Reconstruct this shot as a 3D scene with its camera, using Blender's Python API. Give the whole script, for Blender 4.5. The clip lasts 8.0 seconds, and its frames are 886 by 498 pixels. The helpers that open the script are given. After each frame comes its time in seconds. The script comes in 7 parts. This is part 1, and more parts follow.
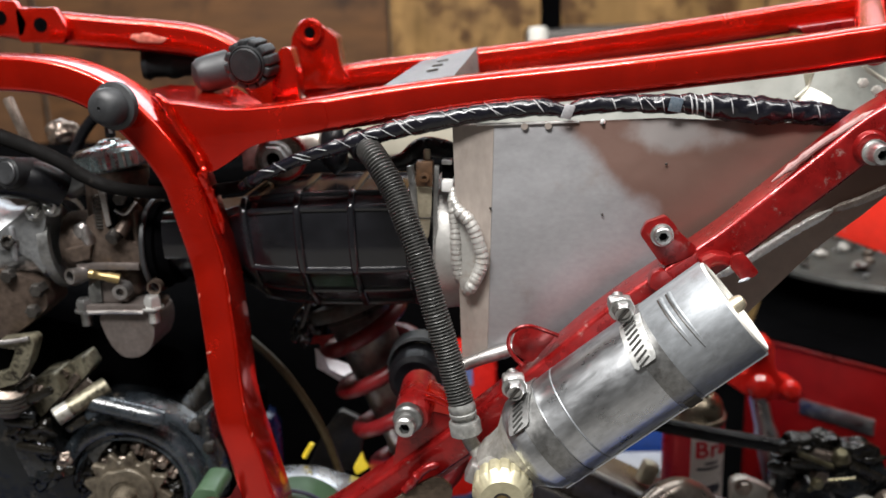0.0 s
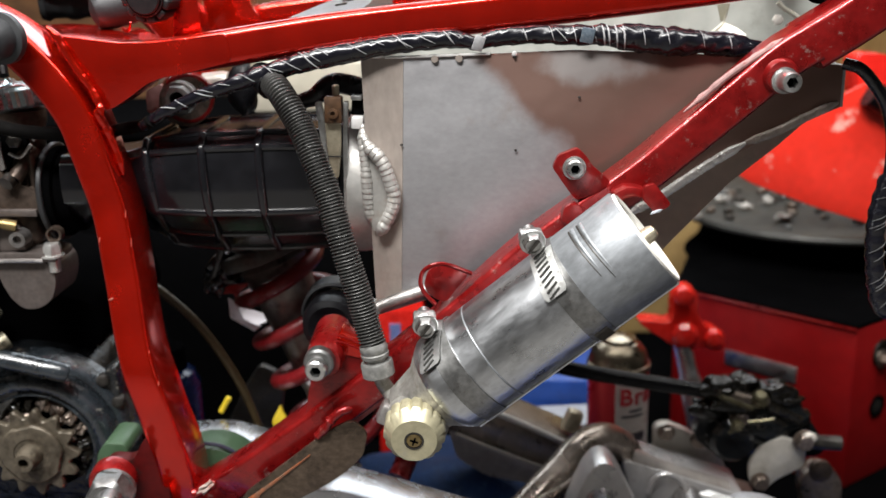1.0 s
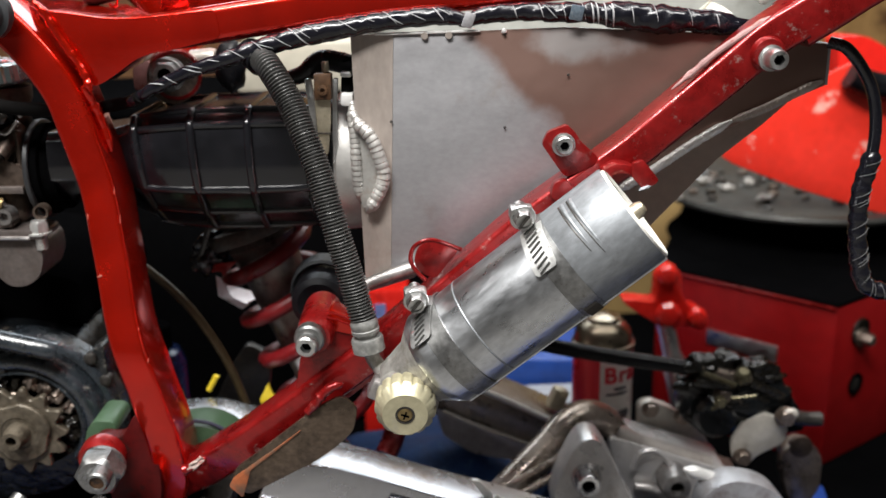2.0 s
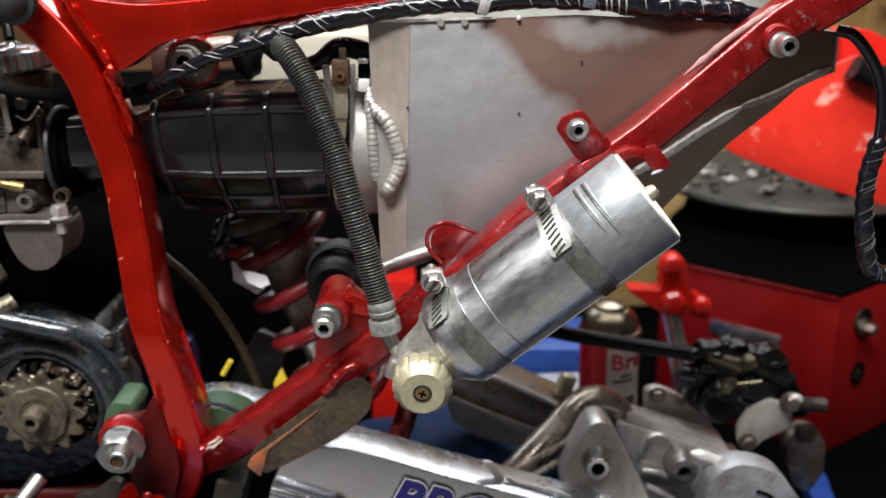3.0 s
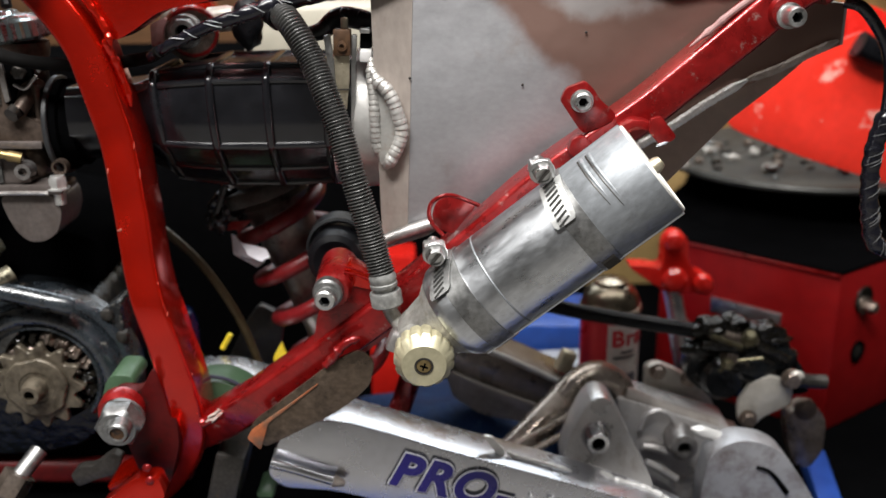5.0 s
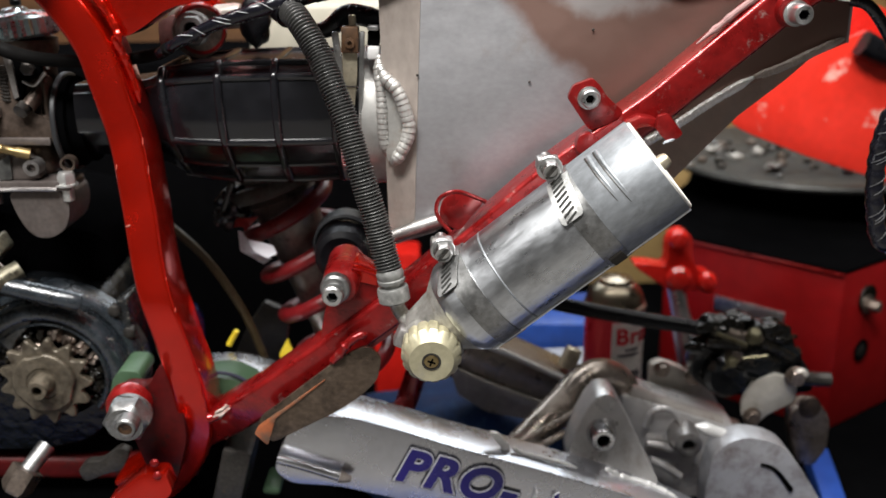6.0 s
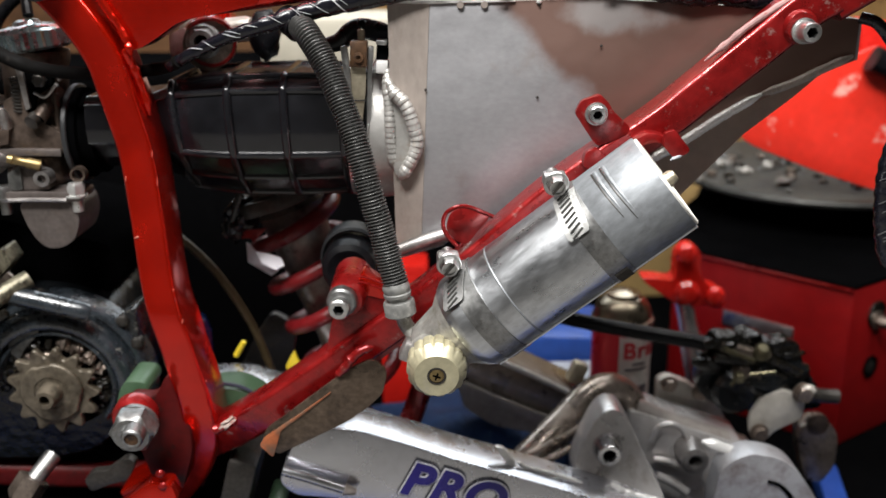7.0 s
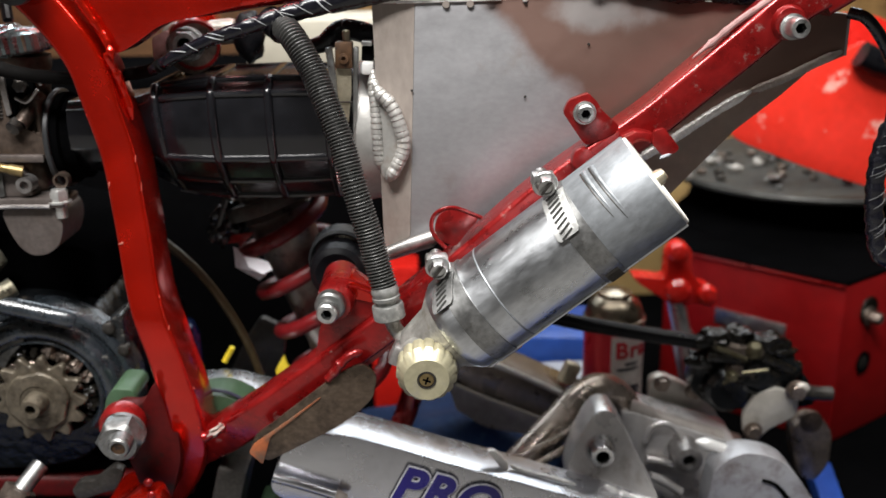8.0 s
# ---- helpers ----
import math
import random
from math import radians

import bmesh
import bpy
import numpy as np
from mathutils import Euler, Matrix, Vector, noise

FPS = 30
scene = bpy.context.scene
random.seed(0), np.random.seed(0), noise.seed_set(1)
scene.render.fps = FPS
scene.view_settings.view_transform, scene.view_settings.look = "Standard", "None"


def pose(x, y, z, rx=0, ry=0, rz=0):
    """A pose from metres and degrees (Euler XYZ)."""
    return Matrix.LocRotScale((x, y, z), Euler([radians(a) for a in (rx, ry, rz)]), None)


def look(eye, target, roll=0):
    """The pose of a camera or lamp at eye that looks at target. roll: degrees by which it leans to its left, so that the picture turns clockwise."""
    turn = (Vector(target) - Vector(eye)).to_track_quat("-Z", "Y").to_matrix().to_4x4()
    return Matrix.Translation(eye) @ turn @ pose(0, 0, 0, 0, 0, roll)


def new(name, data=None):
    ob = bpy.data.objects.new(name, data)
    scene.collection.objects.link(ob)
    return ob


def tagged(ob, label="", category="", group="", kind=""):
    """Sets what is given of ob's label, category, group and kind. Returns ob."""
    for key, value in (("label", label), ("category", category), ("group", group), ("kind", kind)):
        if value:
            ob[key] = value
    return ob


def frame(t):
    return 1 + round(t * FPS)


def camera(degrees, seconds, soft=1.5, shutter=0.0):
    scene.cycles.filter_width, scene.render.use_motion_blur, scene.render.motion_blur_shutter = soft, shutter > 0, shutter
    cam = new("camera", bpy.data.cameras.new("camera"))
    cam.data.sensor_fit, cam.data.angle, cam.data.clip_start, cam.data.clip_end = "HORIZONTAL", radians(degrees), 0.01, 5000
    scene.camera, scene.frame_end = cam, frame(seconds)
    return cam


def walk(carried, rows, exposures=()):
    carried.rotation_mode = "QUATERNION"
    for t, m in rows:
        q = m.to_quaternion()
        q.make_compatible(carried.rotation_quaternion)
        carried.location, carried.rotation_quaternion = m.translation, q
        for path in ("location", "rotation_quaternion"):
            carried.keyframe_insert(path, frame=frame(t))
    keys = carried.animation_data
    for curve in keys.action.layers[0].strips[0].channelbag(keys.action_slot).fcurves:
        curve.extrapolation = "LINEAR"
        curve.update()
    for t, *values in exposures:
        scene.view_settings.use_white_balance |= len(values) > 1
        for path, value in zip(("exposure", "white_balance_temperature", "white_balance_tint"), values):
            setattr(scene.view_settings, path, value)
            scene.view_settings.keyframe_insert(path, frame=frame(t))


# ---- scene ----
cam = camera(50.9, 8.0)
PATH = [
    (0, (0.001, -0.512, 0.909), (-0.155, 1.415, 0.398), -1.9),
    (0.5, (0.012, -0.511, 0.899), (-0.067, 1.421, 0.388), -1.6),
    (1, (0.019, -0.503, 0.883), (-0.018, 1.415, 0.319), -1.7),
    (1.5, (0.017, -0.503, 0.88), (0.013, 1.407, 0.287), -1.6),
    (3, (0.002, -0.52, 0.874), (0.014, 1.388, 0.275), -1.2),
    (3.5, (-0.002, -0.517, 0.87), (0.014, 1.385, 0.253), -1.0),
    (4, (0.0, -0.517, 0.869), (0.016, 1.38, 0.234), -0.9),
    (4.5, (0.001, -0.516, 0.869), (0.016, 1.379, 0.229), -0.9),
    (6, (-0.004, -0.52, 0.867), (0.009, 1.375, 0.228), -0.8),
    (6.5, (-0.003, -0.519, 0.872), (0.0, 1.378, 0.238), -0.5),
    (7, (-0.002, -0.52, 0.87), (-0.01, 1.382, 0.25), -0.5),
    (7.5, (0.006, -0.52, 0.87), (-0.003, 1.382, 0.251), -0.9),
    (8, (0.0, -0.514, 0.869), (0.009, 1.388, 0.25), -1.1),
]
walk(cam, [(t, look(eye, target, roll)) for t, eye, target, roll in PATH])
cam.data.dof.use_dof = True
cam.data.dof.focus_distance = 0.50
cam.data.dof.aperture_fstop = 7.0

# ---- light ----
TABLE = 0.35          # height of the lift table's top
CEILING = 2.45
world = bpy.data.worlds.new("world")
scene.world = world
world.use_nodes = True
world.node_tree.nodes["Background"].inputs[0].default_value = (0.75, 0.82, 1.0, 1)
world.node_tree.nodes["Background"].inputs[1].default_value = 0.004
scene.view_settings.exposure = -0.1


def ceiling_lamp(x, y, length, watts, turn, colour=(1.0, 0.985, 0.965)):
    data = bpy.data.lights.new("tube_light", "AREA")
    data.shape, data.size, data.size_y = "RECTANGLE", length, 0.36
    data.energy, data.color = watts, colour
    lamp = new("tube_light", data)
    lamp.matrix_world = pose(x, y, CEILING - 0.09, 0, 0, turn)
    return lamp


ceiling_lamp(-0.72, -0.16, 0.9, 16, 4)
ceiling_lamp(0.55, -0.28, 1.2, 30, 4)
ceiling_lamp(-0.45, -0.92, 1.2, 98, 4)
ceiling_lamp(0.25, 0.95, 1.2, 10, 8, (0.93, 0.97, 1.0))
# unseen cool lamp added at the far wall, above the work, for bluish top faces
data = bpy.data.lights.new("wall_light", "AREA")
data.shape, data.size, data.size_y = "RECTANGLE", 2.2, 0.5
data.energy, data.color = 23, (0.80, 0.91, 1.0)
new("wall_light", data).matrix_world = pose(-0.1, 1.26, 1.45, -74, 0, 0)


# ---- materials ----
def material(name, colour, rough=0.5, metal=0.0, vary=0.25, grain=400.0, bump=0.15, stain=None, stain_scale=30.0,
             stain_at=0.55, coat=0.0, stretch=(1, 1, 1), rough_vary=0.15, island=0.0, bump_scale=0.0004, soft_edge=0.12, spec=0.5, along=None):
    """Principled surface with fine grain, larger stains, uneven gloss and fine relief."""
    m = bpy.data.materials.new(name)
    m.use_nodes = True
    nt = m.node_tree
    n, link = nt.nodes, nt.links.new
    p = n["Principled BSDF"]
    tc = n.new("ShaderNodeTexCoord")
    mp = n.new("ShaderNodeMapping")
    mp.inputs["Scale"].default_value = stretch
    if along:
        mp.vector_type = "TEXTURE"
        mp.inputs["Rotation"].default_value = (0, along, 0)
    link(tc.outputs["Object"], mp.inputs["Vector"])
    fine = n.new("ShaderNodeTexNoise")
    fine.inputs["Scale"].default_value = grain
    fine.inputs["Detail"].default_value = 5
    link(mp.outputs[0], fine.inputs["Vector"])
    big = n.new("ShaderNodeTexNoise")
    big.inputs["Scale"].default_value = stain_scale
    big.inputs["Detail"].default_value = 6
    big.inputs["Roughness"].default_value = 0.65
    link(mp.outputs[0], big.inputs["Vector"])
    dark = n.new("ShaderNodeMix")
    dark.data_type = "RGBA"
    dark.inputs["A"].default_value = (*[c * (1 - vary) for c in colour], 1)
    dark.inputs["B"].default_value = (*[min(1, c * (1 + vary)) for c in colour], 1)
    add = n.new("ShaderNodeMath")
    add.operation = "ADD"
    half = n.new("ShaderNodeMath")
    half.operation = "MULTIPLY"
    half.inputs[1].default_value = 0.5
    link(fine.outputs["Fac"], add.inputs[0])
    link(big.outputs["Fac"], add.inputs[1])
    link(add.outputs[0], half.inputs[0])
    ramp0 = n.new("ShaderNodeMapRange")
    ramp0.inputs["From Min"].default_value = 0.32
    ramp0.inputs["From Max"].default_value = 0.68
    link(half.outputs[0], ramp0.inputs["Value"])
    link(ramp0.outputs[0], dark.inputs["Factor"])
    out = dark.outputs["Result"]
    if stain:
        mask = n.new("ShaderNodeMapRange")
        mask.inputs["From Min"].default_value = stain_at
        mask.inputs["From Max"].default_value = stain_at + soft_edge
        second = n.new("ShaderNodeTexNoise")
        second.inputs["Scale"].default_value = stain_scale * 1.7
        second.inputs["Detail"].default_value = 8
        second.inputs["Roughness"].default_value = 0.7
        shift = n.new("ShaderNodeMapping")
        shift.inputs["Location"].default_value = (3.1, 1.7, 5.3)
        link(tc.outputs["Object"], shift.inputs["Vector"])
        link(shift.outputs[0], second.inputs["Vector"])
        link(second.outputs["Fac"], mask.inputs["Value"])
        worn = n.new("ShaderNodeMix")
        worn.data_type = "RGBA"
        link(mask.outputs[0], worn.inputs["Factor"])
        link(out, worn.inputs["A"])
        worn.inputs["B"].default_value = (*stain, 1)
        out = worn.outputs["Result"]
    if island:
        info = n.new("ShaderNodeObjectInfo")
        mul = n.new("ShaderNodeMapRange")
        mul.inputs["To Min"].default_value = 1 - island
        mul.inputs["To Max"].default_value = 1 + island
        link(info.outputs["Random"], mul.inputs["Value"])
        hsv = n.new("ShaderNodeHueSaturation")
        link(out, hsv.inputs["Color"])
        link(mul.outputs[0], hsv.inputs["Value"])
        out = hsv.outputs["Color"]
    link(out, p.inputs["Base Color"])
    gloss = n.new("ShaderNodeMapRange")
    gloss.inputs["From Min"].default_value = 0.3
    gloss.inputs["From Max"].default_value = 0.7
    gloss.inputs["To Min"].default_value = max(0.03, rough - rough_vary)
    gloss.inputs["To Max"].default_value = min(1, rough + rough_vary)
    link(big.outputs["Fac"], gloss.inputs["Value"])
    link(gloss.outputs[0], p.inputs["Roughness"])
    p.inputs["Metallic"].default_value = metal
    p.inputs["Specular IOR Level"].default_value = spec
    p.inputs["Coat Weight"].default_value = coat
    p.inputs["Coat Roughness"].default_value = 0.045
    b = n.new("ShaderNodeBump")
    b.inputs["Strength"].default_value = bump
    b.inputs["Distance"].default_value = bump_scale
    link(half.outputs[0], b.inputs["Height"])
    link(b.outputs[0], p.inputs["Normal"])
    link(b.outputs[0], p.inputs["Coat Normal"])
    return m


RED = material("red_frame_paint", (0.55, 0.0105, 0.0020), 0.215, 0.78, 0.12, 75, 0.3, (0.30, 0.045, 0.03), 38, 0.70, coat=0.55, rough_vary=0.08, bump_scale=0.0008)
# Darkened copy of the frame red, for recessed parts that lie in shade
DEEP_RED = material("shaded_grimy_red_paint", (0.06, 0.003, 0.003), 0.5, 0.0, 0.4, 200, 0.3, (0.01, 0.008, 0.007), 40, 0.55, spec=0.2)
RED_OLD = material("worn_red_paint", (0.22, 0.006, 0.006), 0.33, 0.45, 0.35, 220, 0.5, (0.33, 0.19, 0.17), 42, 0.62, coat=0.5, soft_edge=0.2, bump_scale=0.0006)
RED_STAY = material("dusty_red_paint", (0.24, 0.006, 0.006), 0.32, 0.5, 0.3, 200, 0.45, (0.36, 0.20, 0.18), 60, 0.60, coat=0.55, soft_edge=0.10, bump_scale=0.0006)
RED_BOX = material("red_cabinet_paint", (0.19, 0.0035, 0.004), 0.45, 0.0, 0.18, 60, 0.05, (0.10, 0.004, 0.004), 9, 0.64, spec=0.3)
RED_PLASTIC = material("red_plastic", (0.66, 0.018, 0.012), 0.22, 0.0, 0.1, 120, 0.05, (0.4, 0.012, 0.01), 30, 0.62)
FENDER_RED = material("scuffed_red_plastic", (0.70, 0.028, 0.014), 0.4, 0.0, 0.12, 120, 0.08, (0.72, 0.36, 0.30), 12, 0.585, soft_edge=0.05)
SPRING_RED = material("spring_red", (0.15, 0.006, 0.008), 0.38, 0.0, 0.3, 300, 0.15, (0.03, 0.016, 0.014), 50, 0.6)
RUBBER = material("black_rubber", (0.004, 0.004, 0.005), 0.34, 0.0, 0.35, 500, 0.12, (0.01, 0.01, 0.01), 60, 0.66, spec=0.22)
BOOT_RUBBER = material("glossy_boot_rubber", (0.0060, 0.0061, 0.0078), 0.20, 0.0, 0.35, 90, 0.4, (0.006, 0.006, 0.007), 40, 0.62, rough_vary=0.09, bump_scale=0.0010, spec=0.6)
RUBBER_GREY = material("aged_rubber", (0.022, 0.023, 0.025), 0.5, 0.0, 0.3, 600, 0.25, (0.07, 0.065, 0.06), 60, 0.66)
TAPE = material("black_tape", (0.006, 0.006, 0.009), 0.2, 0.0, 0.3, 300, 0.2, (0.04, 0.04, 0.05), 120, 0.68)
TAPE_EDGE = material("tape_glue_edge", (0.34, 0.34, 0.35), 0.4, 0.0, 0.4, 500, 0.2)
TAPE_BLUE = material("bluish_tape", (0.10, 0.13, 0.16), 0.25, 0.0, 0.3, 300, 0.2, (0.25, 0.27, 0.28), 120, 0.6)
CLOTH_TAPE = material("matt_black_tape", (0.004, 0.0036, 0.0034), 0.75, 0.0, 0.35, 400, 0.4, (0.02, 0.017, 0.015), 90, 0.6, spec=0.12)
ALU_SHEET = material("brushed_aluminium_sheet", (0.36, 0.355, 0.366), 0.44, 0.6, 0.1, 260, 0.1, (0.27, 0.23, 0.20), 14, 0.60, stretch=(1, 1, 1.6), rough_vary=0.1, soft_edge=0.25)
def brown_patch(m, a, b, tint, soft):
    """Brown patch on the sheet, on the upper right of the line through a and b (x, z of the mesh)."""
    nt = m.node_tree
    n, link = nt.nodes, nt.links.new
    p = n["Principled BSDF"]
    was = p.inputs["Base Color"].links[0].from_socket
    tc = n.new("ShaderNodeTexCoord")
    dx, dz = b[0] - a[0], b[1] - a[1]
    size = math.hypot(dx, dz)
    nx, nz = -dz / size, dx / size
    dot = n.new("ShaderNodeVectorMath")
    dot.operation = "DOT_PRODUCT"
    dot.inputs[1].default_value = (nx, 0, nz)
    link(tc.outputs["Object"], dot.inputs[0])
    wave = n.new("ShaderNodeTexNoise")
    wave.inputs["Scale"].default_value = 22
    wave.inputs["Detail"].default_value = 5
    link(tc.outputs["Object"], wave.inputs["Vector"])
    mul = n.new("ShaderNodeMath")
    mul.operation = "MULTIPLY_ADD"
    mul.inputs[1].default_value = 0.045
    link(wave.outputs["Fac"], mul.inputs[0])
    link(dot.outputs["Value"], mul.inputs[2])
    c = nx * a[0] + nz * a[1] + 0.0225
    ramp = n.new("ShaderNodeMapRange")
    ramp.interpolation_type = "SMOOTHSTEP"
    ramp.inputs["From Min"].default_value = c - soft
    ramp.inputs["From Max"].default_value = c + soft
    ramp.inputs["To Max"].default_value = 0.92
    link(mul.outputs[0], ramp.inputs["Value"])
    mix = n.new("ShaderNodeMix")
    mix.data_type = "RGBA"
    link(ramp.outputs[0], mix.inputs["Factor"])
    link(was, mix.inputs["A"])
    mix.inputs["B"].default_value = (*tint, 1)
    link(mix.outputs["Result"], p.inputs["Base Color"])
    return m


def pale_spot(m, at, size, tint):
    """Paler patch with a ragged rim inside the brown one."""
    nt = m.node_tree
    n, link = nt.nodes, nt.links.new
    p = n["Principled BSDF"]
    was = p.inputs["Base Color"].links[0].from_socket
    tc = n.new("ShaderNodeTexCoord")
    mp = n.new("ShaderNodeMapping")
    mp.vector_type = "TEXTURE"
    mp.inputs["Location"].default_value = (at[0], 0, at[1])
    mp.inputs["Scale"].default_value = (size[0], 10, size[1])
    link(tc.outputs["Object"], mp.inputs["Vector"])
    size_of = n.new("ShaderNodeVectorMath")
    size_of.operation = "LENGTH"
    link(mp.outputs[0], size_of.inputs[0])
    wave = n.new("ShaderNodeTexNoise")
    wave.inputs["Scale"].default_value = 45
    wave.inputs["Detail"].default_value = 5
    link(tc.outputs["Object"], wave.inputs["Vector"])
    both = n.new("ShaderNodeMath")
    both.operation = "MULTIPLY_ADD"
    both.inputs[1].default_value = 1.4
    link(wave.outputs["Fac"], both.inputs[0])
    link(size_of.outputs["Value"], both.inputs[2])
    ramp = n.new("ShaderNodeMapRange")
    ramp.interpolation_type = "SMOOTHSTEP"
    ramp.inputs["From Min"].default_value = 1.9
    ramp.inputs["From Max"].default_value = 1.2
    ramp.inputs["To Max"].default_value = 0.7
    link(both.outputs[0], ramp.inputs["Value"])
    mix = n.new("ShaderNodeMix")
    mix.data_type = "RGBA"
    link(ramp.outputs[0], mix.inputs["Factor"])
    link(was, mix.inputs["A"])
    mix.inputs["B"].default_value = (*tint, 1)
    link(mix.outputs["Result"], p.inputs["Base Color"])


ALU_PATCHED = material("brown_patched_aluminium", (0.36, 0.355, 0.366), 0.44, 0.6, 0.1, 260, 0.1, (0.27, 0.23, 0.20), 14, 0.60, stretch=(1, 1, 1.6), rough_vary=0.1, soft_edge=0.25)
ALU = material("satin_aluminium", (0.60, 0.60, 0.61), 0.28, 0.92, 0.15, 300, 0.12, (0.36, 0.33, 0.30), 40, 0.58, soft_edge=0.2)
ALU_POL = material("polished_aluminium", (0.57, 0.572, 0.60), 0.27, 0.92, 0.08, 160, 0.08, (0.45, 0.43, 0.43), 30, 0.66, rough_vary=0.06)
ALU_INNER = material("pale_primed_aluminium", (0.46, 0.48, 0.44), 0.45, 0.15, 0.2, 60, 0.1, (0.30, 0.30, 0.27), 18, 0.55, soft_edge=0.2)
NECK_ALLOY = material("bare_neck_alloy", (0.43, 0.42, 0.40), 0.42, 0.45, 0.12, 240, 0.15, (0.34, 0.29, 0.24), 30, 0.58, soft_edge=0.2)
ALU_TAN = material("tarnished_aluminium", (0.36, 0.31, 0.275), 0.45, 0.35, 0.18, 240, 0.12, (0.24, 0.185, 0.15), 20, 0.54, stretch=(1, 1, 0.5), soft_edge=0.25)
NUT_STEEL = material("brushed_grey_steel", (0.27, 0.27, 0.265), 0.45, 0.95, 0.3, 400, 0.25, (0.12, 0.10, 0.085), 70, 0.6)
DISC_STEEL = material("oily_grey_disc", (0.045, 0.045, 0.041), 0.5, 0.5, 0.3, 120, 0.3, (0.035, 0.032, 0.03), 22, 0.5, soft_edge=0.2)
CRUST = material("corroded_pale_casting", (0.33, 0.32, 0.295), 0.5, 0.6, 0.35, 260, 0.6, (0.18, 0.16, 0.12), 60, 0.52, soft_edge=0.2, bump_scale=0.0007)
FITTING = material("corroded_grey_fitting", (0.22, 0.22, 0.21), 0.5, 0.55, 0.45, 220, 0.9, (0.36, 0.35, 0.33), 90, 0.56, soft_edge=0.15, bump_scale=0.0008)
CLOUDED = material("clouded_cast_aluminium", (0.40, 0.398, 0.415), 0.4, 0.45, 0.15, 60, 0.2, (0.15, 0.115, 0.105), 16, 0.49, soft_edge=0.2, rough_vary=0.12, bump_scale=0.001)
FAR_ALU = material("brown_grey_aluminium", (0.36, 0.325, 0.30), 0.34, 0.4, 0.2, 200, 0.2, (0.19, 0.15, 0.125), 24, 0.54, soft_edge=0.25)
FAR_PLATE = material("pale_alloy_plate", (0.52, 0.49, 0.44), 0.4, 0.4, 0.15, 200, 0.15, (0.36, 0.33, 0.27), 40, 0.58, soft_edge=0.2)
FAR_ARM = material("clouded_aluminium", (0.56, 0.54, 0.53), 0.3, 0.5, 0.15, 120, 0.3, (0.30, 0.25, 0.215), 24, 0.56, soft_edge=0.25, rough_vary=0.1, bump_scale=0.0008)
PANEL_TAN = material("brownish_lower_sheet", (0.50, 0.42, 0.365), 0.42, 0.2, 0.12, 160, 0.15, (0.36, 0.29, 0.25), 24, 0.56, soft_edge=0.25)
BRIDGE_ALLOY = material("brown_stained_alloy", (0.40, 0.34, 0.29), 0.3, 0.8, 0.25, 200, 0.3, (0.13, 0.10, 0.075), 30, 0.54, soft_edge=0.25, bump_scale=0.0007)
BEAM_BROWN = material("dark_brown_aluminium", (0.25, 0.21, 0.175), 0.3, 0.6, 0.25, 160, 0.2, (0.07, 0.055, 0.045), 24, 0.54, soft_edge=0.25)
SHOCK_BODY = material("dull_shock_steel", (0.20, 0.18, 0.165), 0.42, 0.8, 0.3, 300, 0.3, (0.05, 0.04, 0.035), 50, 0.55)
ALU_CAST = material("cast_aluminium", (0.42, 0.40, 0.39), 0.42, 0.9, 0.25, 700, 0.4, (0.12, 0.095, 0.075), 45, 0.48, soft_edge=0.28)
ALU_DIRTY = material("dirty_cast_metal", (0.27, 0.22, 0.185), 0.36, 0.88, 0.35, 400, 0.6, (0.045, 0.03, 0.02), 40, 0.45, bump_scale=0.0007, soft_edge=0.3)
BOWL_ALLOY = material("pinkish_grey_casting", (0.15, 0.127, 0.117), 0.46, 0.6, 0.25, 300, 0.25, (0.13, 0.10, 0.088), 40, 0.55, soft_edge=0.25)
WELD = material("weld_bead_metal", (0.40, 0.388, 0.365), 0.45, 0.45, 0.12, 700, 0.2, (0.36, 0.32, 0.28), 60, 0.56)
# White for welds; also puts edge highlights and reflections into colour
WELD_GLINT_WHITE = material("weld_and_highlight_white", (0.80, 0.79, 0.77), 0.4, 0.35, 0.1, 500, 0.1)
STEEL = material("bright_steel", (0.58, 0.58, 0.57), 0.36, 1.0, 0.2, 500, 0.2, (0.26, 0.22, 0.18), 90, 0.62)
CLAMP_BRIGHT = material("bright_zinc_strap", (0.72, 0.72, 0.70), 0.34, 0.8, 0.15, 300, 0.15, (0.5, 0.49, 0.46), 90, 0.64)
ZINC = material("scratched_canister_metal", (0.56, 0.575, 0.595), 0.35, 1.0, 0.2, 300, 0.55, (0.33, 0.335, 0.345), 40, 0.55, stretch=(2.6, 1, 1), rough_vary=0.13, along=radians(-41), soft_edge=0.2, bump_scale=0.0007)
ZINC_DULL = material("dull_canister_metal", (0.27, 0.285, 0.30), 0.5, 0.6, 0.3, 300, 0.55, (0.19, 0.195, 0.205), 40, 0.52, stretch=(2.6, 1, 1), rough_vary=0.1, along=radians(-41), soft_edge=0.2, bump_scale=0.0007)
STEEL_DARK = material("dark_steel", (0.06, 0.055, 0.05), 0.42, 0.7, 0.4, 400, 0.3, (0.12, 0.08, 0.045), 60, 0.6)
BARE = material("bare_steel_plate", (0.135, 0.10, 0.074), 0.36, 0.8, 0.45, 240, 0.35, (0.05, 0.038, 0.03), 26, 0.47, soft_edge=0.18, stretch=(1, 1, 1.4))
BLACK_PAINT = material("black_engine_paint", (0.006, 0.007, 0.008), 0.17, 0.0, 0.4, 110, 1.0, (0.06, 0.05, 0.04), 36, 0.58, bump_scale=0.002, soft_edge=0.14, spec=0.35)
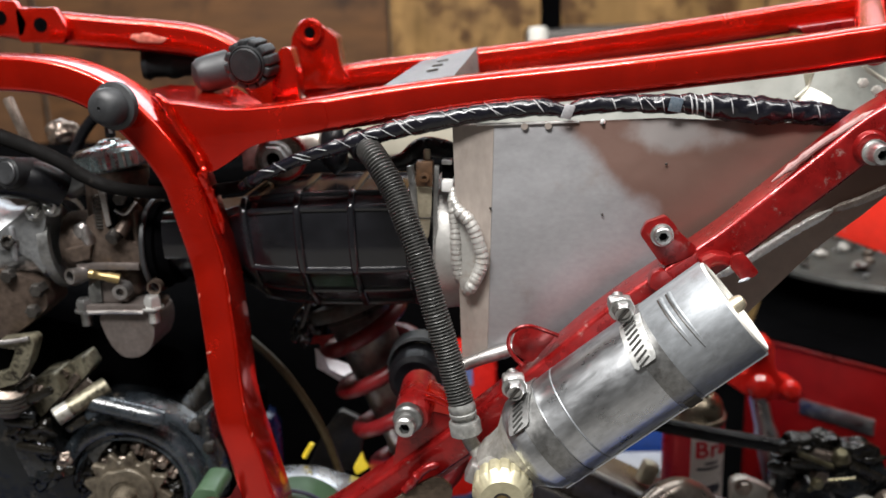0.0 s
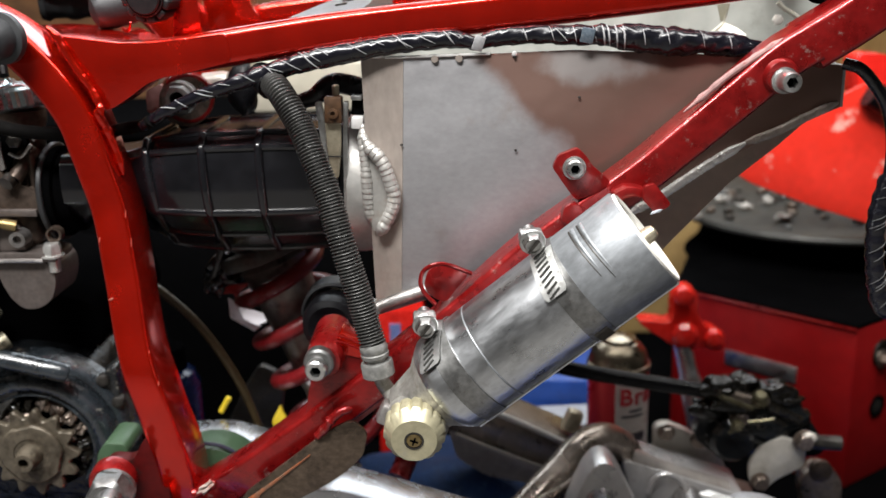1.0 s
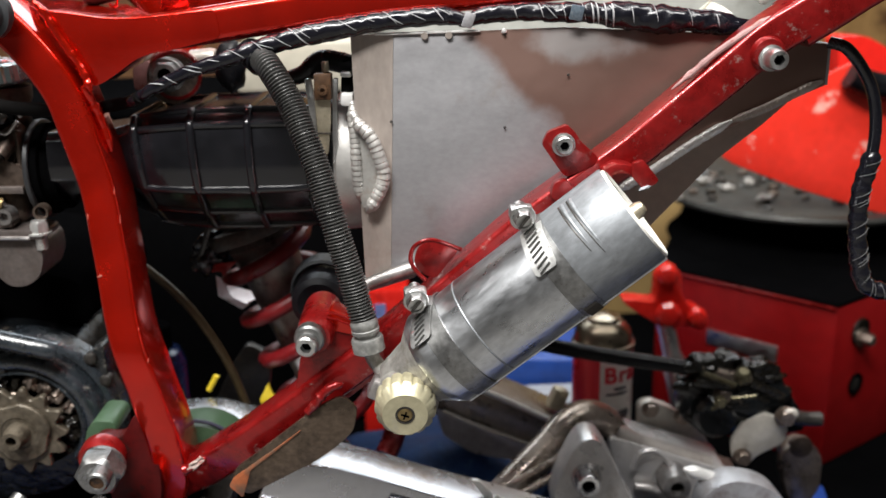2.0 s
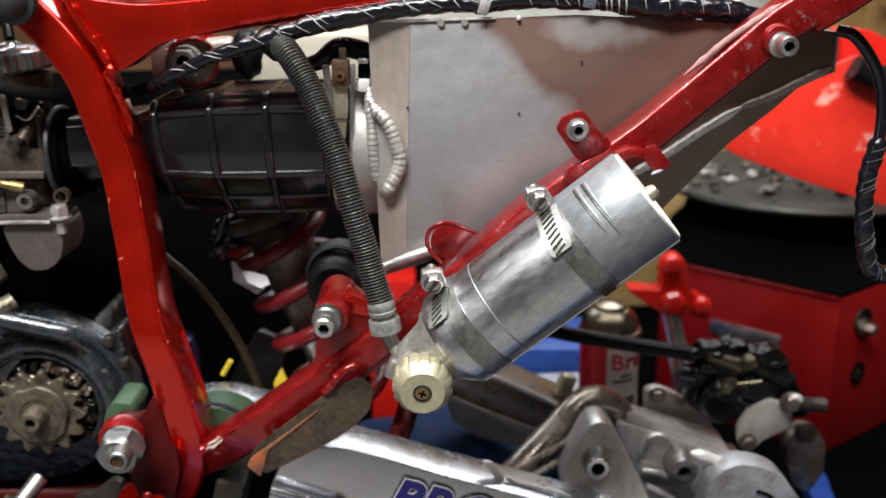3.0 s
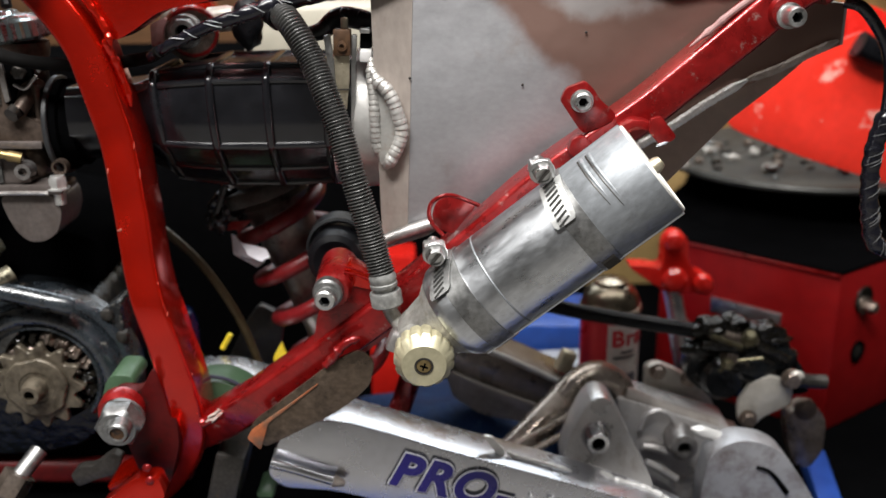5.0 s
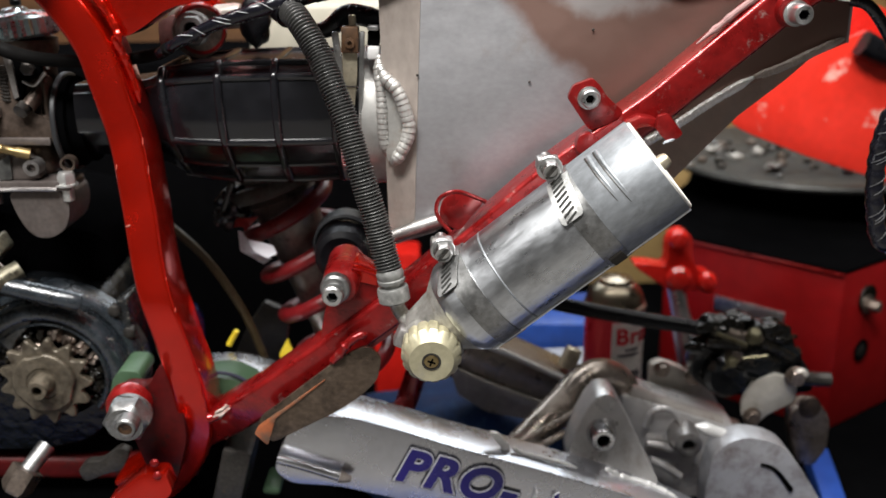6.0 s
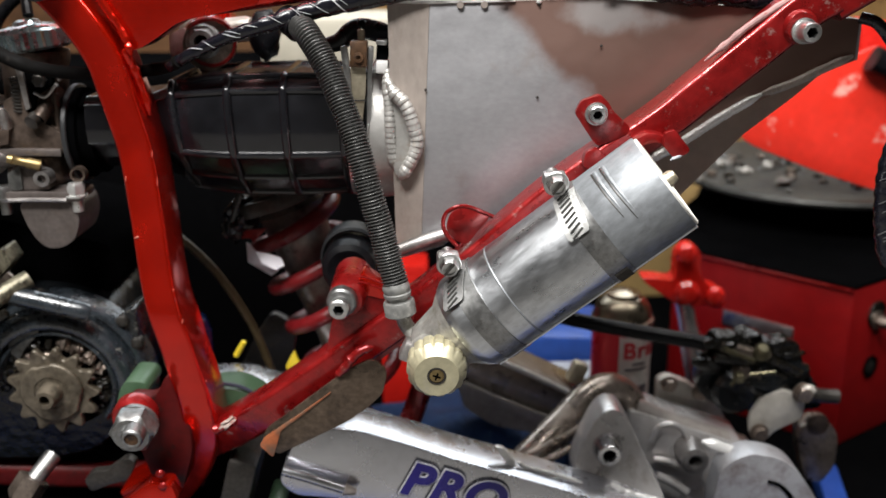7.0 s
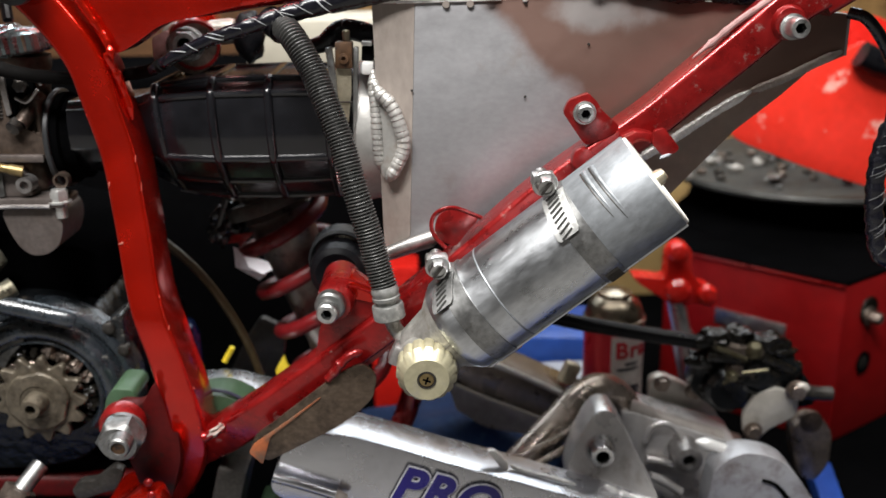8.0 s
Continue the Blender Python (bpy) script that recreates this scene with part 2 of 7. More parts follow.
# No-gloss near-black; also stands for deep shade in holes and behind the motorcycle
BLACK = material("flat_black", (0.002, 0.002, 0.0022), 0.95, 0.0, 0.3, 200, 0.1, spec=0.0)
SPROCKET = material("dusty_sprocket_steel", (0.115, 0.096, 0.07), 0.45, 0.4, 0.45, 220, 0.8, (0.04, 0.03, 0.02), 60, 0.50, soft_edge=0.16, bump_scale=0.0009)
BRASS = material("brass", (0.30, 0.22, 0.10), 0.38, 0.9, 0.2, 500, 0.2)
GOLD = material("pale_gold_anodised_knob", (0.50, 0.46, 0.31), 0.45, 0.6, 0.18, 300, 0.25, (0.44, 0.41, 0.32), 60, 0.56, soft_edge=0.2)
WHITE = material("white_plastic", (0.72, 0.70, 0.64), 0.5, 0.0, 0.1, 300, 0.1, (0.5, 0.46, 0.38), 60, 0.64)
CREAM = material("cream_board", (0.44, 0.41, 0.33), 0.6, 0.0, 0.08, 60, 0.05)
YELLOW_STEEL = material("yellow_passivated_steel", (0.52, 0.46, 0.34), 0.4, 0.8, 0.2, 400, 0.2, (0.25, 0.17, 0.09), 90, 0.6)
RUST = material("brown_rusty_steel", (0.075, 0.036, 0.015), 0.6, 0.3, 0.4, 300, 0.4, (0.02, 0.012, 0.008), 120, 0.52)
GREEN = material("olive_green_plastic", (0.05, 0.095, 0.05), 0.45, 0.0, 0.15, 200, 0.1, (0.03, 0.045, 0.03), 40, 0.66)
YELLOW = material("yellow_plastic", (0.80, 0.60, 0.03), 0.5, 0.0, 0.1, 200, 0.05)
BLUE = material("blue_paint", (0.015, 0.06, 0.28), 0.4, 0.0, 0.2, 80, 0.05, (0.012, 0.035, 0.13), 20, 0.62)
DARK_BLUE = material("dark_blue_plastic", (0.002, 0.007, 0.035), 0.25, 0.0, 0.2, 80, 0.05)
WALL_LIGHT = material("dark_wall_paint", (0.085, 0.082, 0.077), 0.8, 0.0, 0.08, 20, 0.05, (0.04, 0.038, 0.035), 2, 0.6)
PEEL = material("orange_peeled_paint", (0.30, 0.085, 0.03), 0.5, 0.1, 0.4, 300, 0.3, (0.14, 0.09, 0.06), 50, 0.45, soft_edge=0.2)
SCUFF = material("scuffed_primer", (0.5, 0.14, 0.10), 0.5, 0.2, 0.4, 300, 0.3, (0.4, 0.06, 0.04), 120, 0.5)
DUST = material("pale_dust", (0.36, 0.28, 0.25), 0.9, 0.0, 0.3, 500, 0.6, (0.25, 0.08, 0.06), 150, 0.5)
GREASE = material("greasy_black_casting", (0.007, 0.006, 0.0045), 0.24, 0.0, 0.5, 260, 0.8, (0.07, 0.055, 0.03), 60, 0.6, bump_scale=0.0014, spec=0.4)
HOSE_BLACK = material("ribbed_black_plastic", (0.033, 0.0325, 0.031), 0.3, 0.0, 0.3, 300, 0.15, (0.09, 0.086, 0.08), 60, 0.62)
MOUNT_GREY = material("dusty_mount_rubber", (0.013, 0.0138, 0.015), 0.5, 0.0, 0.3, 400, 0.3, (0.03, 0.03, 0.03), 60, 0.6, spec=0.28)
CAP_ALLOY = material("bluish_cap_alloy", (0.46, 0.55, 0.57), 0.25, 0.9, 0.2, 300, 0.2, (0.2, 0.22, 0.22), 60, 0.58)
# Lighter bluish copy of the black engine paint, carrying the rim's highlights
RIM_PAINT = material("lit_black_cover_paint", (0.017, 0.0215, 0.026), 0.27, 0.0, 0.5, 90, 0.8, (0.15, 0.145, 0.13), 90, 0.63, bump_scale=0.0012, rough_vary=0.1, soft_edge=0.05, spec=0.6, coat=0.7)
DUSTY_BLACK = material("dust_speckled_black_casting", (0.014, 0.015, 0.016), 0.25, 0.0, 0.5, 110, 1.0, (0.17, 0.16, 0.14), 70, 0.57, bump_scale=0.0016, soft_edge=0.10, spec=0.5)
BLUE_DECAL = material("blue_decal", (0.014, 0.008, 0.15), 0.35, 0.0, 0.08, 200, 0.02)
DECAL_EDGE = material("dark_decal_edge", (0.03, 0.03, 0.05), 0.4, 0.0, 0.08, 200, 0.02)
DECAL_WHITE = material("white_decal", (0.75, 0.75, 0.75), 0.4, 0.0, 0.05, 200, 0.02)
HOSE_TAN = material("old_clear_hose", (0.055, 0.038, 0.018), 0.35, 0.0, 0.3, 200, 0.1)
PLYWOOD = material("plywood", (0.36, 0.205, 0.072), 0.55, 0.0, 0.5, 14, 0.1, (0.10, 0.045, 0.014), 6.5, 0.49, stretch=(2.2, 1, 0.6), island=0.2, soft_edge=0.12)
CARDBOARD = material("brown_board", (0.13, 0.058, 0.02), 0.7, 0.0, 0.35, 20, 0.05, (0.045, 0.02, 0.008), 4, 0.52, stretch=(0.6, 1, 3), island=0.3)
CARTON = material("yellow_cardboard", (0.30, 0.20, 0.075), 0.7, 0.0, 0.2, 60, 0.1, (0.18, 0.11, 0.04), 14, 0.56)
CONCRETE = material("concrete_floor", (0.19, 0.182, 0.17), 0.6, 0.0, 0.25, 60, 0.2, (0.17, 0.163, 0.15), 3, 0.6)
PLASTER = material("grey_wall_paint", (0.16, 0.145, 0.125), 0.8, 0.0, 0.12, 20, 0.1, (0.11, 0.1, 0.08), 2, 0.6)
CEIL = material("grey_ceiling_paint", (0.2, 0.19, 0.18), 0.85, 0.0, 0.06, 20, 0.05)
CAN_RED = material("red_can_print", (0.50, 0.02, 0.03), 0.3, 0.3, 0.08, 200, 0.02)
CAN_WHITE = material("white_can_print", (0.80, 0.78, 0.74), 0.32, 0.0, 0.05, 200, 0.02)
CAN_TOP = material("tin_can_top", (0.30, 0.25, 0.185), 0.3, 1.0, 0.12, 300, 0.05)
INTAKE_ALLOY = material("mottled_intake_casting", (0.33, 0.34, 0.35), 0.37, 0.85, 0.3, 300, 0.5, (0.12, 0.11, 0.10), 50, 0.55, soft_edge=0.22, bump_scale=0.0009)
CARB_ALLOY = material("grimy_carburettor_alloy", (0.105, 0.077, 0.061), 0.42, 0.6, 0.4, 300, 0.6, (0.03, 0.021, 0.016), 60, 0.5, soft_edge=0.25, bump_scale=0.0008)
CALIPER_ALLOY = material("olive_alloy_and_glint", (0.13, 0.115, 0.07), 0.32, 0.75, 0.3, 300, 0.3, (0.08, 0.06, 0.03), 60, 0.54, soft_edge=0.2)
OLIVE_ALLOY = material("grimy_olive_alloy", (0.17, 0.155, 0.11), 0.4, 0.6, 0.45, 260, 0.9, (0.025, 0.02, 0.014), 90, 0.50, soft_edge=0.12, bump_scale=0.0014)
GREY_CASTING = material("dusty_grey_casting", (0.09, 0.09, 0.085), 0.45, 0.3, 0.4, 260, 0.7, (0.02, 0.02, 0.02), 70, 0.5, soft_edge=0.2, bump_scale=0.001)
DIM_EDGE = material("grey_tape_edge", (0.13, 0.13, 0.13), 0.4, 0.0, 0.3, 400, 0.1)
BLUE_CLOTH = material("blue_cloth", (0.010, 0.035, 0.11), 0.9, 0.0, 0.4, 300, 0.6, (0.04, 0.09, 0.19), 40, 0.56)
PAPER = material("white_sheet", (0.42, 0.44, 0.48), 0.5, 0.0, 0.1, 60, 0.05)
WHITE_SCRAP = material("white_plastic_strip", (0.80, 0.79, 0.84), 0.35, 0.0, 0.08, 60, 0.1)
LABEL_BLUE = material("pale_blue_label", (0.16, 0.21, 0.46), 0.5, 0.0, 0.3, 80, 0.05, (0.5, 0.5, 0.55), 60, 0.56)
DUSTY_PINK = material("dusty_faded_red_paint", (0.36, 0.20, 0.19), 0.6, 0.0, 0.3, 200, 0.3, (0.25, 0.04, 0.035), 70, 0.55)
FILM = material("cream_plastic_film", (0.62, 0.61, 0.52), 0.3, 0.0, 0.12, 60, 0.2, (0.48, 0.46, 0.36), 40, 0.55, soft_edge=0.2)


# ---- shape helpers ----
def thing(name, label, category, at=(0, 0, 0), group="", kind=""):
    ob = new(name)
    ob.location = at
    ob.empty_display_size = 0.02
    return tagged(ob, label, category, group, kind)


def base_of(ob):
    while ob.parent:
        ob = ob.parent
    return ob.location.copy()


def part(name, bm, mat, parent=None, label="", smooth=35):
    """Links a bmesh, given in the place's own metres, as one mesh under a thing or a part."""
    if parent is not None:
        bmesh.ops.translate(bm, verts=bm.verts, vec=-base_of(parent))
    bmesh.ops.recalc_face_normals(bm, faces=bm.faces)
    for fc in bm.faces:
        fc.smooth = True
    lim = radians(smooth)
    for e in bm.edges:
        if len(e.link_faces) == 2 and e.calc_face_angle(0) > lim:
            e.smooth = False
    me = bpy.data.meshes.new(name)
    bm.to_mesh(me)
    bm.free()
    me.materials.append(mat)
    ob = new(name, me)
    ob.parent = parent
    if label:
        tagged(ob, label)
    return ob


def solo(name, bm, mat, label, category, group="", kind="", smooth=35):
    return tagged(part(name, bm, mat, None, "", smooth), label, category, group, kind)


def join(*bms):
    out = bms[0]
    for other in bms[1:]:
        me = bpy.data.meshes.new("scratch")
        other.to_mesh(me)
        out.from_mesh(me)
        bpy.data.meshes.remove(me)
        other.free()
    return out


def smooth_path(pts, steps=8):
    """Catmull-Rom through the points."""
    p = [Vector(a) for a in pts]
    if len(p) < 3:
        return [p[0].lerp(p[-1], i / steps) for i in range(steps + 1)]
    ext = [p[0] * 2 - p[1]] + p + [p[-1] * 2 - p[-2]]
    out = []
    for i in range(1, len(ext) - 2):
        a, b, c, d = ext[i - 1:i + 3]
        for k in range(steps):
            t = k / steps
            out.append(0.5 * (2 * b + (c - a) * t + (2 * a - 5 * b + 4 * c - d) * t * t + (3 * b - a - 3 * c + d) * t ** 3))
    out.append(p[-1])
    return out


def rings_to_bm(rings, caps=True, closed=False):
    bm = bmesh.new()
    vs = [[bm.verts.new(v) for v in r] for r in rings]
    n = len(vs[0])
    m = len(vs)
    for i in range(m if closed else m - 1):
        a, b = vs[i], vs[(i + 1) % m]
        for k in range(n):
            bm.faces.new((a[k], a[(k + 1) % n], b[(k + 1) % n], b[k]))
    if caps and not closed:
        bm.faces.new(vs[0][::-1])
        bm.faces.new(vs[-1])
    return bm


def beam(path, w, d, r=0.005, steps=8, wobble=0.0):
    """Rectangular tube with rounded corners; path is the middle of its front face, w its width in the x-z plane, d its depth."""
    pts = smooth_path(path, steps)
    count = len(pts)
    ws = [w] * count if isinstance(w, float) else [w[min(len(w) - 1, int(i / (count - 1) * (len(w) - 1)))] * (1 - (i / (count - 1) * (len(w) - 1)) % 1)
          + w[min(len(w) - 1, int(i / (count - 1) * (len(w) - 1)) + 1)] * ((i / (count - 1) * (len(w) - 1)) % 1) for i in range(count)]
    rings = []
    for i, p in enumerate(pts):
        tan = pts[min(i + 1, count - 1)] - pts[max(i - 1, 0)]
        tan = Vector((tan.x, 0, tan.z)).normalized()
        nor = Vector((-tan.z, 0, tan.x))
        hw = ws[i] / 2 + wobble * noise.noise(p * 60)
        ring = []
        for cx, cy, a0 in ((1, 1, 0), (-1, 1, 90), (-1, -1, 180), (1, -1, 270)):
            for k in range(5):
                a = radians(a0 + 22.5 * k)
                u = cx * (hw - r) + r * math.cos(a)
                v = cy * (d / 2 - r) + r * math.sin(a)
                ring.append(p + nor * u + Vector((0, d / 2 + v, 0)))
        rings.append(ring)
    return rings_to_bm(rings)


def frame_axes(direction):
    z = Vector(direction).normalized()
    x = z.orthogonal().normalized() if abs(z.z) > 0.99 else Vector((0, 0, 1)).cross(z).normalized()
    return x, z.cross(x), z


def tube(path, radius, segs=14, steps=8, caps=True, smooth=True):
    """Round tube along a path; radius may be a function of the part done and the length run."""
    pts = smooth_path(path, steps) if smooth else [Vector(p) for p in path]
    x, y, z = frame_axes(pts[1] - pts[0])
    rings, run = [], 0.0
    for i, p in enumerate(pts):
        tan = (pts[min(i + 1, len(pts) - 1)] - pts[max(i - 1, 0)]).normalized()
        y = (y - tan * y.dot(tan)).normalized()
        x = y.cross(tan)
        if i:
            run += (p - pts[i - 1]).length
        rad = radius(i / (len(pts) - 1), run) if callable(radius) else radius
        rings.append([p + (x * math.cos(2 * math.pi * k / segs) + y * math.sin(2 * math.pi * k / segs)) * rad for k in range(segs)])
    return rings_to_bm(rings, caps)


def lathe(at, direction, profile, segs=32, shape=None, caps=True):
    """Turned part: profile of (distance along the axis, radius). shape(angle, i) scales the radius."""
    x, y, z = frame_axes(direction)
    at = Vector(at)
    rings = []
    for i, (h, r) in enumerate(profile):
        ring = []
        for k in range(segs):
            a = 2 * math.pi * k / segs
            rr = r * (shape(a, i) if shape else 1)
            ring.append(at + z * h + (x * math.cos(a) + y * math.sin(a)) * rr)
        rings.append(ring)
    return rings_to_bm(rings, caps)


def ring_lathe(at, direction, profile, segs=32, shape=None):
    """Turned ring: the profile closes on itself."""
    x, y, z = frame_axes(direction)
    at = Vector(at)
    rings = [[at + z * h + (x * math.cos(2 * math.pi * k / segs) + y * math.sin(2 * math.pi * k / segs)) * r for h, r in profile] for k in range(segs)]
    return rings_to_bm(rings, False, True)


def plate(outline, y0, y1, bevel=0.0015, segs=2):
    """Sheet cut to an outline in x-z, from depth y0 (front) to y1."""
    bm = bmesh.new()
    front = [bm.verts.new((x, y0, z)) for x, z in outline]
    back = [bm.verts.new((x, y1, z)) for x, z in outline]
    n = len(outline)
    bm.faces.new(front)
    bm.faces.new(back[::-1])
    for k in range(n):
        bm.faces.new((front[k], back[k], back[(k + 1) % n], front[(k + 1) % n]))
    bmesh.ops.recalc_face_normals(bm, faces=bm.faces)
    if bevel:
        bmesh.ops.bevel(bm, geom=list(bm.edges), offset=bevel, segments=segs, profile=0.5, affect="EDGES", clamp_overlap=True)
    return bm


def rounded(outline, radius, n=4):
    """Outline with its corners cut round."""
    out = []
    k = len(outline)
    for i in range(k):
        a, b, c = (Vector((*outline[(i + j) % k], 0)) for j in (-1, 0, 1))
        r = min(radius, (a - b).length * 0.45, (c - b).length * 0.45)
        p, q = b + (a - b).normalized() * r, b + (c - b).normalized() * r
        for s in range(n + 1):
            t = s / n
            v = p * (1 - t) ** 2 + b * 2 * t * (1 - t) + q * t * t
            out.append((v.x, v.y))
    return out


def block(size, at, turn=(0, 0, 0), bevel=0.002, segs=2):
    bm = bmesh.new()
    bmesh.ops.create_cube(bm, size=1)
    bmesh.ops.scale(bm, vec=size, verts=bm.verts)
    if bevel:
        bmesh.ops.bevel(bm, geom=list(bm.edges), offset=bevel, segments=segs, profile=0.5, affect="EDGES", clamp_overlap=True)
    bmesh.ops.transform(bm, matrix=pose(*at, *turn), verts=bm.verts)
    return bm


def blob(at, size, seed=0, rough=0.2, turn=(0, 0, 0), sub=3):
    bm = bmesh.new()
    bmesh.ops.create_icosphere(bm, subdivisions=sub, radius=1)
    for v in bm.verts:
        v.co *= 1 + rough * noise.noise(v.co * 1.6 + Vector((seed * 3.7, seed, 0)))
    bmesh.ops.scale(bm, vec=size, verts=bm.verts)
    bmesh.ops.transform(bm, matrix=pose(*at, *turn), verts=bm.verts)
    return bm


def hexagon(a, i):
    k = a % (math.pi / 3) - math.pi / 6
    return math.cos(math.pi / 6) / math.cos(k)


FRONT = (0, -1, 0)


def socket_bolt(parent, at, r, mat=STEEL, out=FRONT, tall=None, washer=True):
    """Socket-head bolt whose seat is at the given place."""
    h = tall or r * 1.1
    d = Vector(out).normalized()
    at = Vector(at)
    head = part("bolt", lathe(at, d, [(0, r * 0.92), (h * 0.1, r), (h * 0.86, r), (h, r * 0.86), (h, r * 0.56), (h * 0.4, r * 0.5), (h * 0.4, 0.0002)], 24,
                              lambda a, i: hexagon(a, i) * 0.97 if i >= 4 else 1), mat, parent, "socket-head bolt")
    # Black disc puts the shade of the recess into the socket floor
    part("socket", lathe(at + d * h * 0.42, d, [(0, r * 0.5), (h * 0.06, r * 0.5)], 24, hexagon), BLACK, head)
    if washer:
        part("washer", lathe(at - d * r * 0.12, d, [(0, r * 1.25), (r * 0.25, r * 1.25), (r * 0.25, r * 0.9)], 24), mat, head)
    return head


def hex_bolt(parent, at, r, mat=STEEL, out=FRONT, name="bolt"):
    return part(name, lathe(at, out, [(0, r * 1.25), (r * 0.2, r * 1.25), (r * 0.2, r), (r * 0.9, r), (r * 1.05, r * 0.82), (r * 1.05, 0.0002)], 24,
                            lambda a, i: hexagon(a, i) if i in (2, 3) else 1), mat, parent)


def weld(path, r, pitch, flat=0.2, lumps=0.1):
    """Rippled bead along a path, as one solid run."""
    length = sum((Vector(p) - Vector(q)).length for p, q in zip(path, path[1:]))
    fine = max(4, int(length / pitch * 7 / max(1, len(path) - 1)))
    return tube(path, lambda t, run: r * min(1, 0.35 + 6 * t, 0.35 + 6 * (1 - t)) * (1 - flat * (1 - (run / pitch) % 1) ** 2 + lumps * noise.noise(Vector((run * 300, 1, 4)))), 12, fine)


def line_box(a, b, w, d, bevel=0.001):
    """Straight bar between two places."""
    a, b = Vector(a), Vector(b)
    x, y, z = frame_axes(b - a)
    bm = bmesh.new()
    bmesh.ops.create_cube(bm, size=1)
    bmesh.ops.scale(bm, vec=(w, d, (b - a).length), verts=bm.verts)
    if bevel:
        bmesh.ops.bevel(bm, geom=list(bm.edges), offset=bevel, segments=2, profile=0.5, affect="EDGES", clamp_overlap=True)
    bmesh.ops.transform(bm, matrix=Matrix.Translation((a + b) / 2) @ Matrix((x, y, z)).transposed().to_4x4(), verts=bm.verts)
    return bm


def sheet(corners, thick):
    bm = bmesh.new()
    bm.faces.new([bm.verts.new(c) for c in corners])
    bmesh.ops.solidify(bm, geom=list(bm.faces), thickness=thick)
    return bm


# ---- room ----
def slab(name, size, at, mat, label, category):
    return solo(name, block(size, at, bevel=0), mat, label, category, kind="structure")


slab("floor", (6.2, 6.2, 0.1), (0, 0, -0.05), CONCRETE, "worn grey concrete workshop floor", "floor")
slab("ceiling", (6.2, 6.2, 0.1), (0, 0, CEILING + 0.05), CEIL, "plain grey workshop ceiling", "ceiling")
slab("wall_south", (6.2, 0.1, CEILING), (0, -3.05, CEILING / 2), WALL_LIGHT, "plain dark grey workshop wall", "wall")
slab("wall_west", (0.1, 6.0, CEILING), (-3.05, 0, CEILING / 2), PLASTER, "plain grey-brown workshop wall", "wall")
slab("wall_east", (0.1, 6.0, CEILING), (3.05, 0, CEILING / 2), WALL_LIGHT, "plain dark grey workshop wall", "wall")
wall_n = slab("wall_north", (6.0, 0.1, CEILING), (0, 1.35, CEILING / 2), PLASTER, "workshop wall clad with plywood sheets", "wall")
for x0, x1, z0, z1, mat in ((-2.9, -0.93, 0, 2.4, CARDBOARD), (-0.92, -0.235, 0.0, 2.4, CARDBOARD), (-0.23, 0.46, 0, 2.4, PLYWOOD), (0.465, 1.3, 0, 2.4, PLYWOOD), (1.305, 2.9, 0, 2.4, PLYWOOD)):
    part("plywood_panel", block((x1 - x0, 0.015, z1 - z0), ((x0 + x1) / 2, 1.288, (z0 + z1) / 2), bevel=0.002), mat, wall_n)

table = thing("lift_table", "blue steel lift table with a dark worn top", "lift table", (0.1, 0.35, 0))
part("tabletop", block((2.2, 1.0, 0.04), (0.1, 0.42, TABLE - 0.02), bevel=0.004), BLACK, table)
for sx in (-0.9, 1.1):
    for sy in (0.0, 0.84):
        part("leg", block((0.06, 0.06, TABLE - 0.04), (sx, sy, (TABLE - 0.04) / 2), bevel=0.004), BLUE, table)
part("edge_rail", block((2.2, 0.03, 0.05), (0.1, -0.096, TABLE - 0.015), bevel=0.003), BLUE, table, "blue painted edge rail")

# ---- motorcycle frame ----
mf = thing("motorcycle_frame", "glossy candy-red welded steel motorcycle frame, chipped in places", "motorcycle frame", (0, 0.1, TABLE))
RAIL_D = 0.026
part("down_tube", beam([(-0.37, 0.045, 0.88), (-0.334, 0.045, 0.877), (-0.29, 0.042, 0.874), (-0.265, 0.04, 0.868), (-0.242, 0.038, 0.856), (-0.225, 0.036, 0.840), (-0.2115, 0.034, 0.8228), (-0.2035, 0.034, 0.8066), (-0.1993, 0.034, 0.7902), (-0.1953, 0.034, 0.7735), (-0.1913, 0.0335, 0.7564), (-0.1884, 0.0305, 0.7399), (-0.1865, 0.027, 0.7233), (-0.1844, 0.0235, 0.7065), (-0.1827, 0.02, 0.6896)]
     + [(-0.1807, 0.0165, 0.6726), (-0.1774, 0.0132, 0.6554), (-0.1732, 0.0135, 0.6365), (-0.1701, 0.0165, 0.6158), (-0.1668, 0.021, 0.5934), (-0.1662, 0.026, 0.572), (-0.1682, 0.031, 0.553), (-0.1760, 0.036, 0.535), (-0.1885, 0.041, 0.519), (-0.205, 0.046, 0.504), (-0.224, 0.052, 0.490)],
     [0.0215, 0.0215, 0.0218, 0.0215, 0.0214, 0.0208, 0.0206, 0.021, 0.0225, 0.0265, 0.035], 0.036, 0.0032, 6), RED, mf)
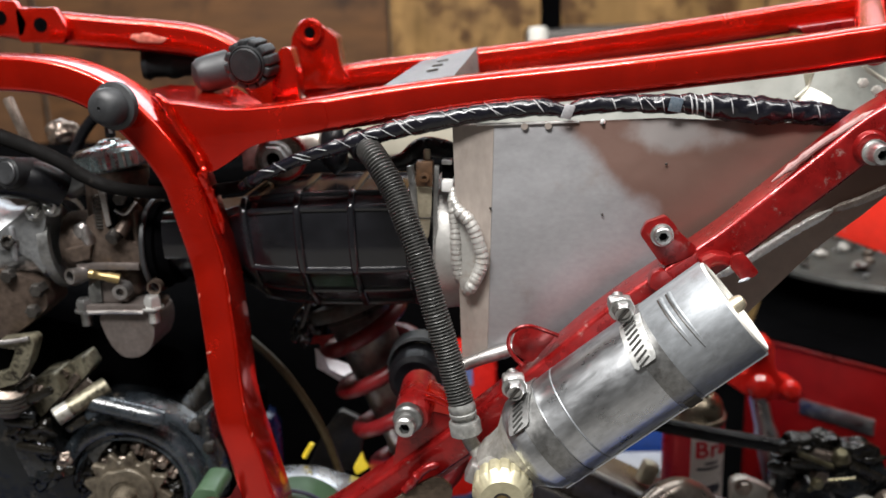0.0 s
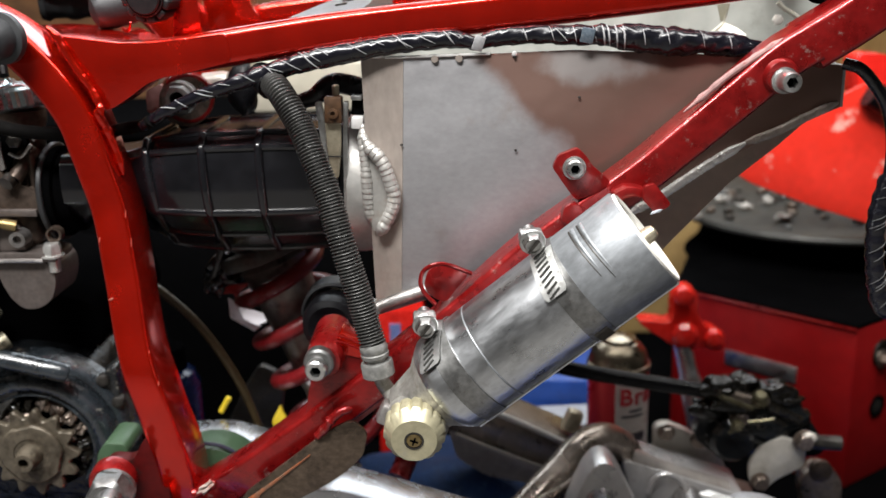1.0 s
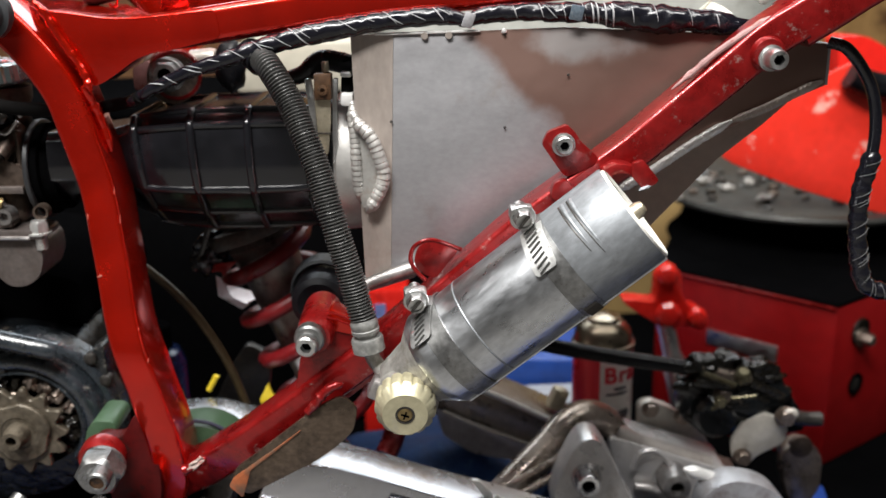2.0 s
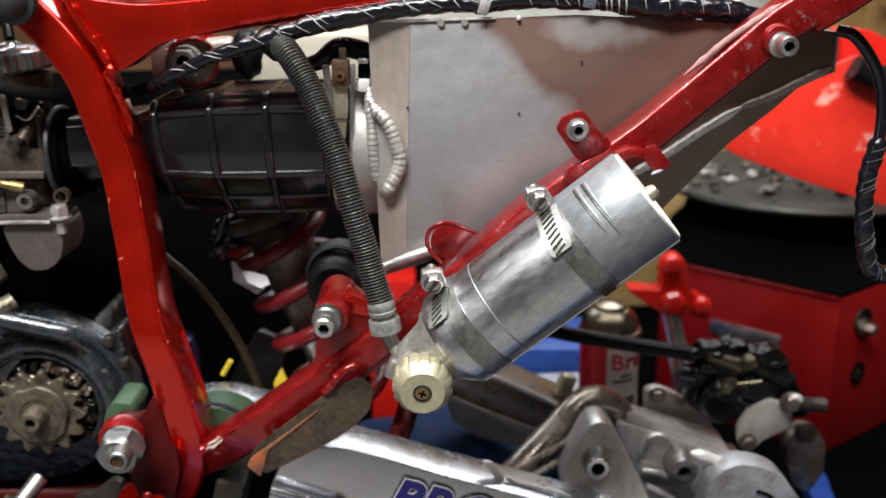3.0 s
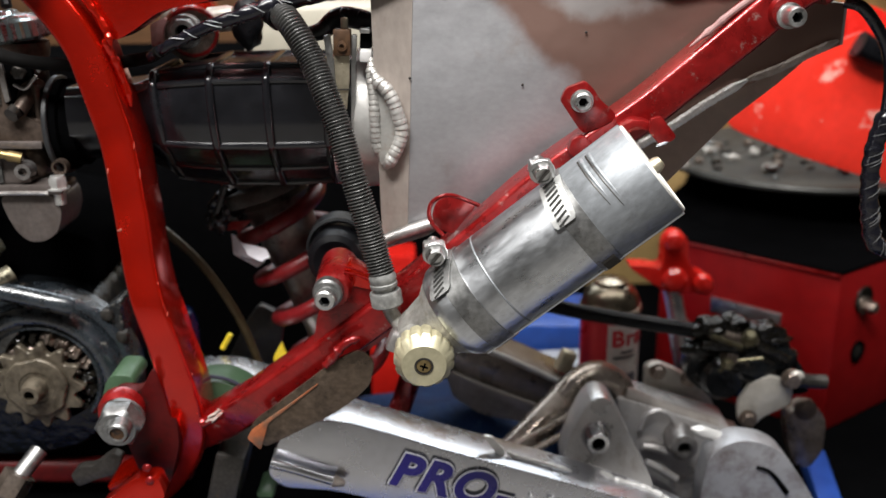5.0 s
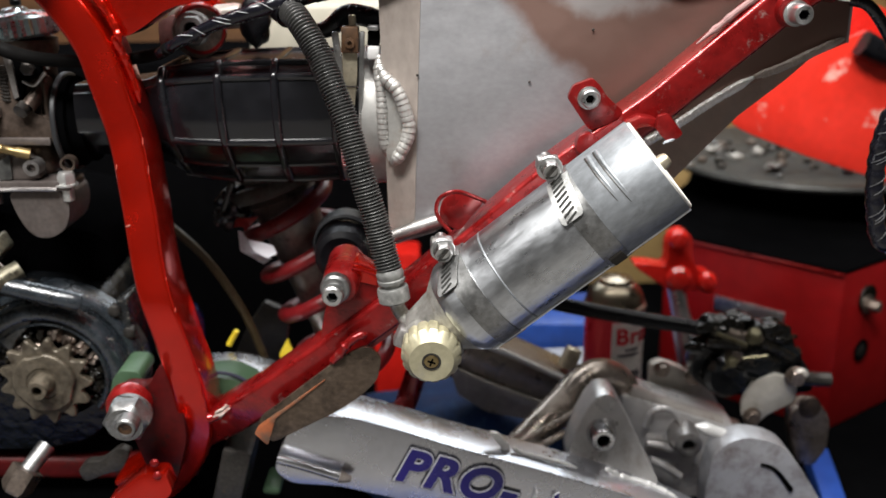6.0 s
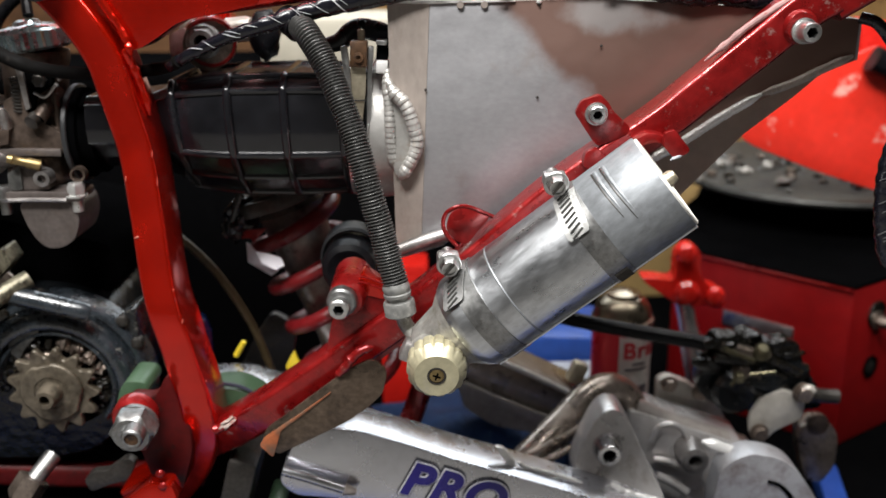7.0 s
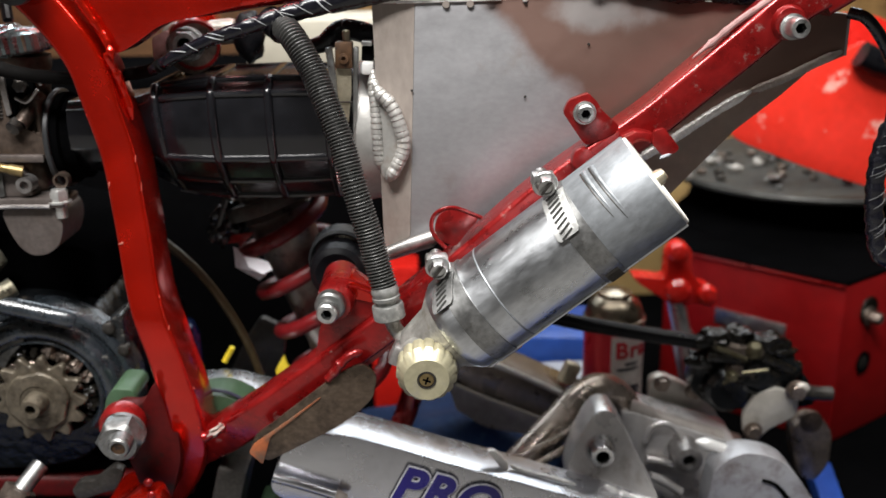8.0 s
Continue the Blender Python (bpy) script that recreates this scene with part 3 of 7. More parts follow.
# paint worn through along the tube's edge, and small chips; some stand for glints
for at, size, tilt in (((-0.1795, 0.0320, 0.752), (0.0006, 0.0005, 0.0050), 8), ((-0.1770, 0.0285, 0.735), (0.0005, 0.0005, 0.0065), 5), ((-0.1706, 0.0168, 0.668), (0.0006, 0.0006, 0.0060), 9), ((-0.1660, 0.0140, 0.650), (0.0006, 0.0006, 0.0040), 14), ((-0.1565, 0.0195, 0.6065), (0.0008, 0.0007, 0.0016), 0), ((-0.1915, 0.0225, 0.7020), (0.0030, 0.0004, 0.0014), -20), ((-0.1965, 0.0300, 0.7370), (0.0008, 0.0005, 0.0042), 12)):
    part("paint_chip", blob(at, (size[0] * 0.55, size[1] * 0.7, size[2] * 0.45), size[2] * 4000, 0.5, (0, tilt, 0), 2), SCUFF, mf, "small pale mark in the paint")
part("junction_plate", sheet([(-0.233, 0.07, 0.861), (-0.242, 0.14, 0.859), (-0.2, 0.16, 0.854), (-0.153, 0.06, 0.851), (-0.216, 0.055, 0.853)], 0.003), RED, mf)
part("near_rail", beam([(-0.172, 0.0418, 0.8400), (-0.146, 0.0414, 0.842), (-0.115, 0.0416, 0.8458), (-0.09, 0.0422, 0.849), (-0.036, 0.045, 0.855), (0.063, 0.045, 0.863), (0.159, 0.045, 0.872), (0.209, 0.045, 0.878), (0.27, 0.045, 0.884)], 0.0215, RAIL_D, 0.0052, 6), RED, mf)
part("gusset", plate(rounded([(-0.2115, 0.8565), (-0.1964, 0.8545), (-0.1758, 0.8512), (-0.1619, 0.8508), (-0.1444, 0.8518), (-0.112, 0.8548), (-0.110, 0.8385), (-0.139, 0.8322), (-0.1513, 0.8305), (-0.1603, 0.8276), (-0.1734, 0.8188), (-0.1835, 0.8130), (-0.1906, 0.8128), (-0.1955, 0.8220), (-0.2015, 0.8343)], 0.004), 0.0412, 0.068, 0.0038, 4), RED, mf)
part("far_rail", beam([(-0.188, 0.19, 0.841), (-0.148, 0.19, 0.85), (-0.109, 0.19, 0.858), (-0.003, 0.19, 0.867), (0.12, 0.19, 0.88), (0.218, 0.19, 0.892), (0.291, 0.19, 0.9)], 0.021, RAIL_D, 0.0055, 6), RED, mf)
part("far_down_tube", beam([(-0.448, 0.175, 0.919), (-0.379, 0.175, 0.906), (-0.315, 0.175, 0.897), (-0.252, 0.175, 0.89), (-0.223, 0.175, 0.883), (-0.199, 0.175, 0.867), (-0.183, 0.175, 0.846), (-0.165, 0.175, 0.808)], 0.024, 0.028, 0.0055, 6), RED, mf)
part("cross_tube", tube([(0.211, 0.06, 0.876), (0.257, 0.2, 0.897)], 0.011, 16, 4), RED, mf)
# Joint takes the darker red to give its recess shade
part("rear_joint", plate(rounded([(0.197, 0.885), (0.252, 0.891), (0.253, 0.884), (0.2, 0.88)], 0.002), 0.16, 0.2, 0.002), RED_OLD, mf)
part("seat_stay", beam([(-0.176, 0.046, 0.541), (-0.160, 0.036, 0.553), (-0.144, 0.025, 0.565), (-0.128, 0.017, 0.578), (-0.112, 0.012, 0.59), (-0.075, 0.008, 0.618), (-0.031, 0.006, 0.651), (-0.002, 0.004, 0.675), (0.031, 0.004, 0.703), (0.066, 0.004, 0.733)] + [(0.119, 0.004, 0.77), (0.14, 0.004, 0.787), (0.169, 0.004, 0.811), (0.195, 0.004, 0.833), (0.211, 0.004, 0.843)],
     [0.024, 0.023, 0.022, 0.021, 0.02, 0.02, 0.0205, 0.021, 0.0218, 0.022], 0.026, 0.003, 6), RED_STAY, mf, "scuffed darker red tube")
part("stay_socket", beam([(0.21, 0.005, 0.84), (0.227, 0.005, 0.85), (0.246, 0.005, 0.862), (0.271, 0.005, 0.875), (0.298, 0.005, 0.89)], 0.0262, 0.03, 0.0035, 6), RED_STAY, mf)
part("dust_line", tube([(0.1427, 0.0075, 0.8074), (0.1540, 0.0075, 0.8166), (0.1658, 0.0075, 0.8264), (0.1776, 0.0075, 0.8345), (0.1892, 0.0075, 0.8419), (0.1955, 0.0075, 0.8460)], lambda t, r: 0.0016 * min(1, 6 * t, 6 * (1 - t)) + 0.0003 + 0.0005 * noise.noise(Vector((r * 200, 2, 5))), 10, 8), DUSTY_PINK, mf, "grey-pink dust along the tube's upper edge")
part("lug_plate", plate(rounded([(-0.074, 0.648), (-0.068, 0.663), (-0.058, 0.673), (-0.04, 0.664), (-0.01, 0.68), (0, 0.674), (-0.014, 0.652), (-0.029, 0.635), (-0.047, 0.621), (-0.061, 0.613), (-0.081, 0.611)], 0.004), 0.013, 0.02, 0.002), RED_OLD, mf)
lug = part("lug", lathe((-0.0625, 0.05, 0.6675), FRONT, [(0, 0.0118), (0.03, 0.0118), (0.044, 0.0112), (0.0485, 0.0095)], 32), RED_OLD, mf)
part("collar", lathe((-0.0645, 0.004, 0.6685), (-0.08, -1, -0.06), [(0, 0.0088), (0.0012, 0.0092), (0.0065, 0.0090), (0.0075, 0.0078)], 32), NUT_STEEL, lug, "grey flanged bolt collar")
socket_bolt(mf, (-0.0655, -0.0035, 0.6665), 0.0064, tall=0.007, out=(-0.08, -1, -0.06), washer=False)
part("lug_web", plate(rounded([(-0.054, 0.682), (-0.041, 0.673), (-0.04, 0.664), (-0.058, 0.669)], 0.003), 0.012, 0.03, 0.001), RED, mf)
part("bolt_tab", plate(rounded([(0.071, 0.779), (0.074, 0.786), (0.085, 0.79), (0.09, 0.785), (0.093, 0.78), (0.103, 0.771), (0.101, 0.766), (0.085, 0.76), (0.082, 0.763)], 0.0016, 2), 0.004, 0.009, 0.0008), RED_OLD, mf)
socket_bolt(mf, (0.083, 0.003, 0.779), 0.0052)
socket_bolt(mf, (0.194, 0, 0.824), 0.0057, tall=0.012)
part("stay_boss", lathe((0.193, 0.006, 0.826), FRONT, [(0, 0.0098), (0.003, 0.0095), (0.005, 0.008)], 24), RED_OLD, mf)
# folded clip below the tab
part("clip", plate(rounded([(0.1028, 0.7660), (0.1102, 0.7697), (0.1159, 0.7693), (0.1210, 0.7676), (0.1213, 0.7625), (0.1149, 0.7645), (0.1093, 0.7634), (0.1050, 0.7596)], 0.001, 2), -0.008, 0.012, 0.0008), RED_OLD, mf)
part("clip_flap", plate(rounded([(0.1189, 0.7710), (0.1244, 0.7725), (0.1332, 0.7613), (0.1314, 0.7588), (0.1247, 0.7564), (0.1180, 0.7638)], 0.0014, 3), -0.013, -0.0085, 0.0006), RED_OLD, mf)
part("chip", blob((0.1255, -0.0132, 0.7572), (0.0034, 0.0006, 0.0009), 2, 0.5, (0, -18, 0), 2), PAPER, mf, "bare pale edge of the clip")
# curled ear above the canister
part("ear", plate(rounded([(-0.003, 0.71), (0, 0.721), (0.009, 0.725), (0.025, 0.719), (0.017, 0.71), (0.01, 0.701), (0.004, 0.703)], 0.005), 0.006, 0.009, 0.001), RED_OLD, mf)
part("ear_lip", tube([(0.004, -0.002, 0.703), (-0.002, -0.002, 0.71), (-0.004, -0.002, 0.717), (-0.001, -0.002, 0.724), (0.009, -0.002, 0.727), (0.025, 0.004, 0.719)], 0.0013, 10, 6), RED_OLD, mf)
part("stub_tab", plate(rounded([(0.075, 0.75), (0.077, 0.759), (0.084, 0.761), (0.09, 0.753), (0.084, 0.746)], 0.003), -0.004, 0.004, 0.001), RED_OLD, mf)
part("patch_plate", plate(rounded([(-0.1188, 0.5785), (-0.1094, 0.5663), (-0.0948, 0.5736), (-0.0654, 0.5889), (-0.0524, 0.5981), (-0.0419, 0.6087), (-0.0386, 0.6235), (-0.0472, 0.6320), (-0.0587, 0.6273), (-0.0716, 0.6181), (-0.0930, 0.6016), (-0.1037, 0.5932), (-0.1144, 0.5855)], 0.004), -0.004, -0.001, 0.0008), BARE, mf, "bare brown steel patch plate")
part("plate_weld", weld([(-0.0700, -0.0035, 0.6205), (-0.0640, -0.0045, 0.6270), (-0.0590, -0.004, 0.6335), (-0.0530, -0.0035, 0.6380), (-0.0470, -0.003, 0.6390)], 0.0030, 0.012, 0.1, 0.5), RED_OLD, mf, "lumpy painted weld along the patch")
part("peeled_paint", plate(rounded([(-0.1200, 0.5735), (-0.1165, 0.5795), (-0.1055, 0.5872), (-0.0945, 0.5950), (-0.0735, 0.6105), (-0.0745, 0.6090), (-0.0950, 0.5925), (-0.1060, 0.5840), (-0.1090, 0.5745), (-0.1120, 0.5650)], 0.002), -0.0048, -0.0041, 0.0003), PEEL, mf, "orange peeled paint edge")
# upper brackets
tab = part("top_tab", plate(rounded([(-0.163, 0.874), (-0.161, 0.889), (-0.153, 0.9), (-0.143, 0.901), (-0.135, 0.893), (-0.128, 0.888), (-0.126, 0.868), (-0.12, 0.859), (-0.118, 0.851), (-0.159, 0.85)], 0.004), 0.178, 0.184, 0.0012), RED, mf)
part("tab_boss", ring_lathe((-0.147, 0.178, 0.891), FRONT, [(0, 0.0105), (0.002, 0.0098), (0.0034, 0.0085), (0.0034, 0.0055), (0.0022, 0.0036), (0, 0.0036)], 32), RED, tab)
# Black plug for the dark inside of the tab's hole
part("tab_hole", lathe((-0.147, 0.178, 0.891), FRONT, [(0, 0.0036), (0.0032, 0.0036)], 20), BLACK, tab)
part("tab_side", plate(rounded([(-0.14, 0.894), (-0.13, 0.887), (-0.128, 0.864), (-0.136, 0.864)], 0.002), 0.184, 0.215, 0.001), RED_OLD, tab)
part("post", plate(rounded([(-0.154, 0.849), (-0.151, 0.878), (-0.145, 0.885), (-0.14, 0.885), (-0.137, 0.876), (-0.136, 0.849)], 0.004), 0.08, 0.10, 0.003), RED, mf)
for px, name in (((-0.344, 0.17, 0.903), "rail_lug"), ((-0.374, 0.17, 0.909), "rail_lug")):
    ob = part(name, plate(rounded([(px[0] - 0.018, px[2] + 0.012), (px[0] + 0.012, px[2] + 0.012), (px[0] + 0.02, px[2] - 0.004), (px[0] + 0.016, px[2] - 0.014), (px[0] - 0.018, px[2] - 0.012)], 0.003), 0.166, 0.174, 0.001), RED, mf)
    # Black disc on the solid lug, for the dark of a hole
    part("lug_hole", lathe((px[0], 0.1659, px[2]), FRONT, [(0, 0.005), (0.0006, 0.005)], 20), BLACK, ob)
bracket = thing("seat_bracket", "bent bare aluminium seat bracket with three slots across the rails", "bracket", (-0.05, 0.1, 0.868))


A0, A1, A2, A3 = (-0.077, 0.05, 0.862), (-0.063, 0.165, 0.87), (-0.025, 0.18, 0.877), (-0.037, 0.05, 0.864)
part("plate", sheet([A0, A3, A2, A1], 0.002), ALU_SHEET, bracket)
part("fold", sheet([A3, A2, (-0.024, 0.17, 0.86), (-0.032, 0.06, 0.863)], 0.002), CRUST, bracket)
for k in range(3):
    c = Vector(A0).lerp(Vector(A3), 0.55).lerp(Vector(A1).lerp(Vector(A2), 0.55), 0.32 + 0.16 * k)
    part("slot", block((0.0075, 0.003, 0.0012), c + Vector((0, 0, 0.0012)), (0, -8, 18), 0.0004, 1), STEEL_DARK, bracket)
for p, sx, sz, tilt in zip([(-0.268, 0.174, 0.891)], (0.014,), (0.0028,), (6,)):
    part("scuff", blob(p, (sx, 0.0006, sz), sx * 900, 0.6, (0, tilt, 0)), SCUFF, mf, "pale bare scuff in the paint")
end_plate = part("end_bracket", plate(rounded([(0.214, 0.912), (0.3, 0.91), (0.303, 0.879), (0.255, 0.868), (0.238, 0.865), (0.224, 0.861), (0.218, 0.864)], 0.003), 0.03, 0.045, 0.002), BLACK, mf, "black steel end bracket")
socket_bolt(end_plate, (0.236, 0.03, 0.878), 0.0068)
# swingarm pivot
# The dark red carries the shade of this recessed plate
part("pivot_plate", plate(rounded([(-0.217, 0.584), (-0.209, 0.593), (-0.193, 0.591), (-0.183, 0.609), (-0.171, 0.596), (-0.172, 0.551), (-0.182, 0.52), (-0.200, 0.530), (-0.210, 0.569), (-0.217, 0.575)], 0.006), 0.026, 0.038, 0.002), DEEP_RED, mf, "grimy pivot plate, its shade put into the dark red")
part("pivot_boss", lathe((-0.203, 0.02, 0.584), FRONT, [(0, 0.0145), (0.008, 0.014), (0.012, 0.012)], 28), RED_OLD, mf)
nut = part("pivot_nut", lathe((-0.199, 0.008, 0.584), (0.0, -1, -0.1), [(0, 0.0135), (0.003, 0.0135), (0.003, 0.0145), (0.013, 0.0145), (0.0155, 0.0115), (0.0155, 0.0085), (0.019, 0.008), (0.02, 0.0075)], 36,
     lambda a, i: hexagon(a, i) if i in (2, 3) else 1), NUT_STEEL, mf, "dull silver flanged pivot nut")
part("stud", ring_lathe((-0.195, -0.013, 0.586), (0, -1, -0.1), [(-0.004, 0.0070), (0.004, 0.0066), (0.0050, 0.0058), (0.0050, 0.0044), (-0.002, 0.0044)], 24), NUT_STEEL, nut)
part("stud_bore", lathe((-0.195, -0.0165, 0.5858), (0, -1, -0.1), [(0, 0.0046), (0.0006, 0.0046)], 20), RUST, nut, "rusty bore")
# Deep red again, so the dimness of this low tube is in its colour
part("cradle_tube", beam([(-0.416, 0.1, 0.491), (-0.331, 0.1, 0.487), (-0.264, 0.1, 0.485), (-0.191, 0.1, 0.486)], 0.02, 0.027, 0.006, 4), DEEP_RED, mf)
for p in ([(-0.186, 0, 0.551), (-0.185, 0, 0.542)]):
    part("rivet", blob(p, (0.003, 0.0025, 0.003), 1, 0.1, sub=3), RED_OLD, mf)
part("foot_plate", plate(rounded([(-0.22, 0.523), (-0.196, 0.543), (-0.18, 0.545), (-0.176, 0.53), (-0.188, 0.518)], 0.004), -0.001, 0.012, 0.001), RED, mf)
part("dust_patch", blob((-0.139, -0.002, 0.588), (0.006, 0.0016, 0.0022), 4, 0.9, (0, -35, 0), 4), DUST, mf, "pale dust caught in the joint")
part("joint_weld", weld([(-0.153, 0.012, 0.575), (-0.146, 0.012, 0.578), (-0.137, 0.012, 0.584)], 0.0034, 0.006, 0.15, 0.3), RED_STAY, mf)
part("tube_weld", weld([(-0.1912, 0.0365, 0.8135), (-0.1895, 0.0405, 0.806), (-0.1875, 0.0430, 0.798), (-0.1857, 0.0445, 0.790), (-0.1842, 0.0455, 0.782), (-0.183, 0.046, 0.773)], 0.0030, 0.009, 0.1, 0.28), RED, mf, "lumpy painted weld seam")
part("gusset_weld", weld([(-0.2139, 0.0395, 0.8614), (-0.2084, 0.0395, 0.8546), (-0.2027, 0.0392, 0.8429), (-0.1968, 0.039, 0.8325), (-0.192, 0.039, 0.8245), (-0.1886, 0.0375, 0.8165), (-0.1864, 0.035, 0.8102)], 0.0027, 0.010, 0.12, 0.35), RED, mf, "lumpy painted weld seam")

# ---- rubber bumpers ----
bumper = thing("rubber_bumper", "dark grey domed rubber bumper on the red frame tube", "bumper", (-0.235, 0.03, 0.856))
part("dome", lathe((-0.234, 0.034, 0.856), (-0.25, -1, 0), [(0, 0.0125), (0.003, 0.0145), (0.007, 0.0145), (0.008, 0.0115), (0.014, 0.0115), (0.018, 0.0095), (0.020, 0.006), (0.0205, 0.0012), (0.0195, 0.001)], 32), RUBBER_GREY, bumper)
knob = thing("rubber_mount", "black notched rubber tank mount with grey core", "rubber mount", (-0.174, 0.09, 0.874))
KNOB_AXIS = Vector((-0.16, -1, -0.06)).normalized()
kx, ky, _ = frame_axes(KNOB_AXIS)
part("ring", lathe(Vector((-0.165, 0.064, 0.8755)) - KNOB_AXIS * 0.024, KNOB_AXIS, [(0, 0.0118), (0.004, 0.0128), (0.019, 0.0128), (0.0225, 0.0118), (0.0228, 0.0112), (0.0215, 0.0108), (0.0218, 0.0)], 48), MOUNT_GREY, knob)
part("face", lathe(Vector((-0.165, 0.064, 0.8755)) - KNOB_AXIS * 0.003, KNOB_AXIS, [(0, 0.0106), (0.0022, 0.0104), (0.003, 0.0096)], 40), MOUNT_GREY, knob)
for k in range(12):
    a = 2 * math.pi * (k + 0.3) / 12
    c = Vector((-0.165, 0.064, 0.8755)) - KNOB_AXIS * 0.0115 + (kx * math.cos(a) + ky * math.sin(a)) * 0.0132
    pad = block((0.0046, 0.0062, 0.018), (0, 0, 0), (0, 0, 0), 0.0014, 3)
    out = kx * math.cos(a) + ky * math.sin(a)
    pad.transform(Matrix.Translation(c) @ Matrix((out, KNOB_AXIS.cross(out), KNOB_AXIS)).transposed().to_4x4())
    part("lug", pad, MOUNT_GREY, knob)
part("core", lathe((-0.191, 0.12, 0.871), (-1, -0.55, -0.25), [(0, 0.0125), (0.014, 0.0125), (0.020, 0.012), (0.024, 0.0095), (0.026, 0.004)], 32), RUBBER_GREY, knob)
part("far_core", lathe((-0.252, 0.2, 0.871), (-1, -0.2, 0), [(-0.01, 0.010), (0, 0.0105), (0.006, 0.012), (0.010, 0.012), (0.013, 0.0105), (0.022, 0.0105), (0.026, 0.0125), (0.030, 0.011), (0.031, 0.004)], 28), MOUNT_GREY, knob)
part("torn_edge", tube([(-0.187, 0.09, 0.8565), (-0.183, 0.084, 0.8555), (-0.180, 0.080, 0.8575), (-0.1785, 0.078, 0.861)], lambda t, r: 0.0014 - 0.0008 * t, 8, 5), RED, knob, "small curl of torn red paint")


# ---- aluminium airbox ----
ab = thing("airbox", "hand-made brushed aluminium airbox, open on top, partly brown", "airbox", (0.022, 0.1, 0.709))
AY0, AY1 = 0.040, 0.165
part("front_panel", plate([(-0.011, 0.838), (0.088, 0.84), (0.169, 0.835), (0.241, 0.827), (0.241, 0.803), (0.216, 0.793), (0.186, 0.779), (0.14, 0.755), (0.103, 0.734), (0.056, 0.71), (0.021, 0.7), (-0.006, 0.695), (-0.018, 0.69)], AY0, AY0 + 0.002, 0.0006), ALU_PATCHED, ab)
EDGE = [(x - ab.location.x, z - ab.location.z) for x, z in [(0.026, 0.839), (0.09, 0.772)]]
brown_patch(ALU_PATCHED, EDGE[0], EDGE[1], (0.18, 0.097, 0.072), 0.008)
pale_spot(ALU_PATCHED, [(x - ab.location.x, z - ab.location.z) for x, z in [(0.098, 0.832)]][0], (0.030, 0.013), (0.40, 0.39, 0.385))
fold = [(-0.011, 0.838), (-0.018, 0.69)]
left = [(-0.036, 0.838), (-0.034, 0.685)]
bm = bmesh.new()
quad = [(fold[0][0], AY0, fold[0][1]), (fold[1][0], AY0, fold[1][1]), (left[1][0], 0.044, left[1][1]), (left[0][0], 0.044, left[0][1])]
vs = [bm.verts.new(v) for v in quad] + [bm.verts.new((x, y + 0.002, z)) for x, y, z in quad]
for idx in ((0, 1, 2, 3), (7, 6, 5, 4), (0, 4, 5, 1), (1, 5, 6, 2), (2, 6, 7, 3), (3, 7, 4, 0)):
    bm.faces.new([vs[i] for i in idx])
part("corner_strip", bm, ALU_TAN, ab)
part("side_panel", plate([(0.05, left[0][1]), (AY1, left[0][1]), (AY1, left[1][1]), (0.05, left[1][1])], 0, 0.002, 0), ALU_SHEET, ab)
side = ab.children[-1]
for v in side.data.vertices:
    wx = v.co + Vector(ab.location)
    t = (wx.z - left[1][1]) / (left[0][1] - left[1][1])
    v.co = Vector((left[1][0] + (left[0][0] - left[1][0]) * t + wx.y * 1.0, wx.x, wx.z)) - Vector(ab.location)
part("back_panel", plate([(-0.037, 0.847), (0.105, 0.86), (0.202, 0.871), (0.278, 0.878), (0.28, 0.8), (0.208, 0.757), (0.107, 0.688), (-0.025, 0.669)], AY1, AY1 + 0.002, 0), ALU_INNER, ab)
low = [(0.241, 0.803), (0.216, 0.793), (0.186, 0.779), (0.14, 0.755), (0.103, 0.734), (0.056, 0.71), (-0.006, 0.695), (-0.033, 0.686)]
bm = bmesh.new()
a = [bm.verts.new((x, AY0 + 0.002, z)) for x, z in low]
b = [bm.verts.new((x, AY1, z - 0.006)) for x, z in low]
for i in range(len(low) - 1):
    bm.faces.new((a[i], a[i + 1], b[i + 1], b[i]))
bmesh.ops.solidify(bm, geom=list(bm.faces), thickness=0.002)
part("bottom_panel", bm, ALU_SHEET, ab)
rear = [(0.241, 0.827), (0.241, 0.803)]
part("rear_panel", plate([(rear[0][0], rear[0][1]), (rear[0][0] + 0.0022, rear[0][1]), (rear[1][0] + 0.0022, rear[1][1]), (rear[1][0], rear[1][1])], AY0 + 0.002, AY1, 0), ALU_SHEET, ab)
up = [(0.122, 0.041, 0.7435), (0.165, 0.041, 0.7705), (0.189, 0.041, 0.7843), (0.223, 0.041, 0.7985)]
dn = [(0.139, 0.038, 0.718), (0.179, 0.038, 0.7605), (0.2055, 0.039, 0.7812), (0.224, 0.041, 0.7970)]
bm = bmesh.new()
a = [bm.verts.new(v) for v in up]
c = [bm.verts.new(v) for v in dn]
for i in range(3):
    bm.faces.new((a[i], a[i + 1], c[i + 1], c[i]))
bmesh.ops.solidify(bm, geom=list(bm.faces), thickness=0.0015)
part("lower_panel", bm, PANEL_TAN, ab)
part("rolled_edge", weld([(0.1200, 0.039, 0.7425), (0.1394, 0.038, 0.7540), (0.1649, 0.038, 0.7710), (0.1870, 0.038, 0.7840)], 0.0030, 0.0026, 0.12, 0.12), WELD_GLINT_WHITE, ab, "rippled bright weld along the lower edge")
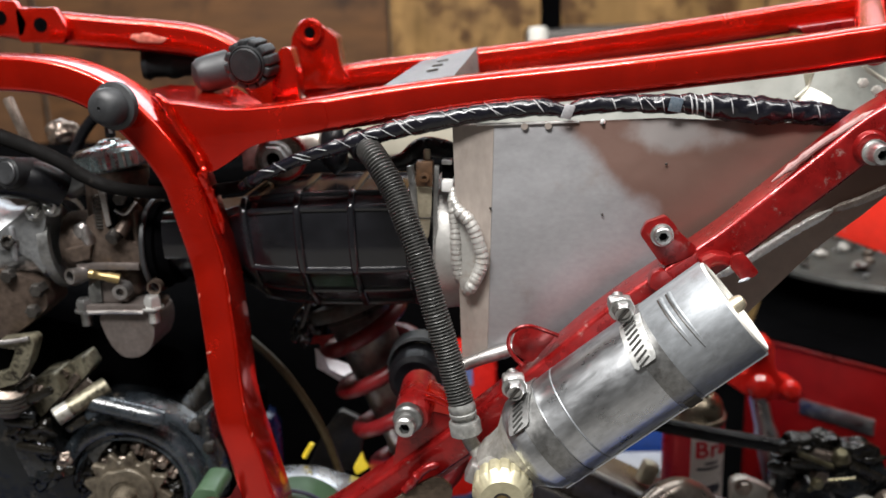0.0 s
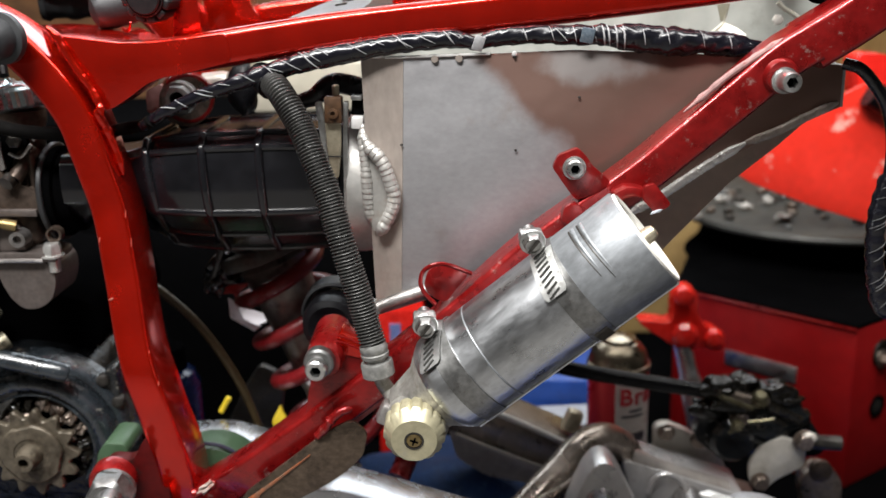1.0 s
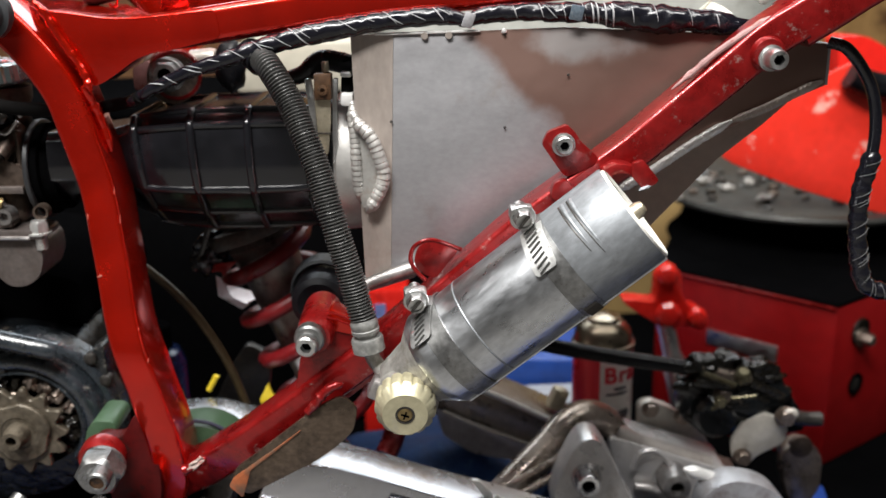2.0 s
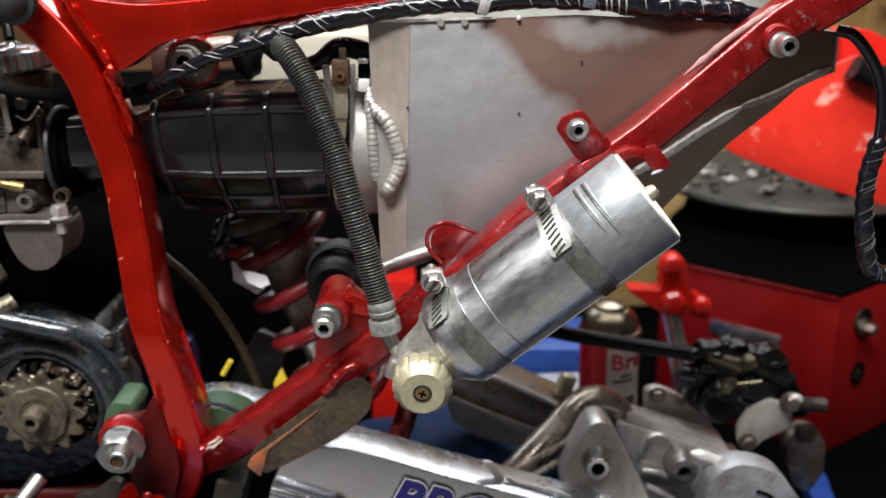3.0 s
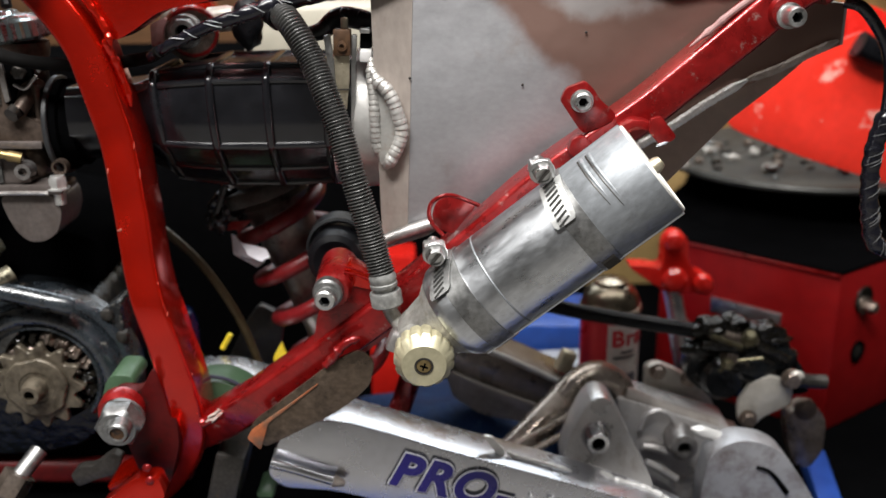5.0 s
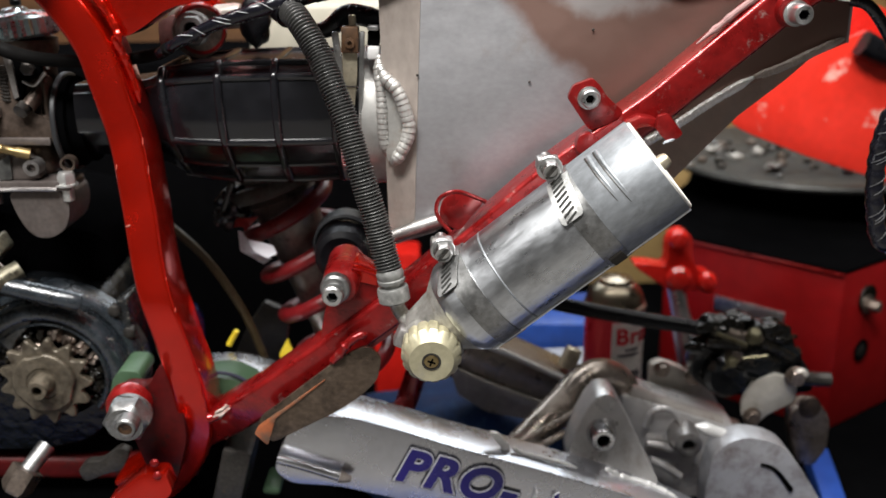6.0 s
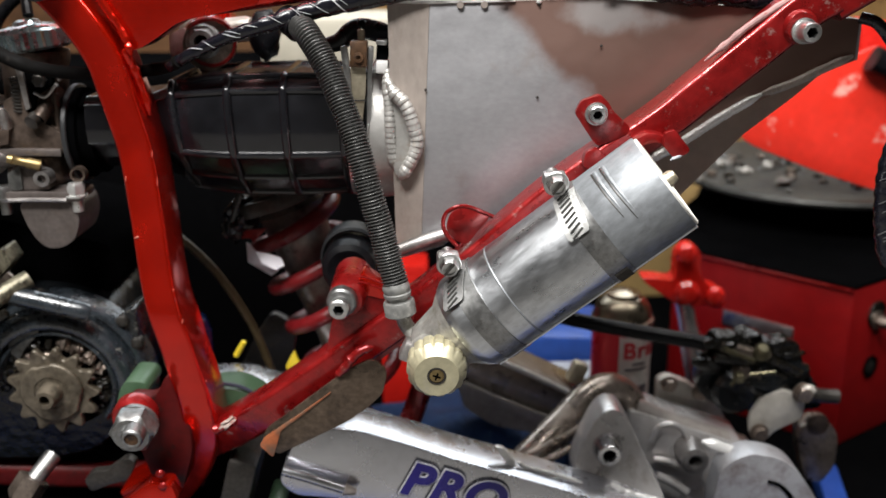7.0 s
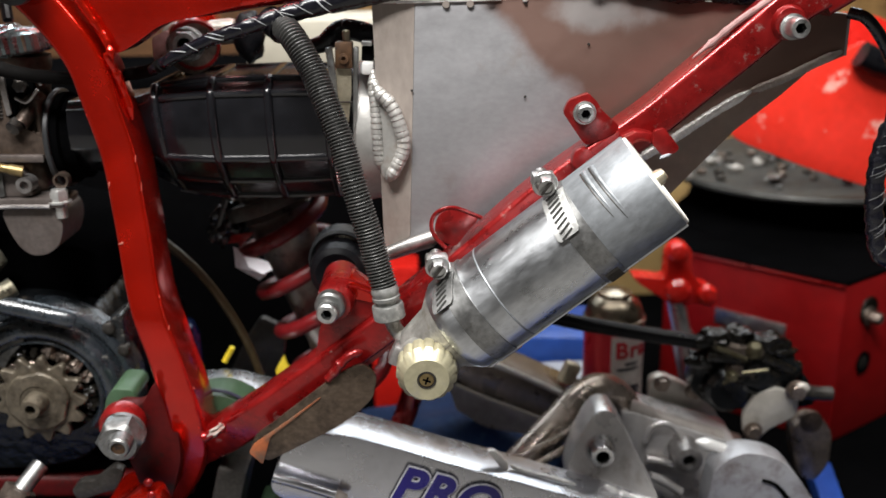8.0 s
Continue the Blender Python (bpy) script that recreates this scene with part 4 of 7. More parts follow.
part("rolled_edge", weld([(0.1865, 0.0385, 0.7838), (0.2037, 0.0385, 0.7898), (0.2196, 0.0385, 0.7973), (0.2391, 0.039, 0.8060)], 0.0027, 0.0030, 0.12, 0.12), ALU_TAN, ab, "brown-stained weld along the lower edge")
part("bottom_edge", tube([(-0.032, 0.036, 0.688), (-0.017, 0.036, 0.694), (-0.004, 0.036, 0.698), (0.007, 0.036, 0.701)], 0.0042, 12, 6), ALU_CAST, ab)
# White strip paints the thin highlight along the top edge
part("top_flange", line_box((-0.0215, 0.0394, 0.8386), (0.0390, 0.0394, 0.8392), 0.0016, 0.0014, 0.0004), WELD_GLINT_WHITE, ab, "top edge with its highlight put in as a white strip")
part("bright_spot", blob((0.0527, 0.0392, 0.8388), (0.0016, 0.0008, 0.0016), 2, 0.3, sub=2), WELD_GLINT_WHITE, ab, "small white spot on the top edge")
for px in [(0.007, 0.039, 0.837), (0.021, 0.039, 0.837)]:
    part("notch", lathe(px, FRONT, [(0, 0.0022), (0.0006, 0.0019)], 16), ALU_TAN, ab)
part("inlet_tube", lathe((-0.037, 0.092, 0.755), (-1, 0, 0.03), [(-0.03, 0.0445), (0.0, 0.0445), (0.004, 0.0452), (0.012, 0.0452), (0.014, 0.0425)], 64), NECK_ALLOY, ab, "bare bright inlet neck")
part("weld_bead", weld([(-0.0372, 0.048, 0.800), (-0.0366, 0.0445, 0.7863), (-0.0358, 0.043, 0.7761), (-0.0357, 0.042, 0.7624), (-0.0352, 0.043, 0.7485), (-0.0338, 0.045, 0.7379)], 0.0038, 0.0032, 0.12, 0.10), WELD, ab)
part("weld_bead", weld([(-0.0367, 0.041, 0.7935), (-0.0327, 0.039, 0.7861), (-0.0281, 0.038, 0.7817), (-0.0243, 0.0375, 0.7749), (-0.0212, 0.0375, 0.7646), (-0.0196, 0.0375, 0.7577), (-0.0207, 0.0375, 0.7508), (-0.0238, 0.0375, 0.7439), (-0.0272, 0.038, 0.738), (-0.0305, 0.040, 0.7335)], 0.0042, 0.0034, 0.12, 0.12), WELD, ab)
part("weld_scallop", plate(rounded([(-0.036, 0.79), (-0.028, 0.780), (-0.0215, 0.765), (-0.0205, 0.755), (-0.025, 0.742), (-0.033, 0.733), (-0.036, 0.751)], 0.005), 0.0405, 0.046, 0.001), WELD, ab)
for px in [(-0.014, 0.039, 0.788), (0.09, 0.039, 0.813), (0.053, 0.039, 0.783), (0.053, 0.039, 0.837)]:
    part("mark", lathe(px, FRONT, [(0, 0.0009), (0.0005, 0.0006)], 8), STEEL_DARK, ab)
part("film", sheet([(0.1856, 0.11, 0.8610), (0.1943, 0.11, 0.8608), (0.1927, 0.118, 0.8500), (0.1915, 0.12, 0.8486)], 0.0006), FILM, ab, "creased cream plastic film tucked inside")
part("film", sheet([(0.1819, 0.11, 0.8423), (0.1922, 0.119, 0.8492), (0.1988, 0.108, 0.8455), (0.2025, 0.100, 0.8419), (0.2013, 0.100, 0.8376), (0.1934, 0.105, 0.8370), (0.1840, 0.112, 0.8390)], 0.0006), FILM, ab, "creased cream plastic film tucked inside")
part("film_fold", tube([(0.1819, 0.109, 0.8423), (0.1870, 0.113, 0.8452), (0.1925, 0.117, 0.8490), (0.1940, 0.112, 0.8600)], 0.0007, 8, 5), FILM, ab)
part("inner_ridge", tube([(0.2378, 0.15, 0.8590), (0.2419, 0.15, 0.8551), (0.2480, 0.15, 0.8512), (0.2561, 0.15, 0.8456)], 0.0016, 10, 5), FILM, ab, "cream bead of sealant")
for px in [(0.2345, 0.14, 0.8480), (0.2439, 0.14, 0.8428)]:
    part("inner_bolt", lathe(px, FRONT, [(0, 0.0036), (0.003, 0.0036), (0.0035, 0.0026)], 18, hexagon), WHITE, ab)

# ---- rubber air boot ----
boot = thing("air_boot", "black ribbed rubber intake boot between carburettor and airbox", "intake boot", (-0.136, 0.1, 0.748))


BOOT_SECTION = [(-0.0415, 0.0312), (-0.0442, 0.018), (-0.0446, 0.004), (-0.0425, -0.010), (-0.028, -0.0275), (-0.010, -0.042), (0.010, -0.042), (0.042, -0.012), (0.042, 0.028), (0.033, 0.0388), (-0.032, 0.0388)]
BOOT_Y, BOOT_Z = 0.098, 0.755


def boot_ring(x, s, grow=0.0, lean=0.0):
    """Rounded eight-sided section of the boot at x, at a part of its full size."""
    out = []
    for y, z in rounded(BOOT_SECTION, 0.0022, 3):
        g = 1 + grow / math.hypot(y, z)
        out.append(Vector((x - lean * z, BOOT_Y + y * s * g, BOOT_Z + 0.004 * (1 - s) + z * s * g)))
    return out


BOOT = [(-0.233, 0.60), (-0.205, 0.62), (-0.190, 0.66), (-0.180, 0.76), (-0.172, 0.87), (-0.160, 0.93), (-0.137, 0.985), (-0.102, 1.0), (-0.075, 0.99), (-0.058, 0.96)]
part("body", rings_to_bm([boot_ring(x, s) for x, s in BOOT]), BOOT_RUBBER, boot, smooth=50)


def boot_at(x):
    for (x0, s0), (x1, s1) in zip(BOOT, BOOT[1:]):
        if x0 <= x <= x1:
            return s0 + (s1 - s0) * (x - x0) / (x1 - x0)
    return BOOT[-1][1]


for x, lean in ((-0.171, 0.08), (-0.1362, 0.04), (-0.1018, 0.02), (-0.066, 0.0)):
    s = boot_at(x)
    part("rib", rings_to_bm([boot_ring(x + dx, s, g, lean) for dx, g in ((-0.0030, -0.001), (-0.0024, 0.0018), (-0.0013, 0.0028), (0.0013, 0.0028), (0.0024, 0.0018), (0.0030, -0.001))]), BOOT_RUBBER, boot, smooth=50)
for y, z in BOOT_SECTION[:1] + BOOT_SECTION[3:6] + BOOT_SECTION[9:]:
    pts = [(x, BOOT_Y + y * boot_at(x) * 0.985, BOOT_Z + 0.004 * (1 - boot_at(x)) + z * boot_at(x) * 0.985) for x in (-0.170, -0.158, -0.146, -0.137, -0.12, -0.102, -0.085, -0.07, -0.060)]
    part("long_rib", tube(pts, 0.0025, 10, 3), BOOT_RUBBER, boot)
part("cuff", lathe((-0.0605, BOOT_Y - 0.006, 0.755), (1, 0, 0), [(0, 0.0385), (0.004, 0.042), (0.014, 0.0425), (0.018, 0.041)], 48), RUBBER, boot)
clamp = thing("boot_clamp", "yellowish plated steel band clamp round the boot", "hose clamp", (-0.054, 0.06, 0.805))
part("band", ring_lathe((-0.063, 0.092, 0.755), (1, 0, 0), [(0, 0.043), (0.009, 0.043), (0.009, 0.0418), (0, 0.0418)], 48), STEEL, clamp)
part("tab", plate(rounded([(-0.0592, 0.803), (-0.0497, 0.803), (-0.0505, 0.786), (-0.0512, 0.7815), (-0.053, 0.768), (-0.057, 0.768), (-0.0585, 0.7815), (-0.0588, 0.786)], 0.0015), 0.046, 0.049, 0.0006), YELLOW_STEEL, clamp, "cream plated clamp tongue")
part("rusty_block", block((0.0102, 0.010, 0.0155), (-0.0537, 0.0475, 0.8088), (0, 2, 0), 0.001), RUST, clamp, "rusty brown clamp block")
part("screw", ring_lathe((-0.0537, 0.0425, 0.8070), FRONT, [(-0.001, 0.0034), (0.0012, 0.0030), (0.0014, 0.0014), (0.0, 0.0012)], 20), RUST, clamp, "rusty screw head")
part("shank", lathe((-0.0525, 0.052, 0.8155), (0, 0, 1), [(0, 0.0022), (0.0065, 0.0022), (0.0072, 0.0016)], 16), YELLOW_STEEL, clamp)
part("tongue_line", block((0.0085, 0.0012, 0.0010), (-0.0545, 0.0455, 0.7810), (0, 1, 0), 0.0003), STEEL_DARK, clamp)
part("blade", plate(rounded([(-0.0655, 0.8125), (-0.0615, 0.8130), (-0.0600, 0.797), (-0.0590, 0.775), (-0.0620, 0.775), (-0.0640, 0.797)], 0.001), 0.052, 0.056, 0.0005), STEEL, clamp)
part("blade", plate(rounded([(-0.0482, 0.8130), (-0.0452, 0.8128), (-0.0462, 0.799), (-0.0480, 0.770), (-0.0505, 0.760), (-0.0495, 0.790)], 0.001), 0.048, 0.053, 0.0005), STEEL, clamp)
part("ear", block((0.0072, 0.014, 0.0075), (-0.0402, 0.053, 0.8005), (0, 4, 0), 0.0012), WELD_GLINT_WHITE, clamp, "bright bare clamp ear")
part("ear_gap", block((0.0072, 0.012, 0.009), (-0.0402, 0.058, 0.8085), (0, 4, 0), 0.001), BLACK, clamp)
part("upper_ear", block((0.0065, 0.010, 0.0030), (-0.0402, 0.053, 0.8150), (0, 3, 0), 0.0008), STEEL, clamp)
part("hood", join(tube([(-0.084, 0.078, 0.806), (-0.0767, 0.075, 0.8105), (-0.068, 0.072, 0.8135), (-0.0615, 0.07, 0.8185), (-0.0555, 0.07, 0.8215), (-0.047, 0.07, 0.8205), (-0.0395, 0.07, 0.8175), (-0.037, 0.072, 0.810)], lambda t, r: 0.0042 + 0.0022 * min(1, t * 2.2), 14, 8),
     blob((-0.0533, 0.068, 0.8240), (0.0042, 0.005, 0.0036), 1, 0.15), blob((-0.0428, 0.068, 0.8225), (0.0042, 0.005, 0.003), 2, 0.15)), RUBBER, clamp, "black rubber hood over the clamp")
# ---- carburettor ----
carb = thing("carburettor", "dirty cast alloy carburettor with float bowl", "carburettor", (-0.267, 0.08, 0.739))
part("body", join(lathe((-0.274, 0.1, 0.766), (0.06, 0, 1), [(-0.04, 0.017), (-0.03, 0.0195), (0.0, 0.0195), (0.03, 0.0205), (0.034, 0.022), (0.042, 0.022)], 32),
                  lathe((-0.308, 0.1, 0.756), (1, 0, 0), [(0, 0.021), (0.012, 0.022), (0.02, 0.019), (0.045, 0.021), (0.052, 0.024)], 32),
                  block((0.04, 0.026, 0.026), (-0.274, 0.092, 0.732), (0, 2, 0), 0.009, 4)), CARB_ALLOY, carb)
part("bell_ring", lathe((-0.2475, 0.1, 0.7525), (1, 0, 0.02), [(0, 0.0285), (0.0005, 0.0300), (0.007, 0.0300), (0.008, 0.027), (0.016, 0.027)], 44), BLACK, carb, "black rubber spigot ring")
part("bell_rim", ring_lathe((-0.2485, 0.1, 0.7525), (1, 0, 0.02), [(0, 0.0318), (0.0008, 0.0325), (0.0030, 0.0325), (0.0036, 0.0318), (0.0036, 0.0298), (0, 0.0298)], 52), RUBBER_GREY, carb, "dull grey spigot rim")
part("float_bowl", plate(rounded([(-0.2816, 0.7134), (-0.2439, 0.7131), (-0.2425, 0.6994), (-0.2474, 0.6870), (-0.2565, 0.6815), (-0.2665, 0.6813), (-0.2735, 0.6881), (-0.2785, 0.6996)], 0.012, 6), 0.066, 0.105, 0.007, 5), BOWL_ALLOY, carb)
part("bowl_flange", plate(rounded([(-0.2945, 0.7195), (-0.288, 0.7205), (-0.245, 0.7200), (-0.2395, 0.719), (-0.2395, 0.7135), (-0.246, 0.7140), (-0.288, 0.7140), (-0.294, 0.7135)], 0.002), 0.0635, 0.09, 0.0012), BOWL_ALLOY, carb)
part("flange_lip", tube([(-0.290, 0.0635, 0.7150), (-0.27, 0.0632, 0.7155), (-0.248, 0.0632, 0.7150)], 0.0014, 8, 4), ALU_CAST, carb)
part("body_panel", plate(rounded([(-0.2815, 0.7210), (-0.2785, 0.7330), (-0.2680, 0.7400), (-0.2600, 0.7240), (-0.2600, 0.7210)], 0.002), 0.068, 0.08, 0.001), BOWL_ALLOY, carb)
part("side_cover", plate(rounded([(-0.2848, 0.7778), (-0.2712, 0.7844), (-0.2680, 0.7690), (-0.2490, 0.7560), (-0.2495, 0.7440), (-0.2815, 0.7440), (-0.2955, 0.7455), (-0.2960, 0.7548), (-0.2850, 0.7565)], 0.002), 0.074, 0.1, 0.0015), CARB_ALLOY, carb)
part("cover_ledge", line_box((-0.2945, 0.073, 0.7452), (-0.2510, 0.073, 0.7445), 0.0035, 0.005, 0.001), BOWL_ALLOY, carb)
boss = part("boss", tube([(-0.2530, 0.088, 0.7823), (-0.2579, 0.08, 0.7740), (-0.2625, 0.072, 0.7667)], 0.0048, 18, 5), CARB_ALLOY, carb)
# The bore's darkness is a black disc on the boss end
part("boss_bore", lathe((-0.2625, 0.072, 0.7667), (-0.42, -0.66, -0.62), [(-0.001, 0.0036), (0.0006, 0.0036)], 18), BLACK, boss)
part("pale_nipple", lathe((-0.2841, 0.073, 0.7640), (0.05, -0.45, 1), [(-0.003, 0.0038), (0.001, 0.0042), (0.003, 0.0040), (0.009, 0.0022), (0.011, 0.0012)], 18), ALU_CAST, carb, "pale grey nipple")
for p, mat_ in (((-0.29, 0.062, 0.719), NUT_STEEL), ((-0.243, 0.062, 0.7205), CLAMP_BRIGHT)):
    part("bowl_screw", lathe((p[0], p[1] + 0.006, p[2] - 0.006), (0, 0, 1), [(-0.008, 0.0036), (0.002, 0.004), (0.002, 0.0072), (0.0032, 0.0072), (0.0032, 0.0060), (0.009, 0.0060), (0.011, 0.0045)], 18, lambda a, i: hexagon(a, i) if i in (4, 5) else 1), mat_, carb)
part("fuel_stub", ring_lathe((-0.292, 0.07, 0.74), (-0.5, -1, 0.1), [(-0.01, 0.0052), (0.008, 0.0052), (0.008, 0.0036), (-0.006, 0.0036)], 20), ALU_CAST, carb)
part("brass_jet", lathe((-0.265, 0.066, 0.738), (-1, -0.25, 0.3), [(-0.002, 0.0035), (0.006, 0.0035), (0.007, 0.0028), (0.014, 0.0028), (0.015, 0.0034), (0.018, 0.003)], 16), BRASS, carb, "brass jet nozzle")
part("plug", ring_lathe((-0.263, 0.068, 0.729), FRONT, [(-0.006, 0.0056), (0.004, 0.0052), (0.004, 0.0028), (-0.002, 0.0028)], 20), ALU_CAST, carb)
part("idle_screw", lathe((-0.263, 0.076, 0.769), (-0.35, -1, -0.5), [(-0.014, 0.0036), (0.004, 0.0036), (0.004, 0.0048), (0.010, 0.0046)], 16), STEEL_DARK, carb)
part("choke_boss", lathe((-0.292, 0.085, 0.767), (-0.2, -1, 0), [(-0.006, 0.0065), (0.004, 0.006), (0.006, 0.004)], 20), ALU_CAST, carb)
part("throttle_lever", plate(rounded([(-0.274, 0.798), (-0.266, 0.801), (-0.252, 0.794), (-0.251, 0.788), (-0.262, 0.782), (-0.267, 0.77), (-0.272, 0.771), (-0.27, 0.786)], 0.003), 0.074, 0.078, 0.001), BLACK, carb, "black throttle lever")
part("lever_pivot", lathe((-0.259, 0.074, 0.791), FRONT, [(-0.002, 0.0048), (0.003, 0.0046), (0.004, 0.003)], 18, hexagon), STEEL_DARK, carb)
part("return_spring", tube([(p.x + 0.0032 * math.cos(k * 0.9), p.y + 0.0032 * math.sin(k * 0.9), p.z) for k in range(70) for p in [Vector((-0.276, 0.076, 0.793)).lerp(Vector((-0.276, 0.076, 0.771)), k / 69)]], 0.0007, 6, 1), STEEL_DARK, carb)
part("body_rib", line_box((-0.253, 0.079, 0.782), (-0.253, 0.079, 0.757), 0.004, 0.006, 0.0012), CARB_ALLOY, carb)
part("body_rib", line_box((-0.277, 0.079, 0.764), (-0.277, 0.079, 0.742), 0.005, 0.006, 0.0012), CARB_ALLOY, carb)
part("body_flange", line_box((-0.281, 0.078, 0.756), (-0.25, 0.078, 0.757), 0.004, 0.008, 0.0012), CARB_ALLOY, carb)
part("web", plate([(-0.2740, 0.8039), (-0.2688, 0.8023), (-0.2668, 0.7732), (-0.2704, 0.7717)], 0.072, 0.077, 0.0008), ALU_CAST, carb)
part("web_edge", tube([(-0.2639, 0.074, 0.7832), (-0.2570, 0.074, 0.7804), (-0.2491, 0.074, 0.7883)], 0.0011, 8, 4), ALU_CAST, carb)
part("web_edge", tube([(-0.2629, 0.074, 0.8007), (-0.2547, 0.074, 0.7990), (-0.2489, 0.074, 0.7959), (-0.2465, 0.074, 0.7906)], 0.0012, 8, 4), ALU_CAST, carb)
part("idle_block", plate(rounded([(-0.3006, 0.7573), (-0.2817, 0.7602), (-0.2837, 0.7508), (-0.2951, 0.7485)], 0.0015), 0.070, 0.08, 0.001), CARB_ALLOY, carb)
part("bowl_panel", plate(rounded([(-0.2854, 0.7323), (-0.2765, 0.7377), (-0.2770, 0.7214), (-0.2858, 0.7207)], 0.001), 0.066, 0.072, 0.0008), GREY_CASTING, carb)
part("drain_ring", ring_lathe((-0.2419, 0.072, 0.7301), FRONT, [(-0.004, 0.0052), (0.002, 0.0050), (0.002, 0.0036), (-0.002, 0.0034)], 22), CARB_ALLOY, carb)
cap = part("top_cap", lathe((-0.272, 0.1, 0.807), (-0.12, 0, 1), [(0, 0.0225), (0.002, 0.025), (0.012, 0.0248), (0.0145, 0.022), (0.016, 0.017), (0.017, 0.009), (0.019, 0.008), (0.02, 0.005)], 60,
     lambda a, i: 1 + 0.03 * math.cos(a * 30) if i in (1, 2) else 1), CAP_ALLOY, carb, "knurled chrome mixing-chamber cap")
part("throttle_cable", tube([(-0.272, 0.1, 0.829), (-0.278, 0.11, 0.847), (-0.294, 0.12, 0.866), (-0.322, 0.13, 0.877)], 0.0035, 10, 6), RUBBER, carb)

# ---- engine ----
eng = thing("engine", "grimy black-painted engine with cast alloy fittings", "engine", (-0.32, 0.15, 0.528))
EC = Vector((-0.281, 0.075, 0.573))
part("crankcase", join(plate(rounded([(-0.384, 0.643), (-0.282, 0.639), (-0.248, 0.63), (-0.233, 0.606), (-0.233, 0.575), (-0.242, 0.536), (-0.264, 0.513), (-0.303, 0.506), (-0.413, 0.506)], 0.02, 6), 0.096, 0.24, 0.008, 3),
     ), BLACK_PAINT, eng)
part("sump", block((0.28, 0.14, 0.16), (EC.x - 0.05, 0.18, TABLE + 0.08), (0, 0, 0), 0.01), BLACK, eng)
def arc(c, y, radius, a0, a1, n=28):
    return [(c.x + radius * math.cos(radians(a0 + (a1 - a0) * k / n)), y, c.z + radius * math.sin(radians(a0 + (a1 - a0) * k / n))) for k in range(n + 1)]


def sector(c, profile, a0, a1, n=48):
    """Part of a turned ring: profile of (depth, radius) swept from angle a0 to a1 in the x-z plane."""
    rings = []
    for k in range(n + 1):
        a = radians(a0 + (a1 - a0) * k / n)
        rings.append([Vector((c.x + r * math.cos(a), y, c.z + r * math.sin(a))) for y, r in profile])
    return rings_to_bm(rings)
part("sprocket_rim", sector(EC, [(0.098, 0.0375), (0.086, 0.0378), (0.0815, 0.0388), (0.0795, 0.0405), (0.0800, 0.0420), (0.0815, 0.0432), (0.098, 0.0436)], -38, 172, 60), RIM_PAINT, eng, "rounded glossy black sprocket guard rim")
part("outer_rim", sector(EC, [(0.1, 0.0434), (0.0810, 0.0436), (0.0775, 0.0455), (0.0762, 0.0485), (0.0768, 0.0520), (0.0795, 0.0548), (0.084, 0.0568), (0.1, 0.0575)], -30, 165, 60), RIM_PAINT, eng)
part("skirt", sector(EC, [(0.106, 0.0570), (0.0890, 0.0572), (0.0875, 0.0595), (0.0885, 0.0625), (0.093, 0.0650), (0.106, 0.066)], -12, 120, 44), RIM_PAINT, eng)
# Black disc behind the sprocket gives the recess its shade
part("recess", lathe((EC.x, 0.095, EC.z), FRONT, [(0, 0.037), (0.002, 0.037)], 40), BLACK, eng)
teeth = 13
spr = part("sprocket", lathe((EC.x, 0.079, EC.z), FRONT, [(0, 0.0255), (0.0008, 0.0264), (0.0048, 0.0264), (0.0056, 0.0255), (0.0056, 0.019), (0.0060, 0.019)], teeth * 14,
     lambda a, i: 0.985 + 0.26 * (0.5 + 0.5 * math.cos(a * teeth + 0.6)) ** 1.3 if i < 4 else 1), SPROCKET, eng, "greasy toothed drive sprocket")
part("hub_washer", lathe((EC.x, 0.0735, EC.z), FRONT, [(0, 0.0222), (0.0022, 0.0222), (0.003, 0.0212), (0.003, 0.012), (0.0024, 0.0115)], 48, lambda a, i: 1 - 0.07 * (math.cos(a * 3 + 1) > 0.8) if i < 3 else 1), SPROCKET, spr)
part("shaft_end", ring_lathe((EC.x, 0.071, EC.z), FRONT, [(-0.002, 0.0085), (0.007, 0.008), (0.009, 0.007), (0.0125, 0.0064), (0.0125, 0.0036), (0.0, 0.0036)], 28), SPROCKET, spr, "tan shaft end with bore")
for k in range(9):
    a = -0.6 + k * 0.32
    part("chain_lug", blob((EC.x + 0.0325 * math.cos(a), 0.087, EC.z + 0.0325 * math.sin(a)), (0.006, 0.006, 0.0045), k, 0.7, (0, -math.degrees(a), 0), 3), ALU_DIRTY if 3 <= k <= 6 else GREASE, eng)
part("case_tube", tube([(-0.2985, 0.073, 0.6458), (-0.2950, 0.072, 0.6453), (-0.2812, 0.071, 0.6425), (-0.2650, 0.071, 0.6383), (-0.2525, 0.072, 0.6345), (-0.2475, 0.074, 0.632)], lambda t, r: 0.0066 * min(1, 0.45 + 9 * t, 0.45 + 9 * (1 - t)), 20, 8), RIM_PAINT, eng, "glossy black cast tube")
part("case_web", plate(rounded([(-0.251, 0.607), (-0.235, 0.621), (-0.223, 0.63), (-0.222, 0.598), (-0.234, 0.571), (-0.247, 0.566)], 0.006), 0.092, 0.12, 0.004, 3), DUSTY_BLACK, eng)
for p in [(-0.232, 0.092, 0.619), (-0.224, 0.092, 0.602), (-0.233, 0.092, 0.582)]:
    part("case_screw", lathe(p, FRONT, [(-0.004, 0.0045), (0.003, 0.0045), (0.004, 0.003)], 16), STEEL_DARK, eng)
